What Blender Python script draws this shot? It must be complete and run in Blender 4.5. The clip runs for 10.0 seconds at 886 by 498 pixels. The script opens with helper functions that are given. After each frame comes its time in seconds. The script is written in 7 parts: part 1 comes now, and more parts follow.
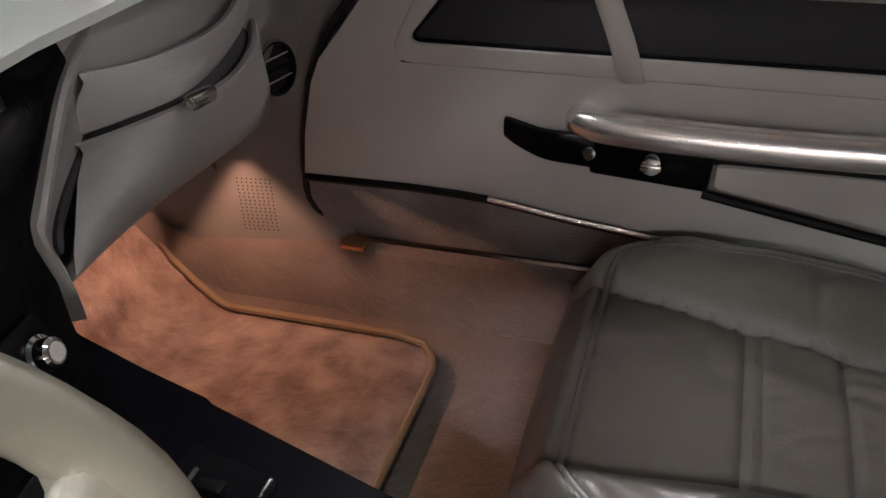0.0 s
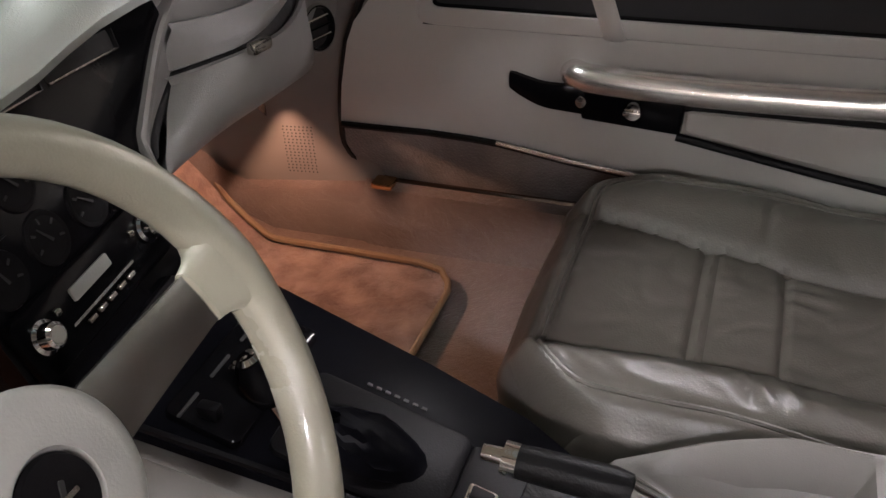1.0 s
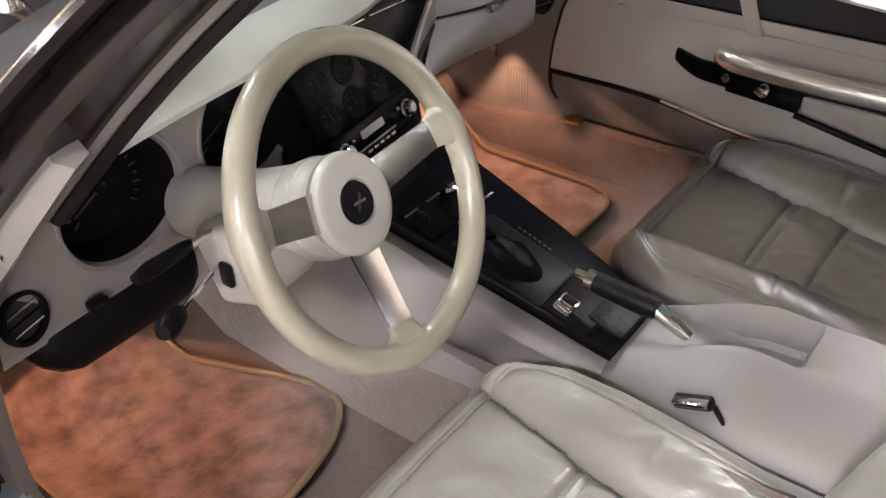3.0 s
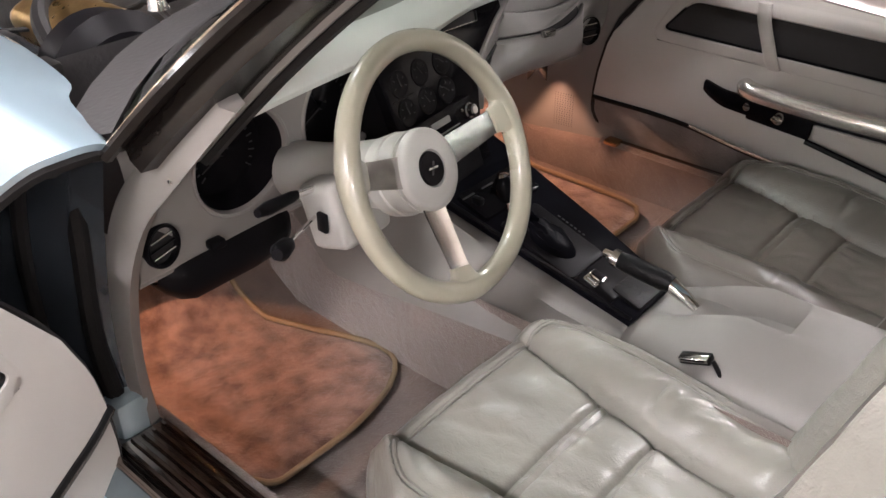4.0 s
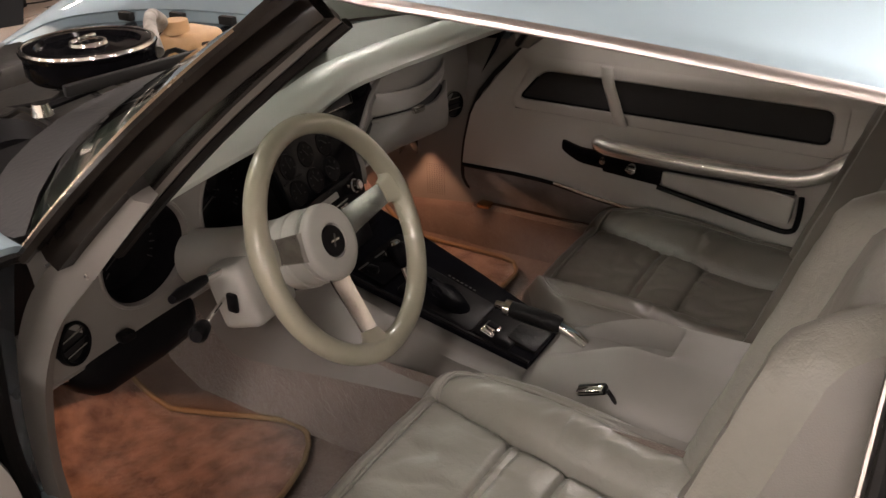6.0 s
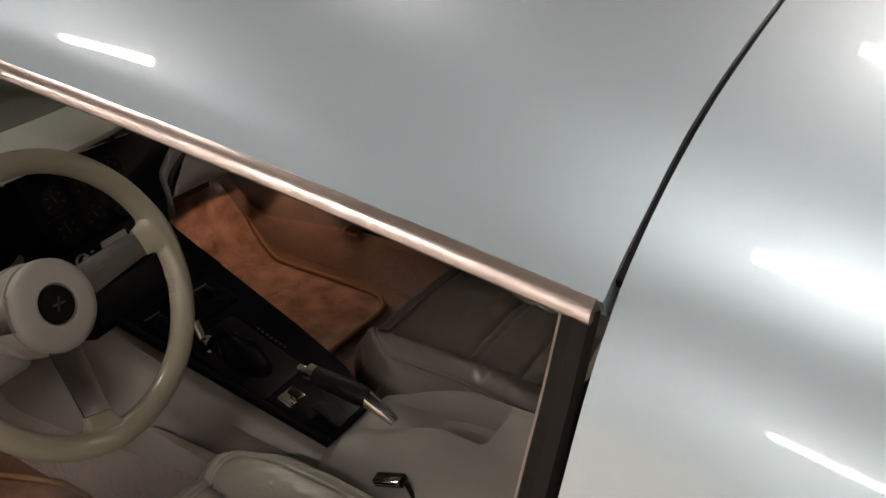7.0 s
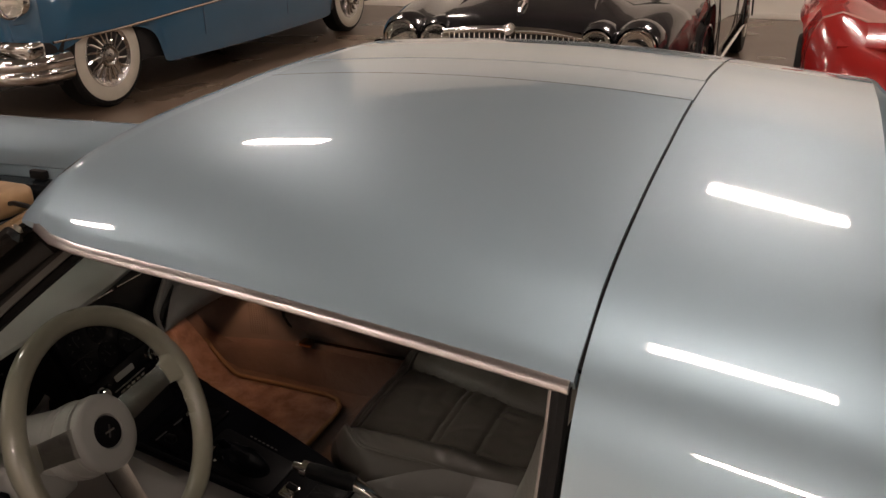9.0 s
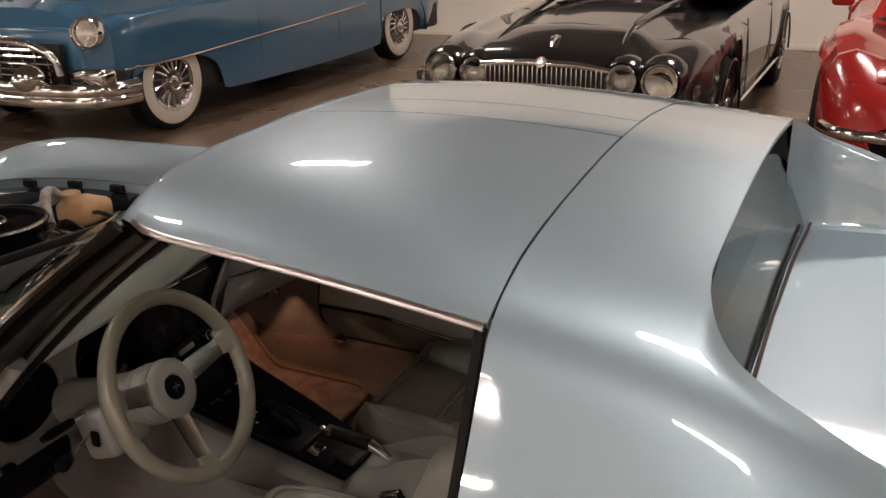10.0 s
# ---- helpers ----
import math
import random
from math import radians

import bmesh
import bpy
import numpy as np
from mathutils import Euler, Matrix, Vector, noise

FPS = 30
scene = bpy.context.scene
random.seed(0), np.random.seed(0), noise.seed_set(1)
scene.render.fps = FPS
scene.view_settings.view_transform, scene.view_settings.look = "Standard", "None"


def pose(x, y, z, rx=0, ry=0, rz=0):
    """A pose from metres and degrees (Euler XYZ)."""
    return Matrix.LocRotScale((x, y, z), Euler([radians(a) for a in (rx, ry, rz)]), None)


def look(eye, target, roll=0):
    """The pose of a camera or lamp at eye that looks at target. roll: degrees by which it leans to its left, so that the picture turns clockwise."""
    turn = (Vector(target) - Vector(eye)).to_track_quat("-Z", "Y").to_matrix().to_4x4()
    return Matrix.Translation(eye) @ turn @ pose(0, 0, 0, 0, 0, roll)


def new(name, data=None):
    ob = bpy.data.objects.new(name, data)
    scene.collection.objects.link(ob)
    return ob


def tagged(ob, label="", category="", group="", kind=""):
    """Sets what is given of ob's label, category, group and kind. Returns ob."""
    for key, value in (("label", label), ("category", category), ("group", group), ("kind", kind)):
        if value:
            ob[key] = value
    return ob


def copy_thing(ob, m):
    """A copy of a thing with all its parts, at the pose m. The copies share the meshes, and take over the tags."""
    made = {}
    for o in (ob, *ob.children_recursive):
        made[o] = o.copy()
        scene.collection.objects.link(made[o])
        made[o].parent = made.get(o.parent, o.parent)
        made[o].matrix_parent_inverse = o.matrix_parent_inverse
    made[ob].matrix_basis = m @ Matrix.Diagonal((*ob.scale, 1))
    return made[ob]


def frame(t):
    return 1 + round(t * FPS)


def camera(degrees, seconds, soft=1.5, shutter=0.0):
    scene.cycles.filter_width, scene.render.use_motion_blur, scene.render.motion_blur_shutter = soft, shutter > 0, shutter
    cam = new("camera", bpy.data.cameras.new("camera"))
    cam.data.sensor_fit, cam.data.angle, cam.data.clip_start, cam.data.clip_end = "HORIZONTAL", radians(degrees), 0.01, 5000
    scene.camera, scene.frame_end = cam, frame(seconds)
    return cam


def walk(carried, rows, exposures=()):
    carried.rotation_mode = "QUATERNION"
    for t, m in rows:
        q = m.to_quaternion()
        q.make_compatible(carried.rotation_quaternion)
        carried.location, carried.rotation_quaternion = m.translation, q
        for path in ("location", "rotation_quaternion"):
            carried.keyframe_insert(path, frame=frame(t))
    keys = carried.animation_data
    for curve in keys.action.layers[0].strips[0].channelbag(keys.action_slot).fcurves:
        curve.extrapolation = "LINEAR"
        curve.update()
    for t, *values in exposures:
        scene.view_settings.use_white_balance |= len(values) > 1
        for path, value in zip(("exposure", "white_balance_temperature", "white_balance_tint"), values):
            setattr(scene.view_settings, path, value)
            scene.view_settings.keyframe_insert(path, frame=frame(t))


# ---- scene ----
cam = camera(53.1, 10.0)
PATH = [
    (0, (-0.334, 0.348, 1.01), (1.261, 0.883, -0.071), -2.5),
    (0.5, (-0.387, 0.294, 1.019), (1.212, 0.855, -0.044), -2.9),
    (1, (-0.513, 0.258, 1.057), (1.035, 0.862, -0.055), -3.2),
    (1.5, (-0.637, 0.197, 1.114), (0.862, 0.854, -0.035), -3.1),
    (2, (-0.706, 0.107, 1.162), (0.659, 0.931, -0.045), -4.8),
    (2.5, (-0.771, 0.03, 1.198), (0.466, 1.017, -0.025), -3.5),
    (3.8, (-1.06, -0.135, 1.288), (0.272, 0.906, 0.219), -0.4),
    (4, (-1.092, -0.172, 1.284), (0.171, 0.942, 0.205), -0.2),
    (4.5, (-1.156, -0.251, 1.274), (-0.055, 0.987, 0.153), -0.9),
    (5, (-1.204, -0.203, 1.272), (0.104, 0.887, 0.223), 2.3),
    (5.2, (-1.227, -0.167, 1.274), (0.209, 0.824, 0.295), 2.8),
    (6.3, (-1.124, -0.213, 1.327), (0.388, 0.739, 0.428), -2.3),
    (6.5, (-1.034, -0.256, 1.334), (0.448, 0.774, 0.471), -1.2),
    (7, (-0.847, -0.294, 1.298), (0.673, 0.588, 0.344), 1.2),
    (7.5, (-0.837, -0.295, 1.311), (0.634, 0.604, 0.297), -1.4),
    (8, (-0.874, -0.3, 1.352), (0.601, 0.673, 0.414), -4.5),
    (8.5, (-0.985, -0.31, 1.402), (0.628, 0.519, 0.559), -2.3),
    (9, (-1.114, -0.337, 1.457), (0.584, 0.391, 0.691), -1.2),
    (9.5, (-1.229, -0.434, 1.506), (0.477, 0.363, 0.832), -0.8),
    (10, (-1.374, -0.555, 1.546), (0.296, 0.283, 0.832), -1.3),
]
EXPOSURES = [(0.0, 1.98, 5950, 12), (1.0, 2.08, 6050, 13), (1.5, 2.36, 6150, 13), (2.0, 2.5, 6250, 14), (3.3, 2.6, 6100, 12), (4.0, 2.5, 6100, 12),
             (4.5, 2.12, 6500, 12), (5.2, 1.72, 6650, 12), (6.5, 1.08, 7050, 14), (7.0, 0.64, 7200, 15), (7.5, 0.32, 7200, 15),
             (8.0, 0.26, 7200, 15), (8.5, 0.02, 7150, 15), (9.0, -0.02, 7150, 15), (9.5, 0.04, 7100, 14), (10.0, 0.20, 7050, 15)]
walk(cam, [(t, look(eye, target, roll)) for t, eye, target, roll in PATH],
     exposures=EXPOSURES)

# ---- world and exposure ----
world = bpy.data.worlds.new("hall_air")
scene.world = world
world.use_nodes = True
world.node_tree.nodes["Background"].inputs[0].default_value = (0.9, 0.85, 0.8, 1)
world.node_tree.nodes["Background"].inputs[1].default_value = 0.02
scene.view_settings.exposure = 0.0


# ---- materials ----
def mat(name, col, rough=0.5, metal=0.0, col2=None, scale=8.0, spread=0.5, grain=0.0, grain_scale=400.0,
        coat=0.0, coat_rough=0.03, spec=0.5, per_object=0.0, sheen=0.0, wave=None, rough_var=0.0, detail=4.0):
    """A node material: two-scale colour variation, fine relief and roughness variation, in metres."""
    m = bpy.data.materials.new(name)
    m.use_nodes = True
    nt = m.node_tree
    b = nt.nodes["Principled BSDF"]
    N, Lk = nt.nodes.new, nt.links.new
    b.inputs["Roughness"].default_value = rough
    b.inputs["Metallic"].default_value = metal
    b.inputs["Specular IOR Level"].default_value = spec
    b.inputs["Coat Weight"].default_value = coat
    b.inputs["Coat Roughness"].default_value = coat_rough
    b.inputs["Sheen Weight"].default_value = sheen
    tc = N("ShaderNodeTexCoord")
    n1 = N("ShaderNodeTexNoise")
    n1.inputs["Scale"].default_value = scale
    n1.inputs["Detail"].default_value = detail
    Lk(tc.outputs["Object"], n1.inputs["Vector"])
    n2 = N("ShaderNodeTexNoise")
    n2.inputs["Scale"].default_value = grain_scale
    n2.inputs["Detail"].default_value = 2.0
    Lk(tc.outputs["Object"], n2.inputs["Vector"])
    ramp = N("ShaderNodeMapRange")
    ramp.inputs["From Min"].default_value = 0.5 - spread / 2
    ramp.inputs["From Max"].default_value = 0.5 + spread / 2
    Lk(n1.outputs["Fac"], ramp.inputs["Value"])
    mix = N("ShaderNodeMix")
    mix.data_type = "RGBA"
    c2 = col2 if col2 else tuple(c * 0.88 for c in col)
    mix.inputs["A"].default_value = (*col, 1)
    mix.inputs["B"].default_value = (*c2, 1)
    Lk(ramp.outputs["Result"], mix.inputs["Factor"])
    out = mix.outputs["Result"]
    if per_object:
        oi = N("ShaderNodeObjectInfo")
        mr = N("ShaderNodeMapRange")
        mr.inputs["To Min"].default_value = 1 - per_object
        mr.inputs["To Max"].default_value = 1 + per_object
        Lk(oi.outputs["Random"], mr.inputs["Value"])
        hs = N("ShaderNodeHueSaturation")
        Lk(mr.outputs["Result"], hs.inputs["Value"])
        Lk(out, hs.inputs["Color"])
        out = hs.outputs["Color"]
    Lk(out, b.inputs["Base Color"])
    if rough_var:
        rr = N("ShaderNodeMapRange")
        rr.inputs["To Min"].default_value = max(0.0, rough - rough_var)
        rr.inputs["To Max"].default_value = rough + rough_var
        Lk(n1.outputs["Fac"], rr.inputs["Value"])
        Lk(rr.outputs["Result"], b.inputs["Roughness"])
    if grain:
        bump = N("ShaderNodeBump")
        bump.inputs["Strength"].default_value = 1.0
        bump.inputs["Distance"].default_value = grain
        Lk(n2.outputs["Fac"], bump.inputs["Height"])
        if wave:
            n3 = N("ShaderNodeTexNoise")
            n3.inputs["Scale"].default_value = wave[0]
            n3.inputs["Detail"].default_value = 3.0
            n3.inputs["Distortion"].default_value = 0.6
            Lk(tc.outputs["Object"], n3.inputs["Vector"])
            b2 = N("ShaderNodeBump")
            b2.inputs["Strength"].default_value = 1.0
            b2.inputs["Distance"].default_value = wave[1]
            Lk(n3.outputs["Fac"], b2.inputs["Height"])
            Lk(b2.outputs["Normal"], bump.inputs["Normal"])
        Lk(bump.outputs["Normal"], b.inputs["Normal"])
    return m


def glass_mat(name, tint, rough=0.0):
    m = bpy.data.materials.new(name)
    m.use_nodes = True
    nt = m.node_tree
    b = nt.nodes["Principled BSDF"]
    b.inputs["Base Color"].default_value = (*tint, 1)
    b.inputs["Transmission Weight"].default_value = 1.0
    b.inputs["Roughness"].default_value = rough
    b.inputs["IOR"].default_value = 1.45
    return m


def pane_mat(name, tint):
    """A thin tinted pane: clear straight through, with a mirror gloss on top."""
    m = bpy.data.materials.new(name)
    m.use_nodes = True
    nt = m.node_tree
    nt.nodes.remove(nt.nodes["Principled BSDF"])
    tr, gl, fr, mx = (nt.nodes.new("ShaderNode" + k) for k in ("BsdfTransparent", "BsdfGlossy", "Fresnel", "MixShader"))
    tr.inputs["Color"].default_value = (*tint, 1)
    gl.inputs["Roughness"].default_value = 0.01
    fr.inputs["IOR"].default_value = 1.45
    nt.links.new(fr.outputs["Fac"], mx.inputs["Fac"])
    nt.links.new(tr.outputs["BSDF"], mx.inputs[1])
    nt.links.new(gl.outputs["BSDF"], mx.inputs[2])
    nt.links.new(mx.outputs["Shader"], nt.nodes["Material Output"].inputs["Surface"])
    return m


def glow_mat(name, col, strength):
    m = bpy.data.materials.new(name)
    m.use_nodes = True
    b = m.node_tree.nodes["Principled BSDF"]
    b.inputs["Base Color"].default_value = (*col, 1)
    b.inputs["Emission Color"].default_value = (*col, 1)
    b.inputs["Emission Strength"].default_value = strength
    return m


PAINT = mat("silver_blue_metallic_paint", (0.388, 0.510, 0.585), 0.45, 0.64, (0.362, 0.478, 0.550), 3.0, 0.8, 0.0, 600, coat=1.0, coat_rough=0.035, rough_var=0.03)
PAINT.node_tree.nodes["Principled BSDF"].inputs["Coat IOR"].default_value = 2.2
# Blue paint taken near black, so the jambs carry their shade in the colour.
JAMB_SHADED = mat("shaded_blue_jamb_paint", (0.028, 0.034, 0.042), 0.24, 0.3, (0.014, 0.017, 0.020), 14, 0.5, 0.0002, 120, coat=0.5)
# Darker body paint: the shade under the door opening is in this colour.
SILL_SHADED = mat("blue_grey_shaded_sill_paint", (0.130, 0.160, 0.172), 0.34, 0.3, (0.070, 0.084, 0.090), 9, 0.6, 0.0002, 120, coat=0.4)
VINYL = mat("taupe_vinyl", (0.238, 0.226, 0.216), 0.42, 0.0, (0.200, 0.189, 0.179), 7.0, 0.6, 0.00035, 700, rough_var=0.08)
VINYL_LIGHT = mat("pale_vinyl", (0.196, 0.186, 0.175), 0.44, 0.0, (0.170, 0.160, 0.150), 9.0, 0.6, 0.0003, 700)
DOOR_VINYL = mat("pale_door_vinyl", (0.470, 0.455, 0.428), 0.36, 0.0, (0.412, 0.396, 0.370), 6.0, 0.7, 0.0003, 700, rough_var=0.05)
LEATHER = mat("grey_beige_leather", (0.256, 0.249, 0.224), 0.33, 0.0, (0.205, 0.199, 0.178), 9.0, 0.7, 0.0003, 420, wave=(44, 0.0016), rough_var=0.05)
# Same leather as the driver seat, darkened for the passenger side's shade.
LEATHER_SHADED = mat("grey_beige_leather_shaded", (0.118, 0.107, 0.094), 0.36, 0.0, (0.100, 0.090, 0.078), 8.0, 0.7, 0.0003, 420, wave=(26, 0.0010), rough_var=0.05)
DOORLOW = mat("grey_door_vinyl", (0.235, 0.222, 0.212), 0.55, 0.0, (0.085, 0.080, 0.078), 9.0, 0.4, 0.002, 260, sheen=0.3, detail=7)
CARPET = mat("rust_brown_carpet", (0.150, 0.108, 0.088), 1.0, 0.0, (0.095, 0.066, 0.054), 14.0, 0.5, 0.0016, 700, sheen=1.0, wave=(70, 0.0016), detail=8)
MAT_PILE = mat("floor_mat_pile", (0.262, 0.160, 0.122), 1.0, 0.0, (0.072, 0.035, 0.025), 26.0, 0.36, 0.002, 650, sheen=0.5, wave=(60, 0.0025), detail=8)
MAT_PALE = mat("pale_floor_mat_pile", (0.360, 0.262, 0.220), 1.0, 0.0, (0.120, 0.068, 0.056), 22.0, 0.34, 0.002, 650, sheen=0.6, wave=(60, 0.0025), detail=8)
BINDING = mat("tan_mat_binding", (0.231, 0.170, 0.102), 0.7, 0.0, None, 30, 0.5, 0.0006, 300)
BLACK = mat("black_plastic", (0.0045, 0.0042, 0.0050), 0.42, 0.0, (0.0075, 0.0070, 0.0080), 20, 0.6, 0.0002, 500, spec=0.07)
BLACK_GLOSS = mat("gloss_black_panel", (0.0030, 0.0029, 0.0036), 0.09, 0.0, (0.0050, 0.0048, 0.0058), 20, 0.6, 0.00006, 500, rough_var=0.03, spec=0.05)
CONSOLE_TOP = mat("satin_black_console_plate", (0.003, 0.003, 0.004), 0.30, 0.0, (0.005, 0.005, 0.007), 20, 0.6, 0.00008, 500, rough_var=0.04, spec=0.008)
GOLD_CAD = mat("gold_plated_metal", (0.55, 0.36, 0.14), 0.3, 0.9, (0.30, 0.19, 0.08), 25, 0.5, 0.0004, 150, rough_var=0.1)
JAMB_STEEL = mat("pale_blue_painted_steel", (0.42, 0.52, 0.56), 0.3, 0.5, (0.30, 0.38, 0.42), 12, 0.6, 0.0002, 150, coat=0.5)
PILLAR_BLACK = mat("gloss_black_pillar_paint", (0.006, 0.0052, 0.005), 0.14, 0.0, (0.016, 0.013, 0.011), 18, 0.6, 0.00006, 160, rough_var=0.04, spec=0.22)
# Chrome moulding with the warm floor's reflection put into its colour.
CHROME_TINTED = mat("chrome_with_floor_tint", (0.62, 0.50, 0.38), 0.25, 1.0, (0.42, 0.33, 0.24), 30, 0.5, 0.0002, 200, rough_var=0.08)
GREY_BLACK = mat("worn_black_vinyl", (0.0075, 0.0072, 0.0078), 0.42, 0.0, (0.0050, 0.0050, 0.0050), 25, 0.6, 0.0004, 450, wave=(60, 0.002), spec=0.12)
RUBBER = mat("black_rubber", (0.009, 0.0086, 0.0090), 0.55, 0.0, (0.015, 0.014, 0.0135), 16, 0.6, 0.0003, 300, spec=0.15)
SEAL_BROWN = mat("aged_brown_rubber", (0.07, 0.050, 0.042), 0.5, 0.0, (0.045, 0.033, 0.028), 20, 0.6, 0.0003, 300, spec=0.2)
# Near black, so the added beam plate doesn't show the bulb's light.
BEAM_PLATE_BLACK = mat("black_beam_plate", (0.0016, 0.0015, 0.0015), 0.9, 0.0, (0.0012, 0.0012, 0.0012), 40, 0.6, 0.0002, 300, spec=0.0)
REFLECTOR = mat("silvered_reflector", (0.86, 0.84, 0.79), 0.25, 0.92, (0.78, 0.76, 0.71), 30, 0.6, 0.0004, 120)
HUB_SATIN = mat("satin_hub_metal", (0.66, 0.64, 0.61), 0.22, 1.0, (0.36, 0.34, 0.32), 26, 0.4, 0.004, 45, rough_var=0.08)
CHROME = mat("chrome", (0.82, 0.81, 0.79), 0.07, 1.0, (0.74, 0.73, 0.71), 20, 0.6, 0.00004, 300, rough_var=0.03)
BRUSHED = mat("brushed_steel", (0.55, 0.535, 0.515), 0.20, 1.0, (0.50, 0.485, 0.47), 60, 0.8, 0.00005, 600, rough_var=0.05)
TRIM_METAL = mat("worn_trim_metal", (0.66, 0.62, 0.60), 0.30, 1.0, (0.52, 0.47, 0.455), 22, 0.8, 0.00005, 160, rough_var=0.06)
BRASS = mat("brass_trim", (0.80, 0.50, 0.26), 0.16, 1.0, (0.6, 0.36, 0.18), 30, 0.6, 0.0001, 200)
SILL_METAL = mat("dark_ribbed_sill_metal", (0.36, 0.30, 0.265), 0.17, 1.0, (0.24, 0.195, 0.175), 9, 0.9, 0.00004, 200, rough_var=0.05)
# Armrest vinyl turned bright and metallic to carry the passenger side's highlight.
ARM_LIT = mat("lit_armrest_vinyl", (0.90, 0.88, 0.85), 0.24, 0.85, (0.80, 0.78, 0.75), 9, 0.6, 0.0003, 500, coat=0.4, coat_rough=0.15)
RIM_VINYL = mat("cream_wheel_vinyl", (0.305, 0.292, 0.232), 0.30, 0.0, (0.254, 0.240, 0.186), 14, 0.6, 0.0002, 500, rough_var=0.08, coat=0.6, coat_rough=0.09)
PAD = mat("pale_green_dash_vinyl", (0.750, 0.800, 0.760), 0.33, 0.0, (0.700, 0.745, 0.710), 7, 0.6, 0.0003, 600, coat=0.2, coat_rough=0.2)
# Dash pad vinyl darkened: the shading behind the crest is put into the colour.
PAD_SHADED = mat("shaded_dash_vinyl", (0.290, 0.305, 0.280), 0.5, 0.0, (0.245, 0.258, 0.236), 7, 0.6, 0.0004, 500)
COLUMN = mat("pale_grey_column_plastic", (0.355, 0.348, 0.328), 0.36, 0.0, (0.32, 0.313, 0.294), 12, 0.6, 0.0002, 500)
DIAL = mat("dial_face", (0.0045, 0.0042, 0.0050), 0.5, 0.0, (0.0065, 0.0058, 0.0066), 60, 0.4, 0.0001, 400, spec=0.08)
WHITE_MARK = mat("pale_markings", (0.50, 0.48, 0.44), 0.5, 0.0)
DIM_MARK = mat("dim_dial_print", (0.020, 0.019, 0.019), 0.5, 0.0)
ENGINE = mat("engine_black", (0.02, 0.018, 0.017), 0.4, 0.2, (0.05, 0.045, 0.04), 18, 0.5, 0.0008, 120)
ENGINE_LIGHT = mat("yellowed_plastic", (0.52, 0.33, 0.17), 0.5, 0.0, (0.36, 0.21, 0.10), 16, 0.5, 0.0004, 120)
HOSE = mat("grey_hose", (0.42, 0.39, 0.35), 0.5, 0.0, (0.09, 0.08, 0.07), 22, 0.5, 0.0004, 120)
GLASS = glass_mat("green_tinted_glass", (0.56, 0.63, 0.60))
SCREEN_GLASS = pane_mat("green_tinted_screen", (0.80, 0.89, 0.84))
CONCRETE = mat("sealed_concrete", (0.176, 0.126, 0.090), 0.28, 0.0, (0.136, 0.095, 0.068), 1.1, 1.0, 0.0006, 60, rough_var=0.05, detail=3)
WALLP = mat("cream_wall_paint", (0.84, 0.79, 0.71), 0.6, 0.0, (0.80, 0.75, 0.67), 1.5, 0.7, 0.0006, 90)
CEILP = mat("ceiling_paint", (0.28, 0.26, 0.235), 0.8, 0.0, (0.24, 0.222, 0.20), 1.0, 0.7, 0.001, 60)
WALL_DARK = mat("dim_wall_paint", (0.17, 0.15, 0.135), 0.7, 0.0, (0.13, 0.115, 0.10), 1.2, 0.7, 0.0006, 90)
BLUE_P = mat("teal_blue_enamel", (0.040, 0.132, 0.228), 0.22, 0.0, (0.033, 0.114, 0.200), 2, 0.8, 0.00004, 400, coat=1.0)
BLACK_P = mat("black_enamel", (0.010, 0.010, 0.012), 0.2, 0.0, (0.014, 0.013, 0.015), 2, 0.8, 0.00004, 400, coat=1.0)
RED_P = mat("red_enamel", (0.42, 0.02, 0.018), 0.22, 0.0, (0.36, 0.016, 0.015), 2, 0.8, 0.00004, 400, coat=1.0)
WHITEWALL = mat("whitewall_rubber", (0.68, 0.63, 0.54), 0.55, 0.0, (0.6, 0.55, 0.46), 14, 0.6, 0.0003, 200)
LENS = glass_mat("clear_lens", (0.95, 0.93, 0.88), 0.08)
TUBE = glow_mat("fluorescent_diffuser", (1.0, 0.915, 0.87), 43.0)
# Same tint as TUBE; output raised to brighten the passenger door.
TUBE_WEST = glow_mat("boosted_west_diffuser", (1.0, 0.915, 0.87), 88.0)
TUBE_ROW = glow_mat("bright_fluorescent_diffuser", (1.0, 0.915, 0.87), 95.0)
BULB = glow_mat("warm_bulb", (1.0, 0.50, 0.18), 25.0)
CHROME_DULL = mat("aged_chrome", (0.7, 0.68, 0.65), 0.18, 1.0, (0.45, 0.42, 0.38), 15, 0.5, 0.0003, 160, rough_var=0.1)
FIXTURE = mat("white_fixture_metal", (0.75, 0.73, 0.7), 0.5, 0.0)
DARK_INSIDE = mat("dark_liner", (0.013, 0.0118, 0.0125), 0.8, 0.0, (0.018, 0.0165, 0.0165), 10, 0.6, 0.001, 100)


# ---- mesh helpers ----
def link(name, bm, material, parent=None, label="", smooth=True, recalc=True):
    if recalc:
        bmesh.ops.recalc_face_normals(bm, faces=bm.faces)
    me = bpy.data.meshes.new(name)
    bm.to_mesh(me)
    bm.free()
    if smooth:
        me.polygons.foreach_set("use_smooth", [True] * len(me.polygons))
        me.set_sharp_from_angle(angle=radians(38))
    me.materials.append(material)
    ob = new(name, me)
    if parent is not None:
        ob.parent = parent
    if label:
        tagged(ob, label)
    return ob


def part(name, bm, material, parent, label=""):
    return link(name, bm, material, parent, label)


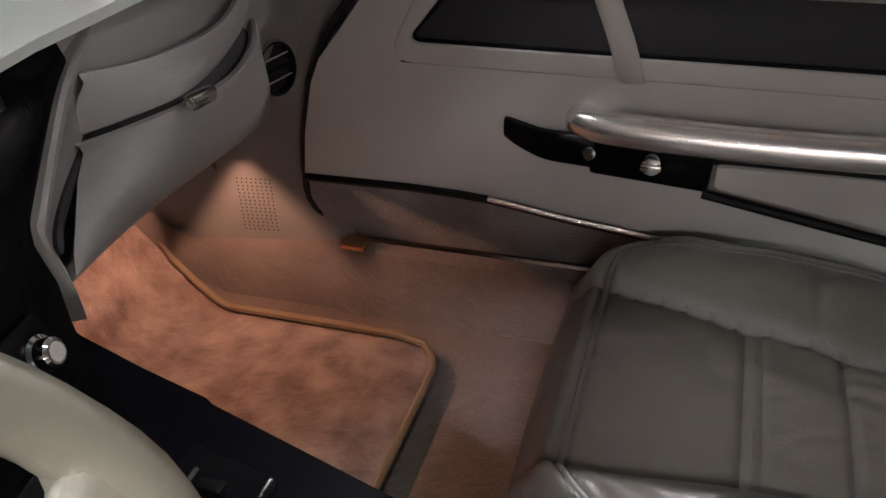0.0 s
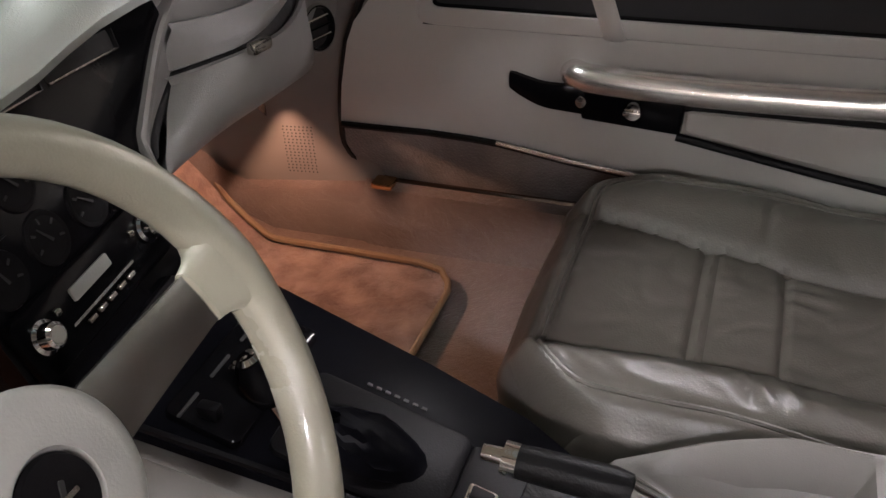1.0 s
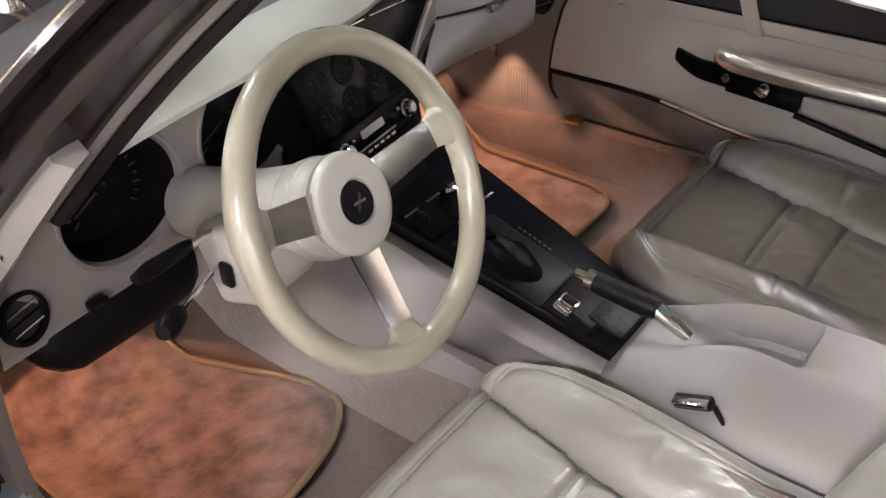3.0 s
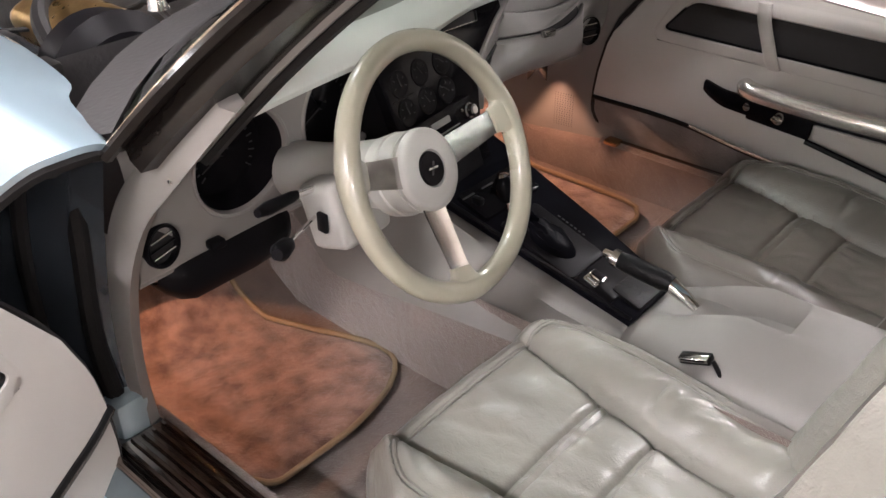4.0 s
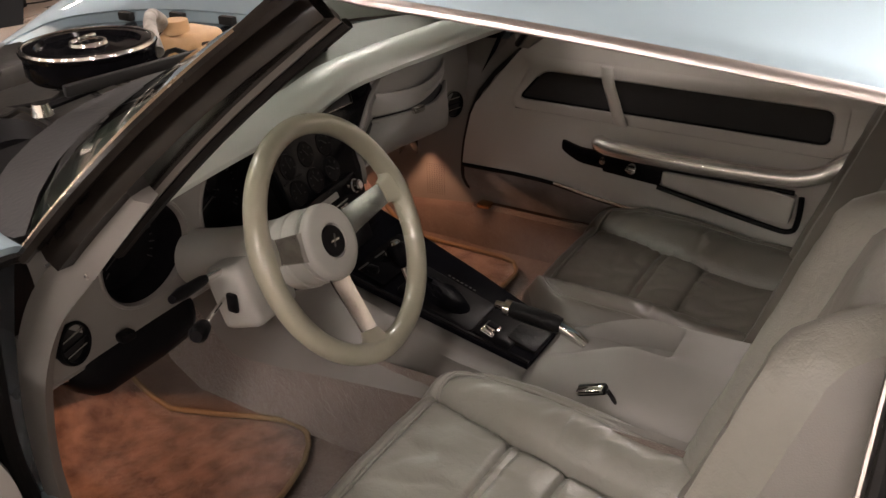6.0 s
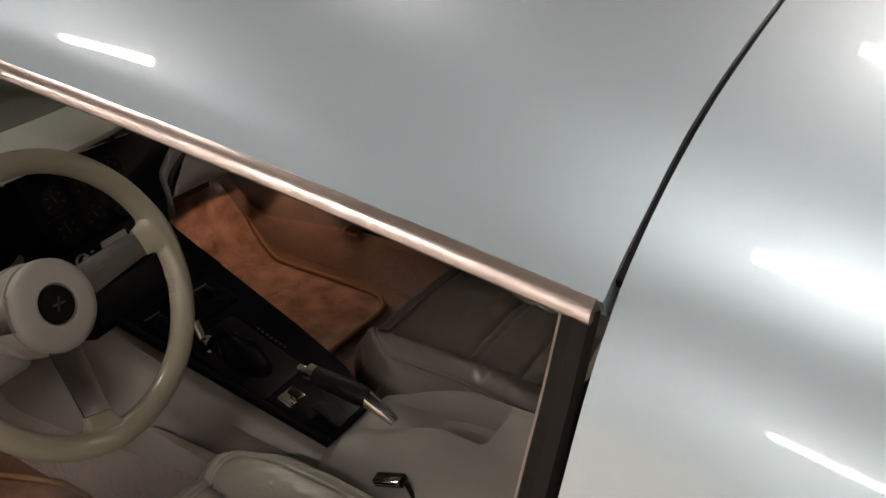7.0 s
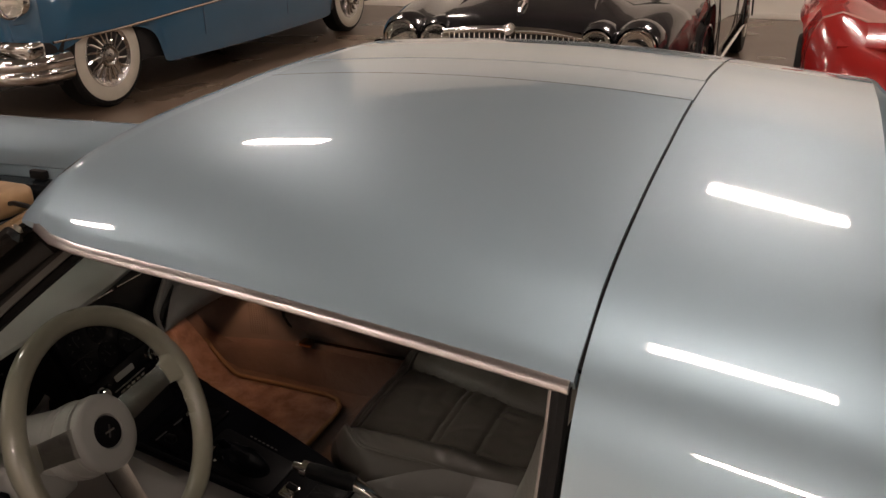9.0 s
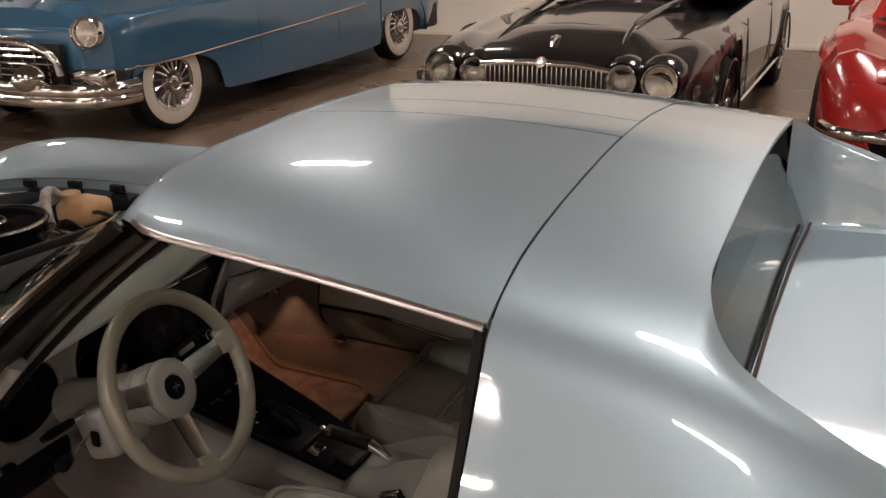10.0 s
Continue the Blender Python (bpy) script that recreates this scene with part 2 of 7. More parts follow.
def thing(name, label, category, group="", at=(0, 0, 0), turn=0.0):
    ob = new(name)
    ob.empty_display_size = 0.1
    ob.matrix_basis = Matrix.Translation(at) @ Matrix.Rotation(radians(turn), 4, "Z")
    return tagged(ob, label, category, group)


def holder(name, parent, label=""):
    """An empty that stands for a part made of smaller pieces."""
    ob = new(name)
    ob.empty_display_size = 0.05
    ob.parent = parent
    if label:
        tagged(ob, label)
    return ob


def thick(ob, t, offset=-1.0):
    md = ob.modifiers.new("thickness", "SOLIDIFY")
    md.thickness, md.offset = t, offset
    es = ob.modifiers.new("crisp_rim", "EDGE_SPLIT")
    es.split_angle = radians(50)
    return ob


def grid(rows, bm=None, close_u=False, close_v=False, cap=False):
    """Quads over rows of points; None leaves a hole."""
    bm = bm or bmesh.new()
    V = [[bm.verts.new(p) if p is not None else None for p in r] for r in rows]
    nr, nc = len(V), len(V[0])
    for j in range(nr if close_v else nr - 1):
        for i in range(nc if close_u else nc - 1):
            q = [V[j][i], V[j][(i + 1) % nc], V[(j + 1) % nr][(i + 1) % nc], V[(j + 1) % nr][i]]
            if all(q):
                bm.faces.new(q)
    if cap:
        bm.faces.new(V[0])
        bm.faces.new(list(reversed(V[-1])))
    return bm


def rbox(c, s, r=0.01, seg=2, rot=None, bm=None, taper=None):
    """A box with rounded edges: centre, sizes, edge radius."""
    b = bmesh.new()
    bmesh.ops.create_cube(b, size=1.0)
    for v in b.verts:
        k = 1.0
        if taper and v.co.z > 0:
            k = taper
        v.co = Vector((v.co.x * s[0] * k, v.co.y * s[1] * k, v.co.z * s[2]))
    if r:
        bmesh.ops.bevel(b, geom=b.edges[:], offset=min(r, min(s) * 0.49), segments=seg, profile=0.5, affect="EDGES")
    M = Matrix.Translation(c) @ (rot if rot is not None else Matrix())
    b.transform(M)
    return join(bm, b)


def join(bm, b):
    if bm is None:
        return b
    me = bpy.data.meshes.new("tmp")
    b.to_mesh(me)
    b.free()
    bm.from_mesh(me)
    bpy.data.meshes.remove(me)
    return bm


def tube(path, r, seg=10, closed=False, bm=None, flat=1.0):
    """A round bar along a path; r is one radius or one for each point."""
    P = [Vector(p) for p in path]
    n = len(P)
    R = r if isinstance(r, (list, tuple)) else [r] * n
    rows, up = [], None
    for i in range(n):
        a = P[(i - 1) % n] if closed or i > 0 else P[i]
        c = P[(i + 1) % n] if closed or i < n - 1 else P[i]
        d = (c - a).normalized()
        if up is None:
            up = Vector((0, 0, 1)) if abs(d.z) < 0.9 else Vector((1, 0, 0))
        s = d.cross(up).normalized()
        up = s.cross(d).normalized()
        rows.append([P[i] + (s * math.cos(2 * math.pi * k / seg) + up * flat * math.sin(2 * math.pi * k / seg)) * R[i] for k in range(seg)])
    b = grid(rows, None, close_u=True, close_v=closed, cap=not closed)
    return join(bm, b)


def lathe(profile, seg=32, M=None, bm=None):
    """Profile of (radius, height) turned round z, then placed by M."""
    rows = []
    for rr, h in profile:
        rows.append([Vector((max(rr, 1e-4) * math.cos(2 * math.pi * k / seg), max(rr, 1e-4) * math.sin(2 * math.pi * k / seg), h)) for k in range(seg)])
    b = grid(rows, None, close_u=True)
    bmesh.ops.remove_doubles(b, verts=b.verts[:], dist=3e-4)
    if M is not None:
        b.transform(M)
    return join(bm, b)


def facing(at, normal, up=(0, 0, 1)):
    """A frame at a point with its z along normal and y close to up."""
    z = Vector(normal).normalized()
    x = Vector(up).cross(z).normalized()
    y = z.cross(x)
    M = Matrix((x, y, z)).transposed().to_4x4()
    return Matrix.Translation(at) @ M


def catmull(P, n=6):
    P = [Vector(p) for p in P]
    out = []
    for i in range(len(P) - 1):
        p0, p1, p2, p3 = P[max(i - 1, 0)], P[i], P[i + 1], P[min(i + 2, len(P) - 1)]
        for k in range(n):
            t = k / n
            out.append(0.5 * (2 * p1 + (p2 - p0) * t + (2 * p0 - 5 * p1 + 4 * p2 - p3) * t * t + (3 * p1 - p0 - 3 * p2 + p3) * t ** 3))
    out.append(P[-1])
    return out


def even_curve(P, n):
    """Curve through unevenly spaced points, with slopes weighted by the gaps."""
    P = [Vector(p) for p in P]
    h = [max(1e-6, (b - a).length) for a, b in zip(P, P[1:])]
    d = [(b - a) / g for a, b, g in zip(P, P[1:], h)]
    m = [d[0]] + [(d[i - 1] * h[i] + d[i] * h[i - 1]) / (h[i] + h[i - 1]) for i in range(1, len(d))] + [d[-1]]
    out = []
    for i, g in enumerate(h):
        for k in range(n):
            u = k / n
            out.append(P[i] * (2 * u ** 3 - 3 * u * u + 1) + m[i] * g * (u ** 3 - 2 * u * u + u) + P[i + 1] * (3 * u * u - 2 * u ** 3) + m[i + 1] * g * (u ** 3 - u * u))
    return out + [P[-1]]


def lerp_key(keys, t):
    """Smooth interpolation in a sorted list of (t, tuple)."""
    if t <= keys[0][0]:
        return keys[0][1]
    for (a, pa), (b, pb) in zip(keys, keys[1:]):
        if t <= b:
            u = (t - a) / (b - a)
            return tuple(x + (y - x) * u for x, y in zip(pa, pb))
    return keys[-1][1]


def slab(outline, t, M=None, bm=None, r=0.0):
    """A plate from a 2D outline, extruded by t along z, with rounded rim if r."""
    b = bmesh.new()
    vs = [b.verts.new((x, y, 0)) for x, y in outline]
    f = b.faces.new(vs)
    top = bmesh.ops.extrude_face_region(b, geom=[f])
    moved = [g for g in top["geom"] if isinstance(g, bmesh.types.BMVert)]
    for v in moved:
        v.co.z += t
    if r:
        es = [e for e in b.edges if all(v in moved for v in e.verts)]
        bmesh.ops.bevel(b, geom=es, offset=r, segments=2, profile=0.5, affect="EDGES")
    if M is not None:
        b.transform(M)
    return join(bm, b)


def round_rect(w, h, r, n=5):
    out = []
    for cx, cy, a0 in ((w / 2 - r, h / 2 - r, 0), (-w / 2 + r, h / 2 - r, 90), (-w / 2 + r, -h / 2 + r, 180), (w / 2 - r, -h / 2 + r, 270)):
        for k in range(n + 1):
            a = radians(a0 + 90 * k / n)
            out.append((cx + r * math.cos(a), cy + r * math.sin(a)))
    return out


def mirror_x(bm):
    """Adds the copy mirrored across the car's middle plane and welds the seam."""
    b = bm.copy()
    for v in b.verts:
        v.co.x = -v.co.x
    bmesh.ops.reverse_faces(b, faces=b.faces[:])
    join(bm, b)
    bmesh.ops.remove_doubles(bm, verts=bm.verts[:], dist=1e-4)
    return bm


def flip(bm, s):
    if s < 0:
        for v in bm.verts:
            v.co.x = -v.co.x
        bmesh.ops.reverse_faces(bm, faces=bm.faces[:])
    return bm


# ---- hall: floor, walls, ceiling, lamps ----
X0, X1, Y0, Y1, H = -14.0, 9.4, -15.0, 19.5, 5.0


def plane_box(name, c, s, material, label):
    return tagged(link(name, rbox(c, s, 0.0), material, None, label, smooth=False), kind="structure", label=label)


def hall():
    plane_box("floor", ((X0 + X1) / 2, (Y0 + Y1) / 2, -0.1), (X1 - X0 + 0.6, Y1 - Y0 + 0.6, 0.2), CONCRETE, "polished brown-grey sealed concrete showroom floor")
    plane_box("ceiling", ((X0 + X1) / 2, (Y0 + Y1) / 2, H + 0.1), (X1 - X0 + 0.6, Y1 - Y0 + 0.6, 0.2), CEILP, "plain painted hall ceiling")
    E1, ZC = 5.78, 4.35
    plane_box("wall_east", (X1 + 0.1, (Y0 + E1) / 2, ZC / 2), (0.2, E1 - Y0, ZC), WALLP, "cream painted wall behind the parked cars")
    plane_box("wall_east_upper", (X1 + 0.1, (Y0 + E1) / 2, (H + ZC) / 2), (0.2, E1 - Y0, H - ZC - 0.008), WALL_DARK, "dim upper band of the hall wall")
    plane_box("wall_east_2", (X1 + 0.1, (Y1 + E1) / 2 + 0.05, H / 2), (0.2, Y1 - E1 + 0.09, H - 0.008), WALL_DARK, "assumed grey-brown hall wall, kept dim")
    # West wall is unseen; cream so that it bounces light into the cabin.
    plane_box("wall_west", (X0 - 0.1, (Y0 + Y1) / 2, H / 2), (0.2, Y1 - Y0 + 0.4, H - 0.008), WALLP, "assumed cream hall wall that bounces light back")
    # North and south walls are unseen, kept dim to hold back side bounce.
    plane_box("wall_north", ((X0 + X1) / 2, Y1 + 0.1, H / 2), (X1 - X0 - 0.01, 0.2, H - 0.008), WALL_DARK, "assumed grey-brown hall wall, kept dim")
    plane_box("wall_south", ((X0 + X1) / 2, Y0 - 0.1, H / 2), (X1 - X0 - 0.01, 0.2, H - 0.008), WALL_DARK, "assumed grey-brown hall wall, kept dim")
    bm = rbox((X1 - 0.012, (Y0 + E1) / 2, 0.03), (0.016, E1 - Y0 - 0.1, 0.06), 0.003)
    tagged(link("baseboard", bm, WALLP), "low painted skirting board along the wall", kind="structure")


def ceiling_lights():
    for x in (-11.4, -5.76, -0.03, 5.9):
        if x in (-11.4, -0.03, 5.9):
            first = None
        for y in (-12.6, -6.8, -0.76, 4.9, 11.0, 17.0):
            if first is None:
                first = thing("ceiling_light", "white fluorescent batten lamp fixed to the ceiling", "lamp", "ceiling lights")
                part("housing", rbox((0, 0, H - 0.03), (0.36, 1.24, 0.055), 0.008), FIXTURE, first)
                part("diffuser", rbox((0, 0, H - 0.075), (0.32, 1.15, 0.035), 0.012), TUBE_ROW if x > 3 else (TUBE_WEST if x < -3 else TUBE), first, "glowing white diffuser")
                part("end_cap", rbox((0, 0.605, H - 0.06), (0.35, 0.03, 0.075), 0.006), FIXTURE, first)
                part("end_cap", rbox((0, -0.605, H - 0.06), (0.35, 0.03, 0.075), 0.006), FIXTURE, first)
                first.matrix_basis = pose(x, y, 0)
            else:
                copy_thing(first, pose(x, y, 0))


hall()
ceiling_lights()

# ---- silver sports car ----
car = thing("sports_car", "silver-blue sports coupe with raised hood and open driver door", "car")

# half sections of the body, from the middle of the roof down to the sill: (x, z)
SEC = [
    (-0.2075, [(0, 1.2145), (.12, 1.211), (.22, 1.203), (.33, 1.192), (.400, 1.182), (.485, 1.164), (.535, 1.144), (.563, 1.126), (.585, 1.10), (.605, 1.06), (.63, 1.01), (.66, .955), (.695, .905), (.735, .872), (.785, .845), (.825, .80), (.845, .73), (.848, .62), (.84, .48), (.815, .34), (.79, .24)]),
    (-0.31, [(0, 1.205), (.12, 1.201), (.22, 1.193), (.33, 1.182), (.400, 1.1725), (.460, 1.161), (.535, 1.136), (.565, 1.117), (.589, 1.091), (.61, 1.053), (.635, 1.005), (.665, .952), (.70, .906), (.74, .875), (.788, .85), (.828, .802), (.847, .73), (.85, .62), (.842, .48), (.816, .34), (.79, .24)]),
    (-0.412, [(0, 1.192), (.12, 1.189), (.22, 1.182), (.33, 1.172), (.385, 1.1645), (.412, 1.161), (.535, 1.124), (.566, 1.106), (.592, 1.080), (.615, 1.043), (.64, .998), (.67, .95), (.705, .908), (.745, .88), (.79, .855), (.83, .805), (.85, .73), (.853, .62), (.845, .48), (.818, .34), (.79, .24)]),
    (-0.50, [None] * 5 + [(.560, 1.088), (.574, 1.082), (.588, 1.069), (.605, 1.048), (.626, 1.018), (.65, .983), (.68, .945), (.713, .912), (.752, .888), (.795, .863), (.836, .81), (.855, .73), (.858, .62), (.85, .48), (.82, .34), (.79, .24)]),
    (-0.61, [None] * 5 + [(.57, 1.043), (.585, 1.036), (.603, 1.02), (.622, 1.0), (.642, .977), (.665, .953), (.692, .928), (.722, .908), (.76, .888), (.80, .866), (.843, .812), (.863, .73), (.866, .62), (.858, .48), (.825, .34), (.79, .24)]),
    (-0.85, [None] * 5 + [(.575, .955), (.592, .952), (.612, .946), (.635, .938), (.658, .930), (.683, .921), (.71, .91), (.74, .897), (.775, .88), (.812, .857), (.853, .808), (.873, .73), (.877, .64), (.87, .52), (.84, .38), (.80, .28)]),
    (-1.17, [None] * 5 + [(.575, .905), (.592, .907), (.612, .908), (.635, .907), (.658, .905), (.683, .90), (.71, .893), (.74, .882), (.775, .866), (.812, .842), (.853, .80), (.877, .75), (.882, .71), (.882, .70), (.880, .69), (.875, .68)]),
    (-1.55, [None] * 5 + [(.565, .865), (.58, .867), (.60, .868), (.62, .867), (.64, .864), (.665, .858), (.69, .85), (.72, .838), (.752, .82), (.785, .795), (.82, .75), (.84, .69), (.845, .60), (.835, .50), (.81, .40), (.78, .32)]),
    (-2.05, [None] * 5 + [(.53, .80), (.545, .80), (.56, .798), (.58, .795), (.60, .79), (.62, .782), (.64, .772), (.665, .758), (.69, .738), (.712, .71), (.735, .67), (.745, .61), (.742, .54), (.73, .47), (.71, .40), (.69, .34)]),
    (-2.25, [None] * 5 + [(.48, .72), (.495, .72), (.51, .717), (.525, .713), (.54, .707), (.555, .70), (.575, .69), (.60, .675), (.622, .655), (.64, .63), (.655, .60), (.66, .55), (.657, .50), (.65, .45), (.64, .41), (.62, .38)]),
]


SAIL_EDGE = [(-.412, (.412, 1.161)), (-.415, (.432, 1.156)), (-.418, (.452, 1.152)), (-.427, (.482, 1.142)), (-.439, (.503, 1.127)), (-.458, (.522, 1.112)), (-.481, (.536, 1.101)),
             (-.507, (.546, 1.0905)), (-.546, (.556, 1.0765)), (-.573, (.562, 1.065)), (-.607, (.567, 1.0505)), (-.72, (.573, 1.0)), (-.85, (.575, .955))]


TAIL_EDGE = [(y, sec[5]) for y, sec in SEC[5:]]


def smooth_key(keys, t):
    """Curve with even slopes through a list of (t, tuple), t falling."""
    n = len(keys)
    k = 0
    while k < n - 2 and t < keys[k + 1][0]:
        k += 1

    def slope(q):
        a, b = keys[max(q - 1, 0)], keys[min(q + 1, n - 1)]
        return [(y - x) / (b[0] - a[0]) for x, y in zip(a[1], b[1])]
    (t0, p0), (t1, p1) = keys[k], keys[k + 1]
    h = t1 - t0
    u = min(1.0, max(0.0, (t - t0) / h))
    m0, m1 = slope(k), slope(k + 1)
    return tuple((2 * u ** 3 - 3 * u * u + 1) * p0[i] + (u ** 3 - 2 * u * u + u) * h * m0[i] + (3 * u * u - 2 * u ** 3) * p1[i] + (u ** 3 - u * u) * h * m1[i] for i in range(len(p0)))


def body_rows():
    ys = [-.2075 - .2045 * k / 9 for k in range(9)] + [-.412, -.414, -.418, -.423, -.429, -.436, -.444, -.453, -.464, -.478, -.495, -.515, -.54, -.57, -.61]
    ys += [-.61 - .24 * k / 8 for k in range(1, 9)] + [-.85 - 1.4 * k / 26 for k in range(1, 27)]
    cols = []
    for i in range(21):
        cols.append([(y, sec[i]) for y, sec in (SEC[:3] if i == 5 else SEC) if sec[i] is not None])
    rows = []
    for y in ys:
        row = []
        for i in range(21):
            if i < 5 and y < -.4125:
                row.append(None)
                continue
            x, z = smooth_key(SAIL_EDGE, y) if i == 5 and -.85 <= y <= -.41 else smooth_key(cols[i] if i != 5 or y > -.41 else TAIL_EDGE, y)
            row.append((x, y, z))
        rows.append(row)
    return rows


def rear_body():
    rows = body_rows()
    fine = []
    for row in rows:
        b = [p for p in row if p is not None]
        if row[4] is None:
            ghost = (b[0][0] - 0.027, b[0][1], b[0][2] + 0.027 * (0.13 + 0.16 * min(1.0, max(0.0, (-0.412 - b[0][1]) / 0.05))))
            q = even_curve([ghost] + b, 3)[3:]
        else:
            q = even_curve(b, 3)
        fine.append([None] * (61 - len(q)) + q)
    bm = mirror_x(grid(fine))
    ob = part("rear_body", bm, PAINT, car, "silver-blue roof hoop, sail panels and rear quarters")
    thick(ob, 0.010)
    # inner faces of the sail panels and the deck between them
    for s in (1, -1):
        r = []
        for row in rows:
            p = row[5]
            if p is None or p[1] > -0.40 or p[1] < -2.06:
                continue
            k = min(1.0, max(0.0, (-0.42 - p[1]) / 1.2))
            dz = 0.915 - 0.12 * k * k
            r.append([(p[0], p[1], p[2] - 0.006), (p[0] - 0.004, p[1], p[2] - 0.012), (p[0] - 0.010, p[1], dz + (p[2] - dz) * 0.5), (p[0] - 0.014, p[1], dz + 0.022), (p[0] - 0.020, p[1], dz + 0.006), (p[0] - 0.035, p[1], dz)])
        part("sail_inner_panel", flip(grid(r), s), PAINT, car)
    r = []
    for k in range(9):
        y = -0.445 - 1.6 * k / 8
        z = 0.915 - 0.12 * min(1, (k / 6)) ** 2
        r.append([(x, y, z + 0.010 * (1 - (x / 0.55) ** 2)) for x in [-0.55 + 1.10 * i / 12 for i in range(13)]])
    thick(part("rear_deck", grid(r), PAINT, car, "silver-blue rear deck behind the upright window"), 0.01)
    r = [[(x, -2.25, z) for x in (-0.62, -0.3, 0, 0.3, 0.62)] for z in (0.38, 0.55, 0.71)]
    thick(part("tail_panel", grid(r), PAINT, car), 0.02)
    # upright rear window with its seal
    r = [[(x * (1 - 0.10 * (z - 0.89) / 0.27), -0.447 - 0.012 * (x / 0.5) ** 2 + 0.055 * (z - 0.9) / 0.27, z - 0.11 * (x / 0.535) ** 2 * (z - 0.893) / 0.27) for x in [-0.535 + 1.07 * i / 12 for i in range(13)]] for z in (0.913, 0.98, 1.07, 1.16)]
    thick(part("rear_window", grid(r), GLASS, car, "upright rear window glass"), 0.005)
    path = [(-0.52, -0.462, 0.925), (-0.3, -0.452, 0.928), (0, -0.449, 0.929), (0.3, -0.452, 0.928), (0.52, -0.462, 0.925), (0.542, -0.464, 0.940), (0.527, -0.435, 1.0), (0.505, -0.408, 1.09), (0.49, -0.405, 1.125)]
    part("window_seal", tube(path[:5], 0.0032, 8), SEAL_BROWN, car, "black rubber window seal")
    part("window_seal", tube(path[4:], 0.010, 8), RUBBER, car)
    part("window_seal", tube([(-0.52, -0.462, 0.925), (-0.538, -0.464, 0.940), (-0.528, -0.448, 0.99), (-0.515, -0.435, 1.06), (-0.500, -0.425, 1.11)], 0.006, 8), RUBBER, car)
    part("window_ledge", rbox((0, -0.402, 0.905), (1.0, 0.07, 0.02), 0.006), DOOR_VINYL, car, "pale ledge inside the rear window")
    # closed front edge of the quarter: black weatherstrip up the door pillar
    for s in (1, -1):
        P = [(s * (x - 0.004), -0.196, z) for x, z in ((.575, 1.118), (.587, 1.085), (.605, 1.045), (.628, .99), (.657, .93), (.69, .875), (.70, .80), (.70, .40))]
        part("door_weatherstrip", tube(P, 0.0075, 8, flat=1.0), RUBBER, car, "black rubber weatherstrip")
        P = [(s * (x - 0.019), -0.186, z) for x, z in ((.578, 1.108), (.59, 1.075), (.608, 1.035), (.631, .98), (.66, .92), (.69, .865))]
        part("pillar_trim", tube(P, 0.0035, 8), TRIM_METAL, car, "thin bright pillar trim")
        r = [[(s * (q - 0.035), -0.205, z), (s * (q - 0.02), -0.204, z), (s * q, -0.203, z)] for q, z in ((.80, .24), (.82, .5), (.80, .8), (.73, .86), (.68, .90), (.645, .96), (.615, 1.02), (.58, 1.09))]
        part("lock_pillar", grid(r), BLACK, car)


ROOF_F = [(.058, 1.209), (.12, 1.207), (.20, 1.205), (.27, 1.202), (.34, 1.196), (.40, 1.187), (.447, 1.1752), (.483, 1.1612), (.506, 1.1495), (.518, 1.141)]
ROOF_R = [(.058, 1.2145), (.13, 1.211), (.22, 1.204), (.30, 1.196), (.38, 1.186), (.44, 1.176), (.497, 1.161), (.535, 1.144), (.560, 1.132), (.573, 1.1235)]


def roof_point(i, u):
    """u = 0 at the rear seam, 1 at the screen header."""
    (a, b), (c, d) = ROOF_R[i], ROOF_F[i]
    crown = 0.0145 * 4 * u * (1 - u) * (1 - 0.7 * (i / 9) ** 3)
    k = (i / 9) ** 5
    x = (a + (c - a) * u) * (1 - 0.04 * k * max(0.0, (u - 0.80) / 0.20) ** 3)
    return (x, -0.2045 + 0.5785 * u, b + (d - b) * u + crown)


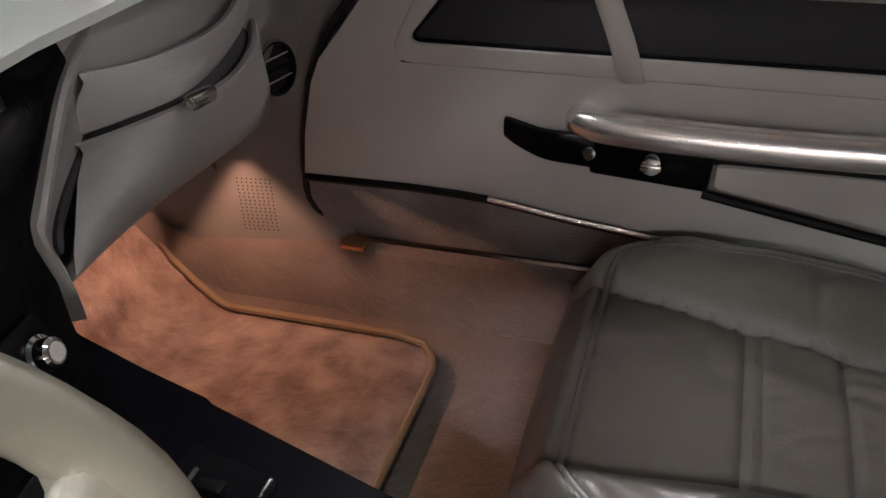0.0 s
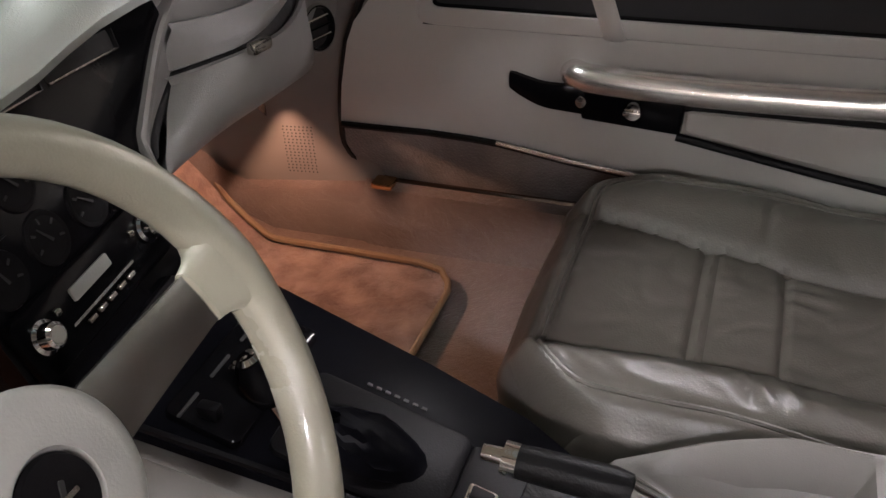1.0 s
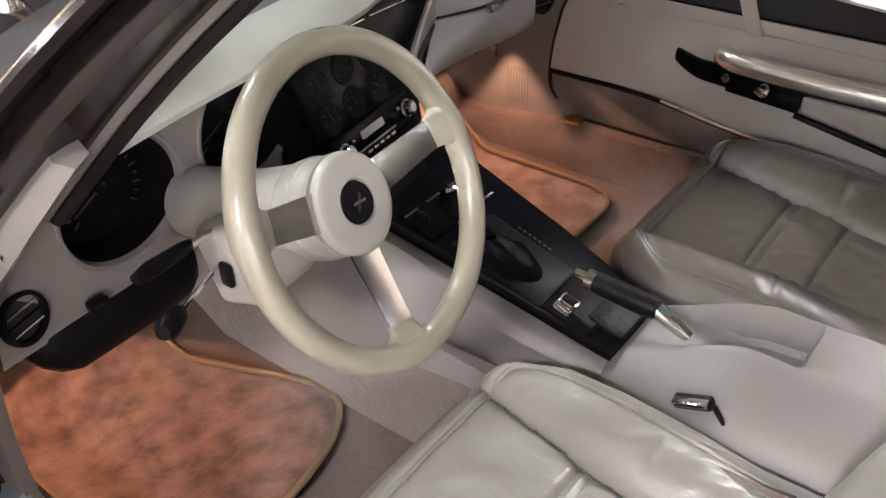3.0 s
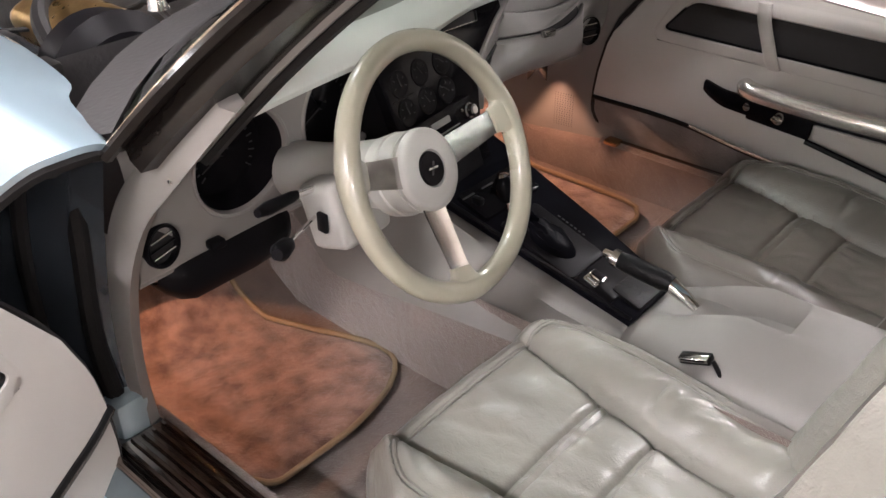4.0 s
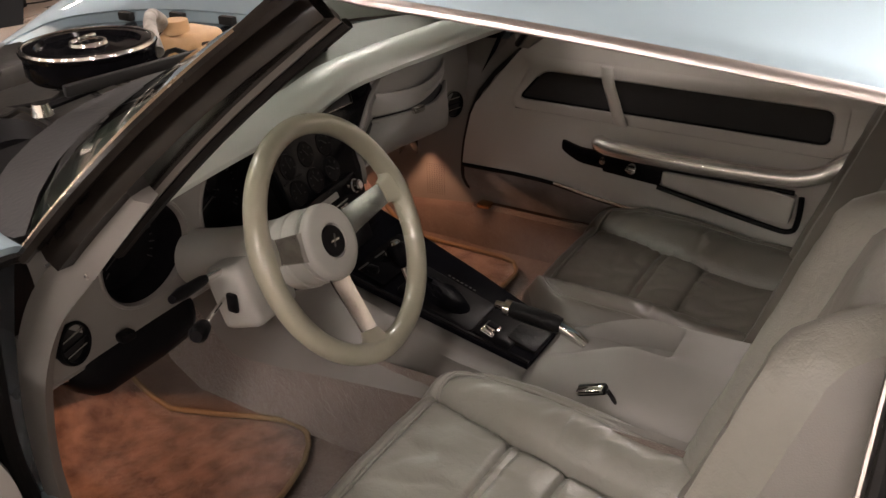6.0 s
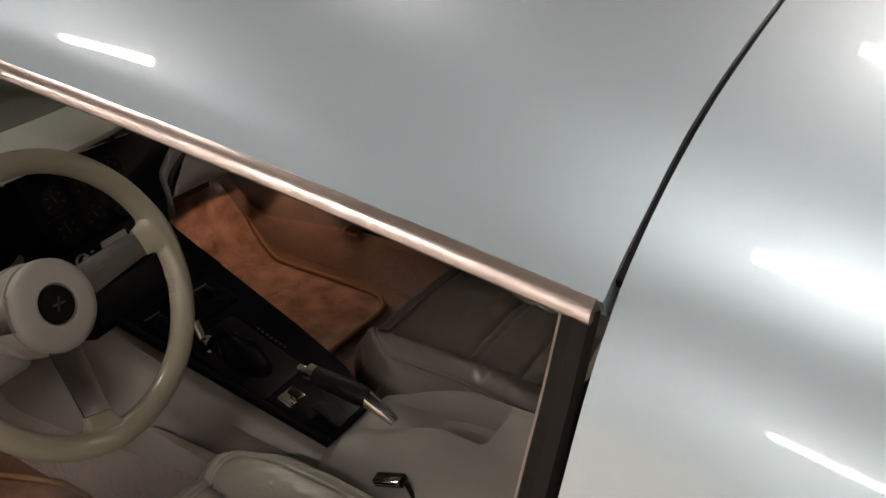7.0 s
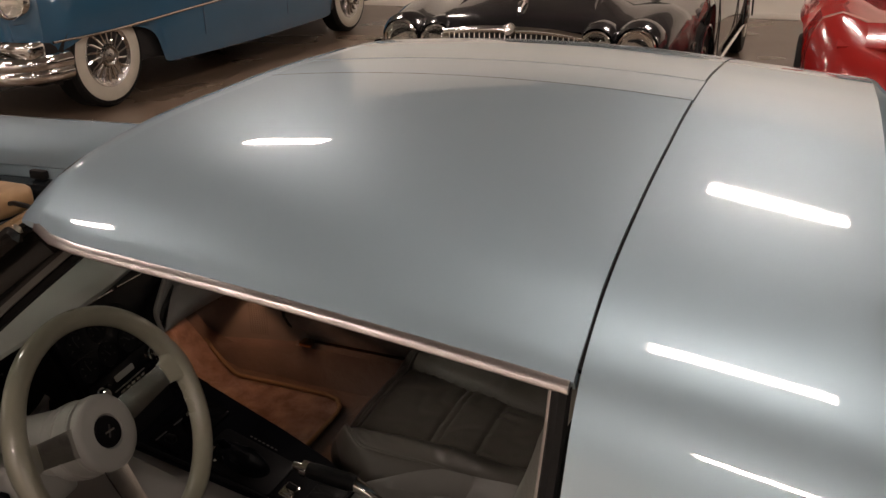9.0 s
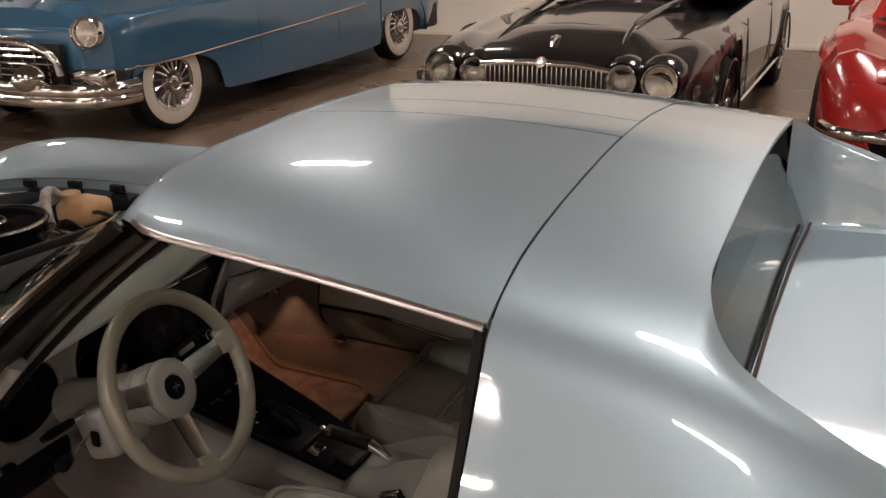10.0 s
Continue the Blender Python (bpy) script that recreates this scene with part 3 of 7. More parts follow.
def roof():
    for s in (-1, 1):
        rows = [even_curve([roof_point(i, j / 24) for i in range(10)], 4) for j in range(25)]
        bm = flip(grid(rows), s)
        ob = part("roof_panel", bm, PAINT, car, "lift-out silver-blue roof panel")
        thick(ob, 0.012)
        head = flip(grid([[(p[0] * 0.97, p[1], p[2] - 0.014) for p in r] for r in rows]), s)
        part("headliner", head, VINYL, car, "taupe headliner under the roof panel")
        # bright drip moulding along the lower edge
        rr = []
        for j in range(15):
            u = 0.004 + 1.016 * j / 14
            p = roof_point(9, u)
            x, y, z = p
            rr.append([(x - 0.008, y, z - 0.003), (x + 0.001, y, z + 0.0012), (x + 0.0040, y, z - 0.0005), (x + 0.0065, y, z - 0.0035), (x + 0.0072, y, z - 0.0065), (x + 0.0060, y, z - 0.0080), (x + 0.002, y, z - 0.0082), (x - 0.008, y, z - 0.008)])
        part("drip_moulding", flip(grid(rr, close_u=True, cap=True), s), TRIM_METAL, car, "worn bright drip moulding")
        gap = [(s * roof_point(i, 0)[0], -0.2058, roof_point(i, 0)[2] - 0.0065) for i in range(9)]
        part("roof_seal", tube(gap, 0.0028, 6), BLACK, car, "dark seal in the roof joint")
        gap = [(s * 0.0555, roof_point(0, j / 10)[1], roof_point(0, j / 10)[2] - 0.004) for j in range(11)]
        part("roof_seal", tube(gap, 0.0045 if s < 0 else 0.0036, 6), BLACK if s < 0 else PAINT, car)
    rows = []
    for j in range(13):
        p = roof_point(0, j / 12)
        rows.append([(x, p[1] - 0.002, p[2] + 0.001 * (1 - (x / 0.052) ** 2)) for x in (-0.0545, -0.03, 0, 0.03, 0.0545)])
    thick(part("centre_bar", grid(rows), PAINT, car, "silver-blue bar between the roof panels"), 0.02)
    # header above the windscreen
    rows = []
    prof = [(0.0, 0.0), (0.012, 0.0), (0.03, -0.003), (0.045, -0.011), (0.052, -0.022), (0.052, -0.04), (0.03, -0.05), (0.0, -0.04)]
    full = [(-x, z) for x, z in reversed(ROOF_F)] + [(0, 1.2095)] + ROOF_F
    for x, z in full:
        k = (abs(x) / 0.518) ** 3
        rows.append([(x * (1 - 0.04 * k ** 1.67) * (1 - 0.5 * k * dy), 0.374 + dy * (1 - 0.25 * k), z + dz * (1 - 0.85 * k ** 2)) for dy, dz in prof])
    part("screen_header", grid(rows, close_u=True, cap=True), PAINT, car, "silver-blue rail above the windscreen")


def windscreen():
    rows = []
    for j in range(9):
        v = j / 8
        row = []
        for i in range(17):
            u = -1 + 2 * i / 16
            top = Vector((u * 0.505, 0.418 - 0.012 * abs(u) ** 3, 1.178 - 0.05 * abs(u) ** 2.6))
            bot = Vector((u * 0.655, 1.02 - 0.315 * abs(u) ** 2.4, 0.866 - 0.012 * u * u))
            p = bot.lerp(top, v)
            p.z += 0.03 * v * (1 - v)
            row.append(tuple(p))
        rows.append(row)
    part("windscreen", grid(rows), SCREEN_GLASS, car, "raked green-tinted windscreen")
    for s in (-1, 1):
        base, tip = Vector((s * 0.642, 0.685, 0.835)), Vector((s * 0.520, 0.392, 1.128))
        d = (tip - base).normalized()
        side = Vector((s, 0, 0)) - d * d.dot(Vector((s, 0, 0)))
        side.normalize()
        nrm = d.cross(side).normalized()
        if nrm.z < 0:
            nrm = -nrm

        def sweep(W0, W1, h0, h1, name, m, label=""):
            rows = []
            for k in range(9):
                c = base.lerp(tip, k / 8) + nrm * 0.02 * math.sin(math.pi * k / 8) * 0.6
                drop = 0.055 * (k / 8) ** 1.4
                w0, w1 = (W0 - drop if W0 > 0 else W0), (W1 - drop if W1 > 0 else W1)
                rows.append([tuple(c + side * a + nrm * b) for a, b in ((w0, h0), (w1, h0), (w1 + 0.004, (h0 + h1) / 2), (w1, h1), (w0, h1), (w0 - 0.004, (h0 + h1) / 2))])
            return part(name, grid(rows, close_u=True, cap=True), m, car, label)
        sweep(-0.068, 0.012, -0.024, 0.012, "screen_pillar", PILLAR_BLACK, "gloss black windscreen pillar")
        for a in (0.0145, 0.0005, -0.016):
            sweep(a, a + 0.007, 0.006, 0.019, "pillar_rib", PILLAR_BLACK)
        sweep(-0.092, -0.081, -0.038, -0.026, "pillar_rubber", RUBBER, "black inner rubber")
        sweep(-0.077, -0.073, -0.030, -0.012, "pillar_inner_trim", VINYL_LIGHT, "pale inner pillar trim")
        sweep(0.028, 0.033, 0.008, 0.020, "pillar_moulding", CHROME_TINTED, "bright windscreen moulding")
        sweep(0.038, 0.046, -0.002, 0.012, "screen_seal", PILLAR_BLACK, "black screen seal")
    # cowl and wipers
    rows = []
    for k in range(17):
        u = -1 + 2 * k / 16
        yb = 1.02 - 0.315 * abs(u) ** 2.4
        rows.append([(u * 0.66, yb - 0.005, 0.862), (u * 0.66, yb + 0.02, 0.852), (u * 0.655, yb + 0.07, 0.845), (u * 0.65, yb + 0.12, 0.835), (u * 0.64, yb + 0.125, 0.80)])
    part("cowl", grid(rows), DARK_INSIDE, car, "black cowl at the foot of the windscreen")
    for x0 in (-0.35, 0.12):
        w = holder("wiper", car, "black windscreen wiper")
        part("wiper_arm", tube([(x0, 1.08, 0.86), (x0 + 0.12, 1.03, 0.885), (x0 + 0.3, 1.0, 0.89)], 0.007, 6), BLACK, w)
        part("wiper_blade", rbox((x0 + 0.22, 1.0, 0.892), (0.42, 0.014, 0.02), 0.004, rot=Matrix.Rotation(radians(-8), 4, "Z")), RUBBER, w)
        part("pivot", lathe([(0, 0.02), (0.014, 0.02), (0.018, 0)], 12, Matrix.Translation((x0, 1.08, 0.85))), CHROME_DULL, w)


REAR_CUT = (-0.015, -0.015, -0.02, -0.022, -0.01, 0.01, 0.06, 0.12, 0.14, 0.15, 0.15)
FEND = [
    (0.70, [(.665, .846), (.675, .858), (.695, .867), (.725, .87), (.765, .862), (.805, .835), (.836, .785), (.852, .72), (.853, .66), (.852, .60), (.85, .55)]),
    (0.87, [(.62, .838), (.645, .852), (.68, .866), (.72, .872), (.765, .862), (.81, .832), (.842, .78), (.858, .70), (.86, .58), (.85, .42), (.82, .27)]),
    (1.0, [(.56, .818), (.60, .84), (.65, .862), (.70, .872), (.755, .866), (.81, .838), (.847, .785), (.866, .70), (.868, .60), (.86, .50), (.84, .40)]),
    (1.32, [(.51, .802), (.55, .828), (.61, .852), (.68, .867), (.745, .862), (.805, .838), (.85, .79), (.877, .73), (.882, .70), (.88, .69), (.875, .68)]),
    (1.65, [(.505, .79), (.545, .815), (.605, .842), (.675, .858), (.74, .853), (.80, .828), (.845, .778), (.87, .70), (.872, .62), (.865, .54), (.85, .48)]),
    (1.96, [(.50, .755), (.54, .785), (.60, .818), (.67, .842), (.73, .84), (.785, .812), (.825, .765), (.85, .69), (.85, .60), (.84, .50), (.82, .42)]),
    (2.25, [(.50, .69), (.54, .715), (.60, .745), (.66, .768), (.71, .762), (.75, .735), (.78, .69), (.795, .63), (.79, .55), (.78, .46), (.76, .38)]),
    (2.5, [(.42, .57), (.46, .59), (.52, .61), (.57, .625), (.61, .62), (.64, .60), (.66, .57), (.67, .53), (.665, .47), (.655, .42), (.64, .36)]),
]


def road_wheels():
    for s in (-1, 1):
        for y in (1.32, -1.17):
            w = holder("wheel", car, "black tyre on a steel wheel")
            M = facing((s * 0.76, y, 0.325), (s, 0, 0))
            part("tyre", lathe([(0.19, -0.11), (0.29, -0.115), (0.325, -0.09), (0.325, 0.08), (0.30, 0.105), (0.20, 0.11)], 36, M), RUBBER, w)
            part("rim", lathe([(0.205, 0.105), (0.19, 0.08), (0.17, 0.03), (0.10, 0.02), (0.07, 0.07), (0, 0.08)], 32, M), BRUSHED, w)


def fenders():
    for s in (-1, 1):
        cols = []
        for i in range(11):
            cols.append(catmull([(sec[i][0], y + (REAR_CUT[i] if y < 0.8 else 0.0), sec[i][1]) for y, sec in FEND], 5))
        rows = [catmull([cols[i][j] for i in range(11)], 3) for j in range(len(cols[0]))]
        ob = part("front_fender", flip(grid(rows), s), PAINT, car, "curved silver-blue front fender")
        thick(ob, 0.008)
        lip = [(s * (p.x - 0.006), p.y + 0.012, p.z - 0.016) for p in rows[0][3:22]]
        part("fender_seal", tube(lip, 0.011, 8), RUBBER, car, "black rubber under the fender edge")
        # rain ledge beside the engine with its rubber stops
        rr = []
        for j in range(0, len(cols[0]), 2):
            p = cols[0][j]
            if p.y < 1.12:
                continue
            rr.append([(p.x + 0.002, p.y, p.z - 0.004), (p.x - 0.004, p.y, p.z - 0.03), (p.x - 0.045, p.y, p.z - 0.034), (p.x - 0.05, p.y, p.z - 0.16), (p.x - 0.05, p.y, 0.4)])
        part("fender_ledge", flip(grid([r[:2] for r in rr]), s), PAINT, car, "silver-blue rain ledge beside the engine")
        rr = [[(q[0], q[1], q[2] - 0.001) for q in r[1:]] for r in rr]
        part("inner_fender", flip(grid(rr), s), JAMB_SHADED, car, "dark inner fender wall")
        for y in (1.12, 1.315, 1.48, 1.66, 1.86):
            p = min(cols[0], key=lambda q: abs(q.y - y))
            part("rubber_stop", rbox((s * (p.x - 0.012), y, p.z - 0.018), (0.02, 0.05, 0.024), 0.005), RUBBER, car)
    part("nose_panel", rbox((0, 2.36, 0.52), (1.16, 0.3, 0.2), 0.08, 3), PAINT, car, "silver-blue nose")


def engine_bay():
    rows = [[(x, y, z) for x in (-0.52, 0, 0.52)] for y, z in ((1.13, 0.80), (1.14, 0.42), (2.2, 0.40), (2.22, 0.6))]
    part("engine_bay_liner", grid(rows), DARK_INSIDE, car, "dark engine bay")
    c = Matrix.Translation((-0.05, 1.33, 0.808)) @ Matrix.Scale(0.62, 4)
    ac = holder("air_cleaner", car, "round black air cleaner with a bright rim")
    part("air_filter_body", lathe([(0.0, 0.0), (0.19, 0.0), (0.205, 0.02), (0.205, 0.075), (0.195, 0.085)], 40, c), BLACK_GLOSS, ac)
    part("air_cleaner_lid", lathe([(0.21, 0.078), (0.215, 0.09), (0.20, 0.10), (0.165, 0.098), (0.155, 0.085), (0.09, 0.08), (0.05, 0.095), (0, 0.10)], 40, c), BLACK_GLOSS, ac, "gloss black lid")
    part("lid_ring", lathe([(0.212, 0.090), (0.208, 0.101), (0.200, 0.102), (0.195, 0.098)], 40, c), CHROME_DULL, ac, "bright worn rim")
    part("lid_centre", lathe([(0.062, 0.094), (0.058, 0.103), (0.050, 0.104), (0.044, 0.097)], 28, c), CHROME_DULL, ac, "bright ring round the wing nut")
    part("wing_nut", rbox((-0.05, 1.33, 0.876), (0.04, 0.010, 0.016), 0.003), CHROME, ac)
    part("engine_block", rbox((-0.03, 1.42, 0.56), (0.5, 0.72, 0.28), 0.05), ENGINE, car, "dark greasy engine block")
    for s in (-1, 1):
        part("valve_cover", rbox((s * 0.24 - 0.03, 1.42, 0.70), (0.13, 0.56, 0.09), 0.03, 3, Matrix.Rotation(radians(s * 25), 4, "Y")), CHROME_DULL if s > 0 else GOLD_CAD, car)
    part("hose", tube(catmull([(0.06, 1.26, 0.83), (0.12, 1.34, 0.862), (0.20, 1.42, 0.862), (0.265, 1.47, 0.82), (0.26, 1.6, 0.76)]), 0.014, 10), HOSE, car, "grey hose")
    part("hose", tube(catmull([(-0.45, 1.2, 0.72), (-0.40, 1.4, 0.77), (-0.25, 1.62, 0.76), (0.0, 1.75, 0.74)]), 0.016, 8), RUBBER, car)
    part("hose", tube(catmull([(0.05, 1.15, 0.77), (-0.05, 1.12, 0.79), (-0.2, 1.14, 0.78), (-0.33, 1.2, 0.74)]), 0.012, 8), RUBBER, car)
    part("coolant_bottle", rbox((0.335, 1.45, 0.765), (0.12, 0.12, 0.066), 0.022, 3), ENGINE_LIGHT, car, "yellowed plastic coolant bottle")
    part("bottle_cap", lathe([(0, 0.03), (0.03, 0.03), (0.032, 0.0)], 16, Matrix.Translation((0.30, 1.46, 0.795))), ENGINE_LIGHT, car)
    part("brake_booster", lathe([(0, 0.14), (0.06, 0.14), (0.12, 0.10), (0.13, 0.03), (0.10, 0.0), (0, 0)], 28, facing((-0.38, 1.16, 0.70), (0, 1, 0))), BLACK, car, "black brake booster")
    part("battery_cover", rbox((0.0, 1.9, 0.66), (0.5, 0.2, 0.14), 0.02), ENGINE, car)
    for k in range(7):
        x = -0.4 + 0.13 * k
        part("wire", tube(catmull([(x, 1.16, 0.78), (x + 0.05, 1.3 + 0.03 * (k % 3), 0.80 - 0.02 * (k % 2)), (x + 0.1, 1.5, 0.72), (x + 0.02, 1.7, 0.68)], 4), 0.006, 6), RUBBER, car)


def hood():
    h = holder("hood", car, "raised silver-blue front-hinged hood")
    M = Matrix.Translation((0, 2.32, 0.70)) @ Matrix.Rotation(radians(-68), 4, "X")
    rows = []
    for k in range(15):
        v = k / 14
        rows.append([(u * (0.46 + 0.03 * v), -1.22 * v, 0.03 * (1 - u * u) + 0.05 * math.exp(-(u / 0.28) ** 4) * min(1, v * 2.2) + 0.02 * math.sin(math.pi * v)) for u in [-1 + i / 8 for i in range(17)]])
    b = grid(rows)
    b.transform(M)
    thick(part("hood_skin", b, PAINT, h), 0.02)
    b = grid([[(x * 1.01, y, z - 0.024) for x, y, z in r] for r in rows])
    b.transform(M)
    part("hood_liner", b, DARK_INSIDE, h, "black underside of the hood")
    part("prop_rod", tube([(-0.47, 1.75, 0.70), (-0.44, 1.98, 1.42)], 0.006, 8), BLACK, h)


def hinge_side():
    for s in (-1, 1):
        # door hinge pillar with its dark painted face and rubber
        rows = []
        for z, x0, y0 in ((0.30, .645, .825), (0.42, .65, .835), (0.55, .65, .835), (0.68, .645, .815), (0.78, .65, .77), (0.83, .66, .735)):
            rows.append([(s * x0, y0 - 0.004, z), (s * (x0 + 0.03), y0 + 0.012, z), (s * (x0 + 0.07), y0 + 0.03, z), (s * (x0 + (0.12 if z < 0.7 else 0.09)), y0 + 0.055, z), (s * (x0 + (0.19 if z < 0.6 else 0.16 if z < 0.7 else 0.11)), y0 + 0.07, z)])
        thick(part("hinge_pillar", grid(rows), JAMB_SHADED, car, "hinge pillar, its blue paint darkened for shade"), 0.01, 1)
        P = catmull([(s * .690, .70, .852), (s * .675, .79, .80), (s * .672, .83, .66), (s * .678, .845, .5), (s * .672, .83, .36)], 5)
        part("door_seal", tube(P, 0.014, 8), RUBBER, car, "black rubber door seal")
        P = catmull([(s * .735, .70, .845), (s * .735, .80, .80), (s * .735, .865, .62), (s * .735, .87, .42)], 5)
        part("door_seal", tube(P, 0.010, 8), RUBBER, car)
        # taupe trim that frames the opening
        P = catmull([(s * .575, .585, .90), (s * .618, .655, .806), (s * .632, .735, .715), (s * .640, .79, .60), (s * .645, .815, .46), (s * .643, .812, .34)][:6 if s < 0 else 4], 5)
        rows = []
        for k, p in enumerate(P):
            w = 0.024
            rows.append([(p.x - s * 0.012, p.y - 0.006, p.z), (p.x + s * 0.006, p.y - 0.012, p.z - 0.004), (p.x + s * 0.014, p.y + 0.006, p.z), (p.x + s * 0.008, p.y + w + 0.012, p.z + w), (p.x - s * 0.014, p.y + w + 0.012, p.z + w)])
        part("opening_trim", grid(rows, close_u=True, cap=True), VINYL_LIGHT, car, "pale trim round the door opening")
        part("trim_screw", lathe([(0, 0.004), (0.006, 0.003), (0.009, 0)], 10, facing((s * .622, .652, .806), (s * 0.5, -0.8, 0.4))), CHROME, car)
        if s < 0:
            part("jamb_cap", rbox((s * 0.668, .826, .372), (0.056, 0.05, 0.075), 0.014), JAMB_STEEL, car, "bright metal corner plate")
        # rocker with ribbed sill plate
        rows = [[(s * x, y, z) for x, z in ((.626, .20), (.626, .335), (.630, .347), (.735, .347), (.765, .335), (.80, .30), (.815, .24), (.80, .18))] for y in (-0.2, 0.2, 0.5, 0.83)]
        part("sill_flange", grid([r[:5] for r in rows]), SILL_SHADED, car, "blue-grey sill flange, body paint darkened for shade")
        part("rocker", grid([r[4:] for r in rows]), PAINT, car, "silver-blue rocker under the door")
        if s > 0:
            part("sill_end_cap", rbox((0.620, 0.795, 0.355), (0.032, 0.036, 0.012), 0.004), BRASS, car, "small brass cap on the sill end")
        sp = holder("sill_plate", car, "dark ribbed metal sill plate")
        part("plate", rbox((s * 0.678, 0.31, 0.349), (0.104, 0.97, 0.006), 0.002), SILL_METAL, sp)
        for k in range(6):
            part("ridge", tube([(s * (0.634 + 0.0175 * k), -0.17, 0.353), (s * (0.634 + 0.0175 * k), 0.79, 0.353)], 0.0048, 6), SILL_METAL, sp)


# ---- cabin ----
def cabin_shell():
    rows = []
    for y, z, w in ((-0.24, .225, .6), (0.3, .22, .61), (0.8, .215, .61), (1.0, .22, .60), (1.08, .26, .59), (1.16, .37, .57), (1.2, .52, .55)):
        rows.append([(-w, y, z + 0.10), (-w + 0.005, y, z + 0.03), (-w + 0.05, y, z), (-0.4, y, z), (-0.24, y, z), (-0.2, y, z + 0.02), (-.185, y, z + 0.06),
                     (.185, y, z + 0.06), (.2, y, z + 0.02), (.24, y, z), (.4, y, z), (w - 0.05, y, z), (w - 0.005, y, z + 0.03), (w, y, z + 0.10)])
    part("floor_carpet", grid(rows), CARPET, car, "rust-brown cut pile floor carpet")
    for s in (-1, 1):
        rows = [[(s * .60, y, .22), (s * .603, y, .30), (s * .613, y, .345), (s * .630, y, .3535)] for y in (-0.2, 0.2, 0.6, 0.83)]
        part("sill_carpet", grid(rows), CARPET, car)
        # kick panel ahead of the door
        kx = lambda y: .632 - 0.012 * (y - .825) / 0.09
        rows = [[(s * (kx(y0 + (1.185 - y0) * k / 6) + lean), y0 + (1.185 - y0) * k / 6, z - 0.02 * k / 6) for k in range(7)] for z, y0, lean in (((.345, .77, 0), (.36, .80, 0), (.42, .83, 0), (.50, .82, 0), (.58, .79, 0), (.64, .77, .004), (.70, .73, .008), (.78, .68, .012)) if s > 0 else ((.345, .825, 0), (.46, .825, 0), (.58, .825, 0), (.66, .825, 0)))]
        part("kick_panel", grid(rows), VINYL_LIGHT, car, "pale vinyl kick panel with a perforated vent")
        rows = [[(s * (kx(.825 + 0.09 * k) - e), .825 + 0.09 * k, z - 0.02 * k / 4) for k in range(5)] for e, z in ((.012, .20), (.012, .30), (.011, .330), (.006, .340), (-.004, .352))]
        part("kick_carpet", grid(rows), CARPET, car, "carpet strip below the kick panel")
        b = bmesh.new()
        for i in range(8):
            for j in range(15):
                y, z = .914 + 0.0068 * i + 0.0012 * (j % 2), .358 + 0.0058 * j
                c = Vector((s * (kx(y) - 0.0012), y, z))
                ring = [b.verts.new(c + Vector((0, 0.0013 * math.cos(a), 0.0013 * math.sin(a)))) for a in [math.pi / 3 * q for q in range(6)]]
                b.faces.new(ring)
        part("perforation", b, GREY_BLACK, car, "small punched holes")
    # tunnel sides in carpet, console sides in vinyl
    for s in (-1, 1):
        side = ((.205, 0, .225), (.197, 0, .30), (.190, 1, 0), (.175, 1, .07)) if s < 0 else ((.200, 0, .225), (.180, 0, .30), (.120, 1, -.01))
        rows = [[(s * x, y, z + k * zt) for x, k, z in side] for y, zt in ((-0.2, .40), (0.1, .385), (0.35, .372), (0.55, .368), (0.75, .352), (0.93, .36), (1.0, .43), (1.2, .55))]
        part("tunnel_carpet", grid(rows), CARPET, car)
    rows = [[(-.6, -0.235, z), (0, -0.235, z), (.6, -0.235, z)] for z in (.2, .5, .8, .885)]
    part("rear_bulkhead", grid(rows), CARPET, car)
    part("parcel_shelf", rbox((0, -0.34, 0.875), (1.1, 0.2, 0.02), 0.004), VINYL, car)


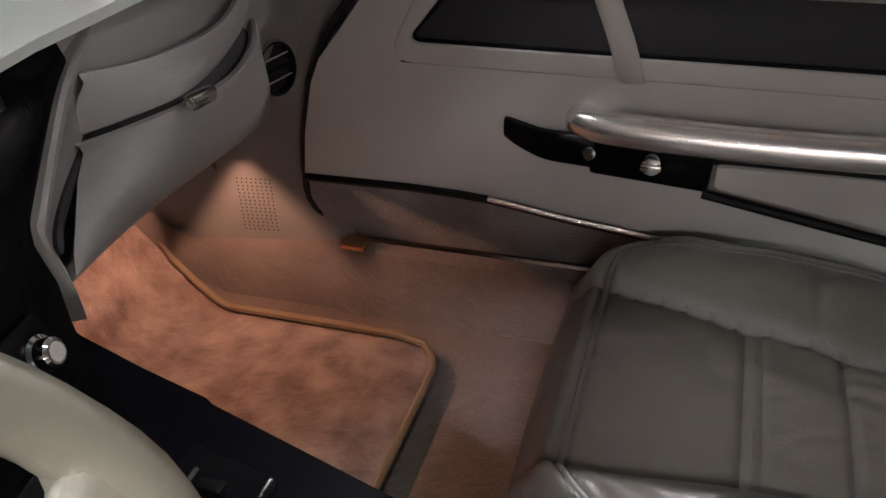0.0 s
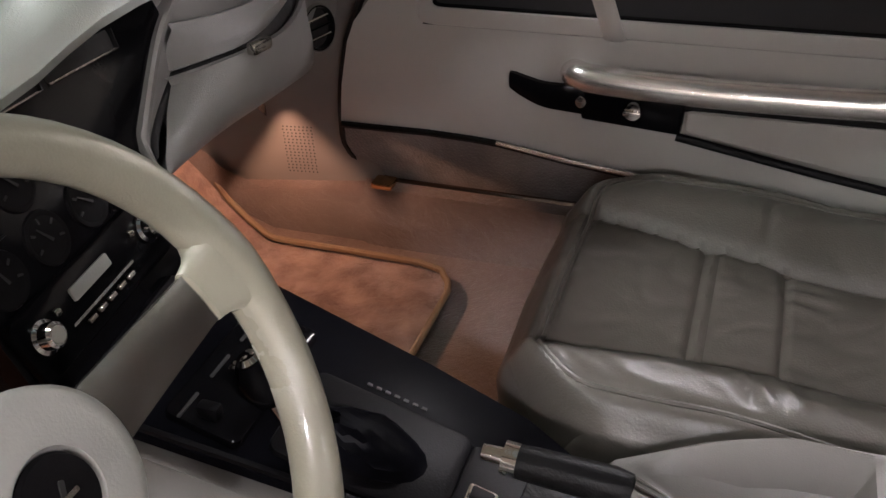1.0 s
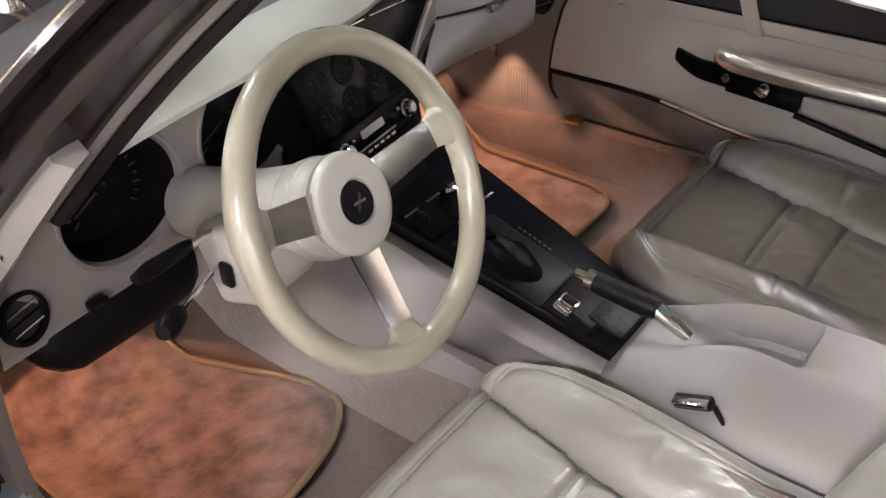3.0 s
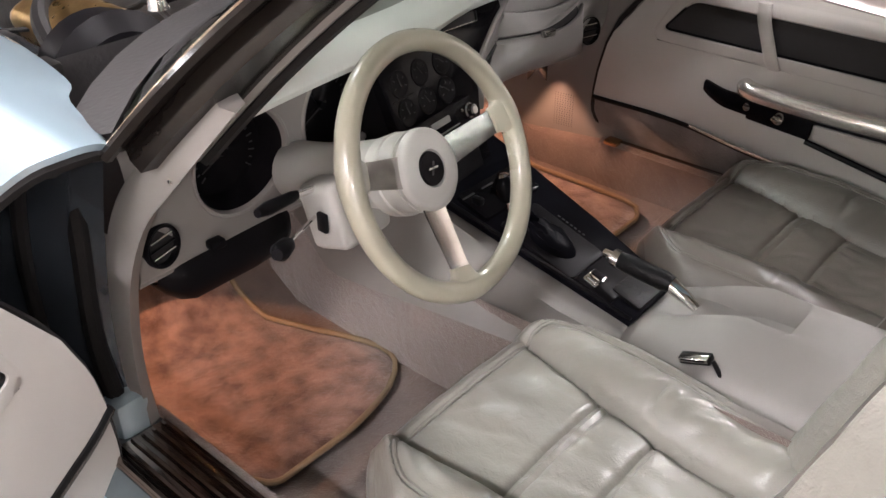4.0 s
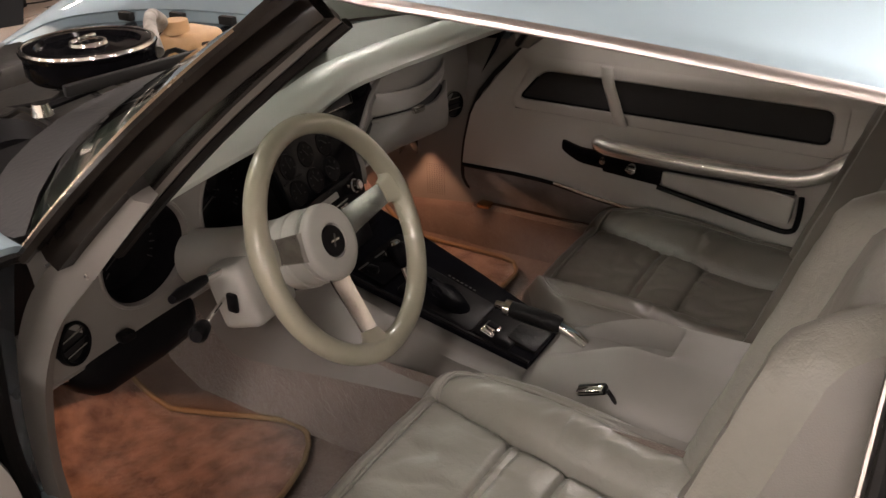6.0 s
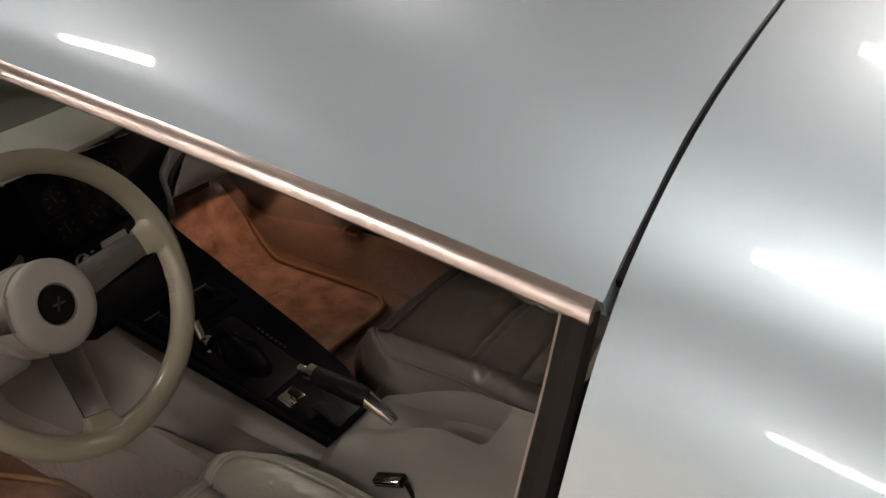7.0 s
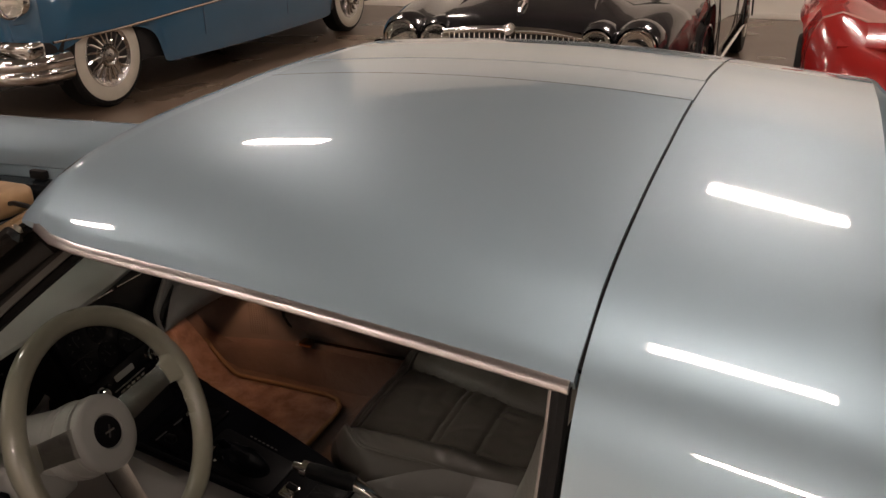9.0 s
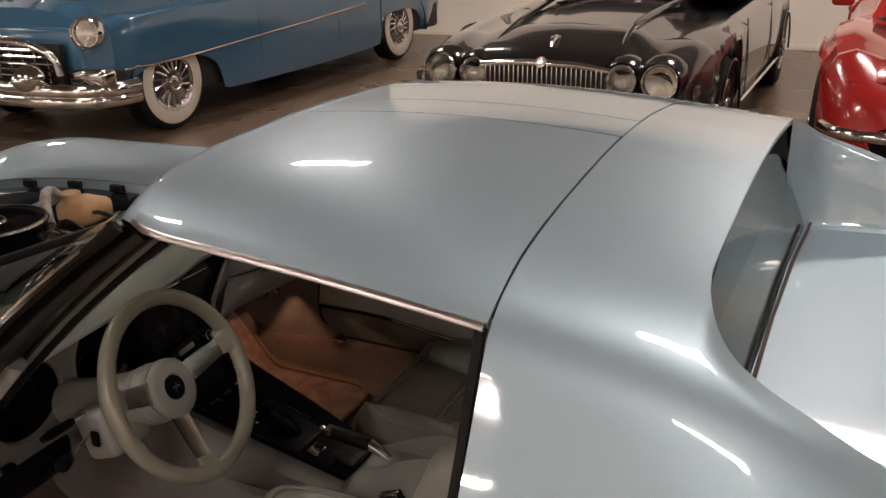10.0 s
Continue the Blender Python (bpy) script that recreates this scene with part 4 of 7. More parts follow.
def console():
    # vinyl body: half widths and heights along y
    K = [(0.985, .148, .62), (0.95, .149, .61), (0.90, .150, .595), (0.80, .150, .560), (0.70, .150, .535), (0.60, .148, .495), (0.45, .146, .452), (0.345, .142, .427), (0.325, .130, .445), (0.25, .118, .470), (0.18, .112, .490), (0.130, .111, .494), (0.118, .111, .495), (0.08, .110, .498), (-0.08, .112, .505), (-0.22, .115, .515)]
    rows = []
    cx = -0.032
    LOW = [(-.22, (.43,)), (.3, (.428,)), (.5, (.408,)), (.66, (.388,)), (.80, (.368,)), (.89, (.358,)), (.915, (.375,)), (.985, (.45,))]
    RIGHT = [(-.22, (.083,)), (.18, (.082,)), (.25, (.076,)), (.325, (.058,)), (.345, (.046,)), (.45, (.064,)), (.6, (.080,)), (.70, (.088,)), (.8, (.094,)), (.985, (.096,))]
    LEFT = [(-.22, (-.147,)), (.18, (-.128,)), (.25, (-.117,)), (.325, (-.097,)), (.345, (-.090,)), (.45, (-.110,)), (.6, (-.126,)), (.70, (-.134,)), (.8, (-.142,)), (.985, (-.15,))]
    for k in range(len(K) - 1):
        for t in [q / 4 for q in range(4)] if k < len(K) - 2 else [q / 4 for q in range(5)]:
            y, w, z = (a + (b - a) * t for a, b in zip(K[k], K[k + 1]))
            zb = lerp_key(LOW, y)[0]
            xl, xr = lerp_key(LEFT, y)[0], lerp_key(RIGHT, y)[0]
            dip = 0.046 * min(1, max(0, (y - 0.1175) / 0.012)) * min(1, max(0, (0.315 - y) / 0.10)) if y < 0.34 else 0.0
            fall = min(1.0, max(0.0, (0.36 - y) / 0.10))
            lift = 0.010 * math.exp(-((y - 0.19) / 0.07) ** 2)
            sl, sr = -0.014 - 0.02 * max(0.0, y - 0.2) / 0.13, min(0.068, xr - 0.010)
            top = [(min(sl - 0.04, xl + 0.030), z - 0.026 * fall), (sl - 0.022, z + lift), (sl - 0.008, z + lift), (sl, z + lift * 0.6 - dip * 0.25), (sl + 0.006, z - dip * 0.85), (sl + 0.014, z - dip), ((sl + sr) / 2, z - dip), (sr - 0.014, z - dip), (sr - 0.006, z - dip * 0.85), (sr, z + lift * 0.6 - dip * 0.25), (sr + 0.006, z + lift)]
            row = [(cx - w - 0.020, y, zb - 0.004), (cx - w - 0.020 + (xl - cx + w + 0.016) * 0.35, y, zb + (z - zb) * 0.38), (xl - 0.004, y, z - 0.018 - 0.05 * fall), (xl + 0.006, y, z - 0.004 - 0.042 * fall)]
            row += [(x, y, h) for x, h in top]
            row += [(sr + 0.010, y, z + lift * 0.5), (xr + 0.004, y, z - 0.018), (xr + 0.012, y, zb + (z - zb) * 0.35), (xr + 0.022, y, .358)]
            rows.append(row)
    con = holder("centre_console", car, "taupe centre console with black top plate")
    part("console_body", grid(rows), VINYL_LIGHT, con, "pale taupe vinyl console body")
    # black top plate, sloping down to the rear
    a, b = Vector((-0.040, 0.70, 0.549)), Vector((-0.035, 0.337, 0.437))
    n = Vector((0, (b.z - a.z), (a.y - b.y))).normalized()
    mid = (a + b) / 2
    M = facing(mid, n, (0, 1, 0.3))
    Ln = (a - b).length
    part("top_plate", slab([(-.042, -Ln / 2), (.070, -Ln / 2), (.100, -Ln / 2 + .075), (.114, -Ln / 2 + .18), (.130, Ln / 2), (-.090, Ln / 2)], 0.010, M, r=0.003), CONSOLE_TOP, con, "satin black console top")
    rows = [[(x, y, z + 0.002 * (abs(x) < 0.09)) for x in (-0.126, -0.10, -0.03, 0.05, 0.088, 0.096)] + [(0.102, y, z - 0.012), (0.116, y, 0.36)] for y, z in ((0.69, 0.552), (0.74, 0.570), (0.79, 0.592), (0.84, 0.628))]
    part("console_neck", grid(rows), CONSOLE_TOP, con, "black neck between console and stack")
    rows = [[(xr, y, z), (xr + 0.006, y, z - 0.012), (xr + 0.016, y, 0.36)] for y, z, xr in ((0.70, 0.552, .091), (0.62, 0.529, .085), (0.52, 0.497, .077), (0.42, 0.466, .064))]
    part("console_side", grid(rows), BLACK, con)
    part("plate_rib", slab([(-0.040, -Ln / 2 + .003), (-0.034, -Ln / 2 + .003), (-0.082, Ln / 2 - .004), (-0.088, Ln / 2 - .004)], 0.014, M, r=0.002), BLACK, con)
    def on(x, y, z=0.0):
        return M @ Vector((x, y, z))
    # shifter gate with leather boot, chrome shaft and knob
    part("gate_bezel", slab(round_rect(0.100, 0.155, 0.012), 0.016, M @ Matrix.Translation((-0.003, 0.0, 0)), r=0.004), BLACK, con, "raised black shifter surround")
    rows = []
    for k in range(7):
        t = k / 6
        w = 0.032 * (1 - t) + 0.010 * t
        rows.append([on(-0.008 + w * math.cos(a2) * (1 + 0.03 * math.sin(3 * a2 + k)) - 0.008 * t, -0.005 + 1.5 * w * math.sin(a2) + 0.05 * t, 0.013 + 0.009 * min(1, 6 * t) + 0.016 * t + 0.0025 * math.sin(5 * a2 + 2 * k) * min(1, 4 * t)) for a2 in [2 * math.pi * q / 18 for q in range(18)]])
    part("shifter_boot", grid(rows, close_u=True), CONSOLE_TOP, con, "creased black leather boot")
    k0, k1 = Vector((-0.074, 0.566, 0.530)), Vector((-0.076, 0.583, 0.578))
    part("shifter_shaft", tube([k0 + Vector((0.004, -0.02, -0.03)), k0, k1], 0.007, 10), CHROME, con, "chrome shifter shaft")
    part("shifter_knob", lathe([(0, 0.036), (0.012, 0.034), (0.019, 0.024), (0.020, 0.010), (0.014, -0.006), (0.008, -0.010)], 20, facing(k1, k1 - k0)), BLACK_GLOSS, con, "black shifter knob with chrome cap")
    part("knob_cap", lathe([(0, 0.040), (0.008, 0.039), (0.011, 0.035)], 16, facing(k1, k1 - k0)), CHROME, con)
    part("knob_button", rbox(tuple(k0 + Vector((0.0, -0.006, 0.004))), (0.016, 0.012, 0.022), 0.003), CHROME, con)
    # bars of unread lettering on the side of the gate
    for k in range(7):
        part("lettering_bar", slab(round_rect(0.003, 0.005, 0.0008, 2), 0.0008, M @ Matrix.Translation((0.058, 0.03 - 0.009 * k, 0.0102))), DIM_MARK, con)
    # window switch, ash tray, switch plate
    part("switch_plate", slab(round_rect(0.085, 0.070, 0.006), 0.014, M @ Matrix.Translation((0.000, -0.112, 0)), r=0.003), BLACK, con)
    part("switch_bezel", slab(round_rect(0.036, 0.026, 0.003), 0.004, M @ Matrix.Translation((-0.0185, -0.100, 0.0142)), r=0.001), CHROME, con, "chrome window switch bezel")
    for s in (-1, 1):
        part("switch_rocker", slab(round_rect(0.013, 0.020, 0.002), 0.004, M @ Matrix.Translation((-0.0185 + s * 0.0078, -0.100, 0.0175)), r=0.001), CHROME if s < 0 else BLACK, con)
    part("tray_well", slab(round_rect(0.068, 0.055, 0.006), 0.006, M @ Matrix.Translation((0.022, -0.158, 0.0102)), r=0.002), GREY_BLACK, con)
    # upper panel with heater levers
    part("lever_panel", slab(round_rect(0.15, 0.07, 0.008), 0.008, M @ Matrix.Translation((0.010, 0.13, 0.0102)), r=0.003), BLACK_GLOSS, con)
    for k in range(3):
        part("heater_lever", rbox(tuple(on(-0.05 + 0.05 * k, 0.13, 0.024)), (0.012, 0.02, 0.014), 0.003), CHROME if k == 1 else BLACK, con)
        part("lever_mark", slab(round_rect(0.03, 0.003, 0.001, 2), 0.001, M @ Matrix.Translation((-0.05 + 0.05 * k, 0.15, 0.0182))), DIM_MARK, con)
    # hand brake
    hb = holder("hand_brake", car, "black hand brake lever with chrome ends")
    p0, p1, p2 = Vector((-0.022, 0.258, 0.479)), Vector((-0.027, 0.300, 0.506)), Vector((-0.029, 0.392, 0.512))
    part("brake_grip", tube([p1, p1.lerp(p2, 0.15), p1.lerp(p2, 0.85), p2], [0.013, 0.016, 0.015, 0.014], 14), GREY_BLACK, hb, "black rubber grip")
    part("brake_shaft", tube([p0, p0.lerp(p1, 0.5), p1 + Vector((0, 0.004, 0))], [0.008, 0.0115, 0.013], 12), CHROME, hb, "chrome lever shaft")
    part("brake_collar", tube([p2, p2 + Vector((0, 0.012, 0.001))], 0.0145, 14), CHROME, hb)
    part("release_button", tube([p2 + Vector((0, 0.012, 0.001)), p2 + Vector((0, 0.03, 0.002))], [0.008, 0.007], 12), CHROME, hb, "chrome release button")


def YL(x):
    return 0.768 - 0.16 * x * x + 0.028 * math.exp(-((x - 0.09) / 0.12) ** 2)


def YF(x):
    return 0.800 - 0.03 * x * x + (0.022 if x > 0.03 else 0.0)


def brow_rise(x):
    return lerp_key(((-.62, (0.0,)), (0.0, (0.0,)), (.125, (.012,)), (.24, (.021,)), (.62, (.026,))), x)[0]


def dashboard():
    dash = holder("dashboard", car, "taupe dashboard with pale padded top")
    rows, back = [], []
    for k in range(25):
        x = -0.615 + 1.205 * k / 24
        y = YL(x)
        yb = 1.005 - 0.29 * abs(x / 0.65) ** 2.4
        h = brow_rise(x)
        c = 0.036 + 0.030 * min(1.0, max(0.0, (x + 0.45) / 0.3))
        rows.append([(x, y + c + 0.016, .812 + h), (x, y + c + 0.010, .832 + h), (x, y + c, .8365 + h), (x, y + c * 0.55, .831 + h), (x, y + 0.016, .8225 + h), (x, y + 0.006, .815 + h), (x, y, .803 + h), (x, y + 0.006, .792 + h), (x, y + 0.02, .786 + h), (x, y + 0.045, .786 + h)])
        back.append([(x, yb, .852 + h * .5), (x, (yb + y) / 2 + 0.03, .838 + h * .7), (x, y + c + 0.03, .826 + h), (x, y + c + 0.006, .822 + h)])
    part("dash_pad", grid(rows), PAD, dash, "pale grey-green padded dash roll")
    part("dash_top", grid(back), PAD_SHADED, dash, "grey-green top of the dash pad, darkened for shade")
    prof = catmull([(0, 0.012, .792), (0, 0.0, .775), (0, -0.004, .72), (0, 0.002, .66), (0, 0.012, .60), (0, 0.02, .580), (0, 0.04, .570), (0, 0.2, .565)], 5)
    pods = ((-0.432, 0.708, 0.084), (-0.235, 0.715, 0.080))
    cols = [-0.615 + 1.177 * k / 150 for k in range(151)]
    def face_y(x, z):
        for p, q in zip(prof, prof[1:]):
            if q.z <= z <= p.z:
                return YF(x) + p.y + (q.y - p.y) * (p.z - z) / max(1e-6, p.z - q.z)
        return YF(x) + prof[0].y
    b = bmesh.new()
    grid_pts, inside = [], []
    for x in cols:
        row, ins = [], []
        for p in prof:
            q, hit = Vector((x, YF(x) + p.y, p.z)), False
            if x > 0.04:
                f = min(1.0, (x - 0.04) / 0.06)
                q.z += brow_rise(x) if p.z > .77 else f * 0.6 * max(0.0, .66 - p.z)
            for px, pz, pr in pods:
                d = math.hypot(q.x - px, q.z - pz)
                if d < pr and p.y < 0.05:
                    k = pr / max(d, 1e-4)
                    nx, nz = px + (q.x - px) * k, pz + (q.z - pz) * k
                    q, hit = Vector((nx, face_y(nx, nz), nz)), True
            row.append(q)
            ins.append(hit)
        grid_pts.append(row)
        inside.append(ins)
    V = [[b.verts.new(q) for q in row] for row in grid_pts]
    for i in range(len(cols) - 1):
        for j in range(len(prof) - 1):
            if not (inside[i][j] and inside[i + 1][j] and inside[i][j + 1] and inside[i + 1][j + 1]):
                b.faces.new((V[i][j], V[i + 1][j], V[i + 1][j + 1], V[i][j + 1]))
    part("dash_face", b, VINYL, dash, "taupe dash face")
    # two large dials deep in dark pods either side of the column
    for x, z, r in pods:
        y = YF(x)
        M = facing((x, y + 0.048, z), (-0.06, -0.98, 0.12))
        ring = [2 * math.pi * k / 56 for k in range(56)]
        def hoop(rr, back):
            return [(x + rr * math.cos(a), face_y(x + r * math.cos(a), z + r * math.sin(a)) + back, z + rr * math.sin(a)) for a in ring]
        g = part("large_gauge", grid([hoop(r + 0.004, -0.0005), hoop(r + 0.002, -0.003), hoop(r - 0.002, -0.002), hoop(r - 0.005, 0.006)], close_u=True), VINYL, dash, "large round gauge deep in a dark pod")
        part("gauge_cone", grid([hoop(r - 0.005, 0.006), hoop(r - 0.010, 0.025), hoop(r - 0.014, 0.05), hoop(0.03, 0.051), hoop(0.001, 0.051)], close_u=True), DIAL, g, "dark dial face")
        for q in range(21):
            a = radians(220 - 13 * q)
            part("dial_mark", slab(round_rect(0.010 if q % 2 == 0 else 0.005, 0.0022, 0.0008, 2), 0.0008, M @ Matrix.Translation((0.050 * math.cos(a), 0.050 * math.sin(a), 0.004)) @ Matrix.Rotation(a, 4, "Z")), DIM_MARK, g)
        part("needle", slab([(-0.002, -0.01), (0.002, -0.01), (0.0008, 0.045), (-0.0008, 0.045)], 0.001, M @ Matrix.Translation((0, 0, 0.007)) @ Matrix.Rotation(radians(118), 4, "Z")), DIM_MARK, g)
        part("dial_hub", lathe([(0, 0.012), (0.006, 0.011), (0.007, 0.002)], 12, M), BLACK, g)
    # round end vents
    for s in (-1, 1):
        x, z, k = (0.492, 0.657, 0.82) if s > 0 else (-0.583, 0.640, 0.80)
        y = YF(x) - 0.004
        M = facing((x, y, z), (-s * 0.25, -0.95, 0.1)) @ Matrix.Scale(k, 4)
        v = part("round_vent", lathe([(0.039, -0.004), (0.037, 0.006), (0.033, 0.006), (0.031, -0.02)], 32, M), BLACK, dash, "round air vent with chrome-lined vanes")
        part("vent_back", lathe([(0.033, -0.004), (0.0, -0.004)], 24, M), DARK_INSIDE, v)
        part("vent_ring", lathe([(0.0395, 0.003), (0.038, 0.0075), (0.036, 0.007)], 32, M), VINYL_LIGHT if s > 0 else BLACK, v)
        for q in (-1, 0, 1):
            h = math.sqrt(0.030 ** 2 - (0.015 * q) ** 2)
            part("vane", tube([M @ Vector((-h, 0.015 * q, 0.003)), M @ Vector((h, 0.015 * q, 0.003))], 0.0018, 6), CHROME_DULL if q else BLACK, v)
    part("vent_lever", rbox((-0.50, YF(-.5) - 0.008, 0.605), (0.025, 0.02, 0.014), 0.004), BLACK, dash)
    part("vent_lever", rbox((0.427, YF(.427) - 0.004, 0.637), (0.028, 0.02, 0.014), 0.004), BLACK, dash)
    # black knee panel under the driver's side
    rows = [[(x, 0.812 + e * .02, .585 + e * .004), (x, 0.798 + e * .03, .568 + e * .006), (x, 0.797 + e * .03, .548 + e * .012), (x, 0.800 + e * .03, .53 + e * .022), (x, 0.812 + e * .03, .512 + e * .034), (x, 0.84 + e * .02, .508 + e * .036), (x, 0.89, .508 + e * .036)] for x, e in ((-.578, 1.0), (-.568, .55), (-.552, .2), (-.53, 0), (-.42, 0), (-.362, .1), (-.345, .4), (-.335, .9))]
    part("knee_panel", grid(rows), BLACK, dash, "black lower knee panel")
    # padded passenger panel: raised border, a slot beside it and two map pockets
    outer = catmull([(.075, .765, .628), (.064, .755, .655), (.063, .758, .675), (.066, .771, .706), (.079, .776, .717), (.116, .790, .740), (.159, .804, .767), (.199, .815, .784), (.250, .826, .805)], 4)
    inner = catmull([(.080, .768, .628), (.074, .762, .655), (.078, .768, .672), (.086, .776, .688), (.118, .790, .701), (.178, .809, .722), (.196, .814, .752), (.222, .817, .778), (.262, .822, .803)], 4)
    rows = []
    for p, q in zip(outer, inner):
        w = min(0.012, (q - p).length * 0.35)
        e = (q - p).normalized()
        rows.append([p + Vector((-.003, .040, 0)), p + Vector((-.003, .004, 0)), p + Vector((0, -.003, 0.001)), p + e * w * 0.4 + Vector((0, -.006, .001)), p + e * w + Vector((0, -.006, 0)), p + e * w * 1.4 + Vector((0, -.002, 0)), p.lerp(q, 0.7) + Vector((0, .001, 0)), q, q + Vector((.003, .014, 0))])
    part("panel_border", grid(rows), VINYL, dash, "raised padded panel edge")
    part("panel_slot", tube([p + Vector((0.001, -.001, 0)) for p in inner[10:21]], [0.002] + [0.0042] * 8 + [0.003, 0.002], 8), DARK_INSIDE, dash, "narrow dark slot")
    lip = catmull([(.160, .800, .722), (.195, .779, .723), (.259, .760, .721), (.343, .768, .711), (.416, .785, .713), (.458, .806, .722)], 5)
    foot = catmull([(.070, .757, .665), (.125, .770, .657), (.200, .772, .655), (.318, .785, .637), (.434, .800, .620), (.470, .812, .618)], 5)
    brow = catmull([(.190, .808, .766), (.257, .790, .756), (.328, .785, .750), (.384, .790, .750), (.432, .800, .759), (.462, .812, .772)], 5)
    low, high, gap = [], [], []
    for k, (p, q, r) in enumerate(zip(lip, foot, brow)):
        u = k / (len(lip) - 1)
        f = min(1.0, max(0.0, (u - 0.35) / 0.35))
        rise = 0.003 + 0.015 * f * f * (3 - 2 * f)
        side = min(1.0, 6 * u, 6 * (1 - u))
        low.append([p + Vector((0, .012, -.03)), p + Vector((0, .010, -.002)), p + Vector((0, .005, .002)), p + Vector((0, 0, .001)), p + Vector((0, -.002, -.005)), p.lerp(q, .25) + Vector((0, -.004 * side, 0)), p.lerp(q, .55) + Vector((0, -.008 * side, 0)),
                    p.lerp(q, .80) + Vector((0, -.007 * side, 0)), p.lerp(q, .94) + Vector((0, -.003, 0)), q, q + Vector((0, .022, -.005)), q + Vector((0, .07, -.002))])
        e = p + Vector((.01 * (1 - u), .012, rise))
        high.append([Vector((r.x, face_y(r.x, r.z - .02) - .001, r.z - .012)), r + Vector((0, .010, -.003)), r + Vector((0, .006, .002)), r + Vector((0, .001, .002)), r + Vector((0, -.002, -.004)), r.lerp(e, .35) + Vector((0, -.006 * side, 0)),
                     r.lerp(e, .75) + Vector((0, -.004 * side, 0)), e, e + Vector((0, .008, -.004)), e + Vector((0, .03, -.004))])
        gap.append([e + Vector((0, .010, 0)), p + Vector((0, .009, -.012))])
    part("map_pocket", grid(low), VINYL, dash, "padded taupe map pocket")
    part("map_pocket", grid(high), VINYL, dash, "padded taupe map pocket")
    part("pocket_gap", grid(gap), DARK_INSIDE, dash)
    part("pocket_latch", rbox((0.262, 0.755, 0.724), (0.038, 0.012, 0.014), 0.004, rot=Matrix.Rotation(radians(6), 4, "Y")), CHROME_DULL, dash, "bright pocket latch")
    part("speaker_grille", rbox((0.10, 0.93, 0.853), (0.14, 0.06, 0.01), 0.004), BLACK, dash)


def centre_stack():
    st = holder("instrument_stack", car, "black centre stack with small gauges and radio")
    M, Ht = facing((-0.0544, 0.7569, 0.667), (0.030, -0.25, 0.093)), 0.266
    OUT = [(-.118, -Ht / 2), (.098, -Ht / 2), (.098, -.055), (.106, -.025), (.116, 0.0), (.118, .030), (.130, .045), (.172, .072), (.216, .096), (.250, .110), (.250, .140), (-.125, .140), (-.120, 0)]
    part("stack_panel", slab(OUT, 0.02, M @ Matrix.Translation((0, 0, -0.006)), r=0.006), BLACK_GLOSS, st)
    part("stack_box", slab(OUT, 0.10, M @ Matrix.Translation((0, 0, -0.107))), BLACK, st)
    for x, y, r in ((-0.085, 0.076, 0.020), (-0.028, 0.078, 0.020), (0.032, 0.078, 0.020), (-0.085, 0.029, 0.020), (-0.030, 0.030, 0.020), (0.026, 0.030, 0.020)):
        Mg = M @ Matrix.Translation((x, y, 0.014))
        g = part("small_gauge", lathe([(r + 0.003, 0.0), (r + 0.002, 0.002), (r - 0.001, 0.002), (r - 0.003, 0.001)], 28, Mg), DIAL, st, "small round gauge")
        part("gauge_face", lathe([(r - 0.002, 0.0015), (0, 0.0015)], 24, Mg), DIAL, g)
        for q in range(5):
            a = radians(200 - 55 * q)
            part("dial_mark", slab(round_rect(0.005, 0.0018, 0.0006, 2), 0.0008, Mg @ Matrix.Translation((0.0145 * math.cos(a), 0.0145 * math.sin(a), 0.0016)) @ Matrix.Rotation(a, 4, "Z")), DIM_MARK, g)
        part("needle", slab([(-0.0012, -0.004), (0.0012, -0.004), (0.0005, 0.013), (-0.0005, 0.013)], 0.0008, Mg @ Matrix.Translation((0, 0, 0.003)) @ Matrix.Rotation(radians(40 + 300 * x), 4, "Z")), DIM_MARK, g)
    for x0, x1, y0, y1 in ((-.075, .050, .126, .120), (.062, .160, .120, .113)):
        vent = part("centre_vent", grid([[M @ Vector((x, y + dy, 0.0146)) for x, y in ((x0, y0), (x1, y1))] for dy in (0.001, 0.018)]), DARK_INSIDE, st, "flat air outlet with a chrome lower edge")
        part("vent_edge", tube([M @ Vector((x0, y0, 0.0150)), M @ Vector((x1, y1, 0.0150))], 0.0014, 6), CHROME if x0 < 0 else CHROME_DULL, vent)
        part("vent_end", tube([M @ Vector((x1, y1, 0.0148)), M @ Vector((x1 + .004, y1 + .017, 0.0148))], 0.003, 6), GREY_BLACK, vent)
    part("stack_trim", tube([M @ Vector((-0.112, 0.053, 0.0148)), M @ Vector((-0.06, 0.053, 0.0148))], 0.0011, 6), GREY_BLACK, st)
    radio = part("radio", slab(round_rect(0.188, 0.056, 0.006), 0.010, M @ Matrix.Translation((-0.021, -0.022, 0.014)), r=0.002), BLACK_GLOSS, st, "chrome-trimmed push-button radio")
    Mr = M @ Matrix.Translation((-0.021, -0.022, 0.0242))
    part("radio_display", slab(round_rect(0.052, 0.011, 0.002), 0.002, Mr @ Matrix.Translation((-0.006, 0.010, 0))), COLUMN, radio, "pale tuner scale")
    for k in range(5):
        part("push_button", slab(round_rect(0.010, 0.004, 0.001, 2), 0.005, Mr @ Matrix.Translation((-0.030 + 0.0145 * k, -0.014, 0)), r=0.001), CHROME_DULL, radio)
    part("radio_strip", slab(round_rect(0.088, 0.0022, 0.0008, 2), 0.003, Mr @ Matrix.Translation((-0.004, -0.007, 0))), CHROME, radio)
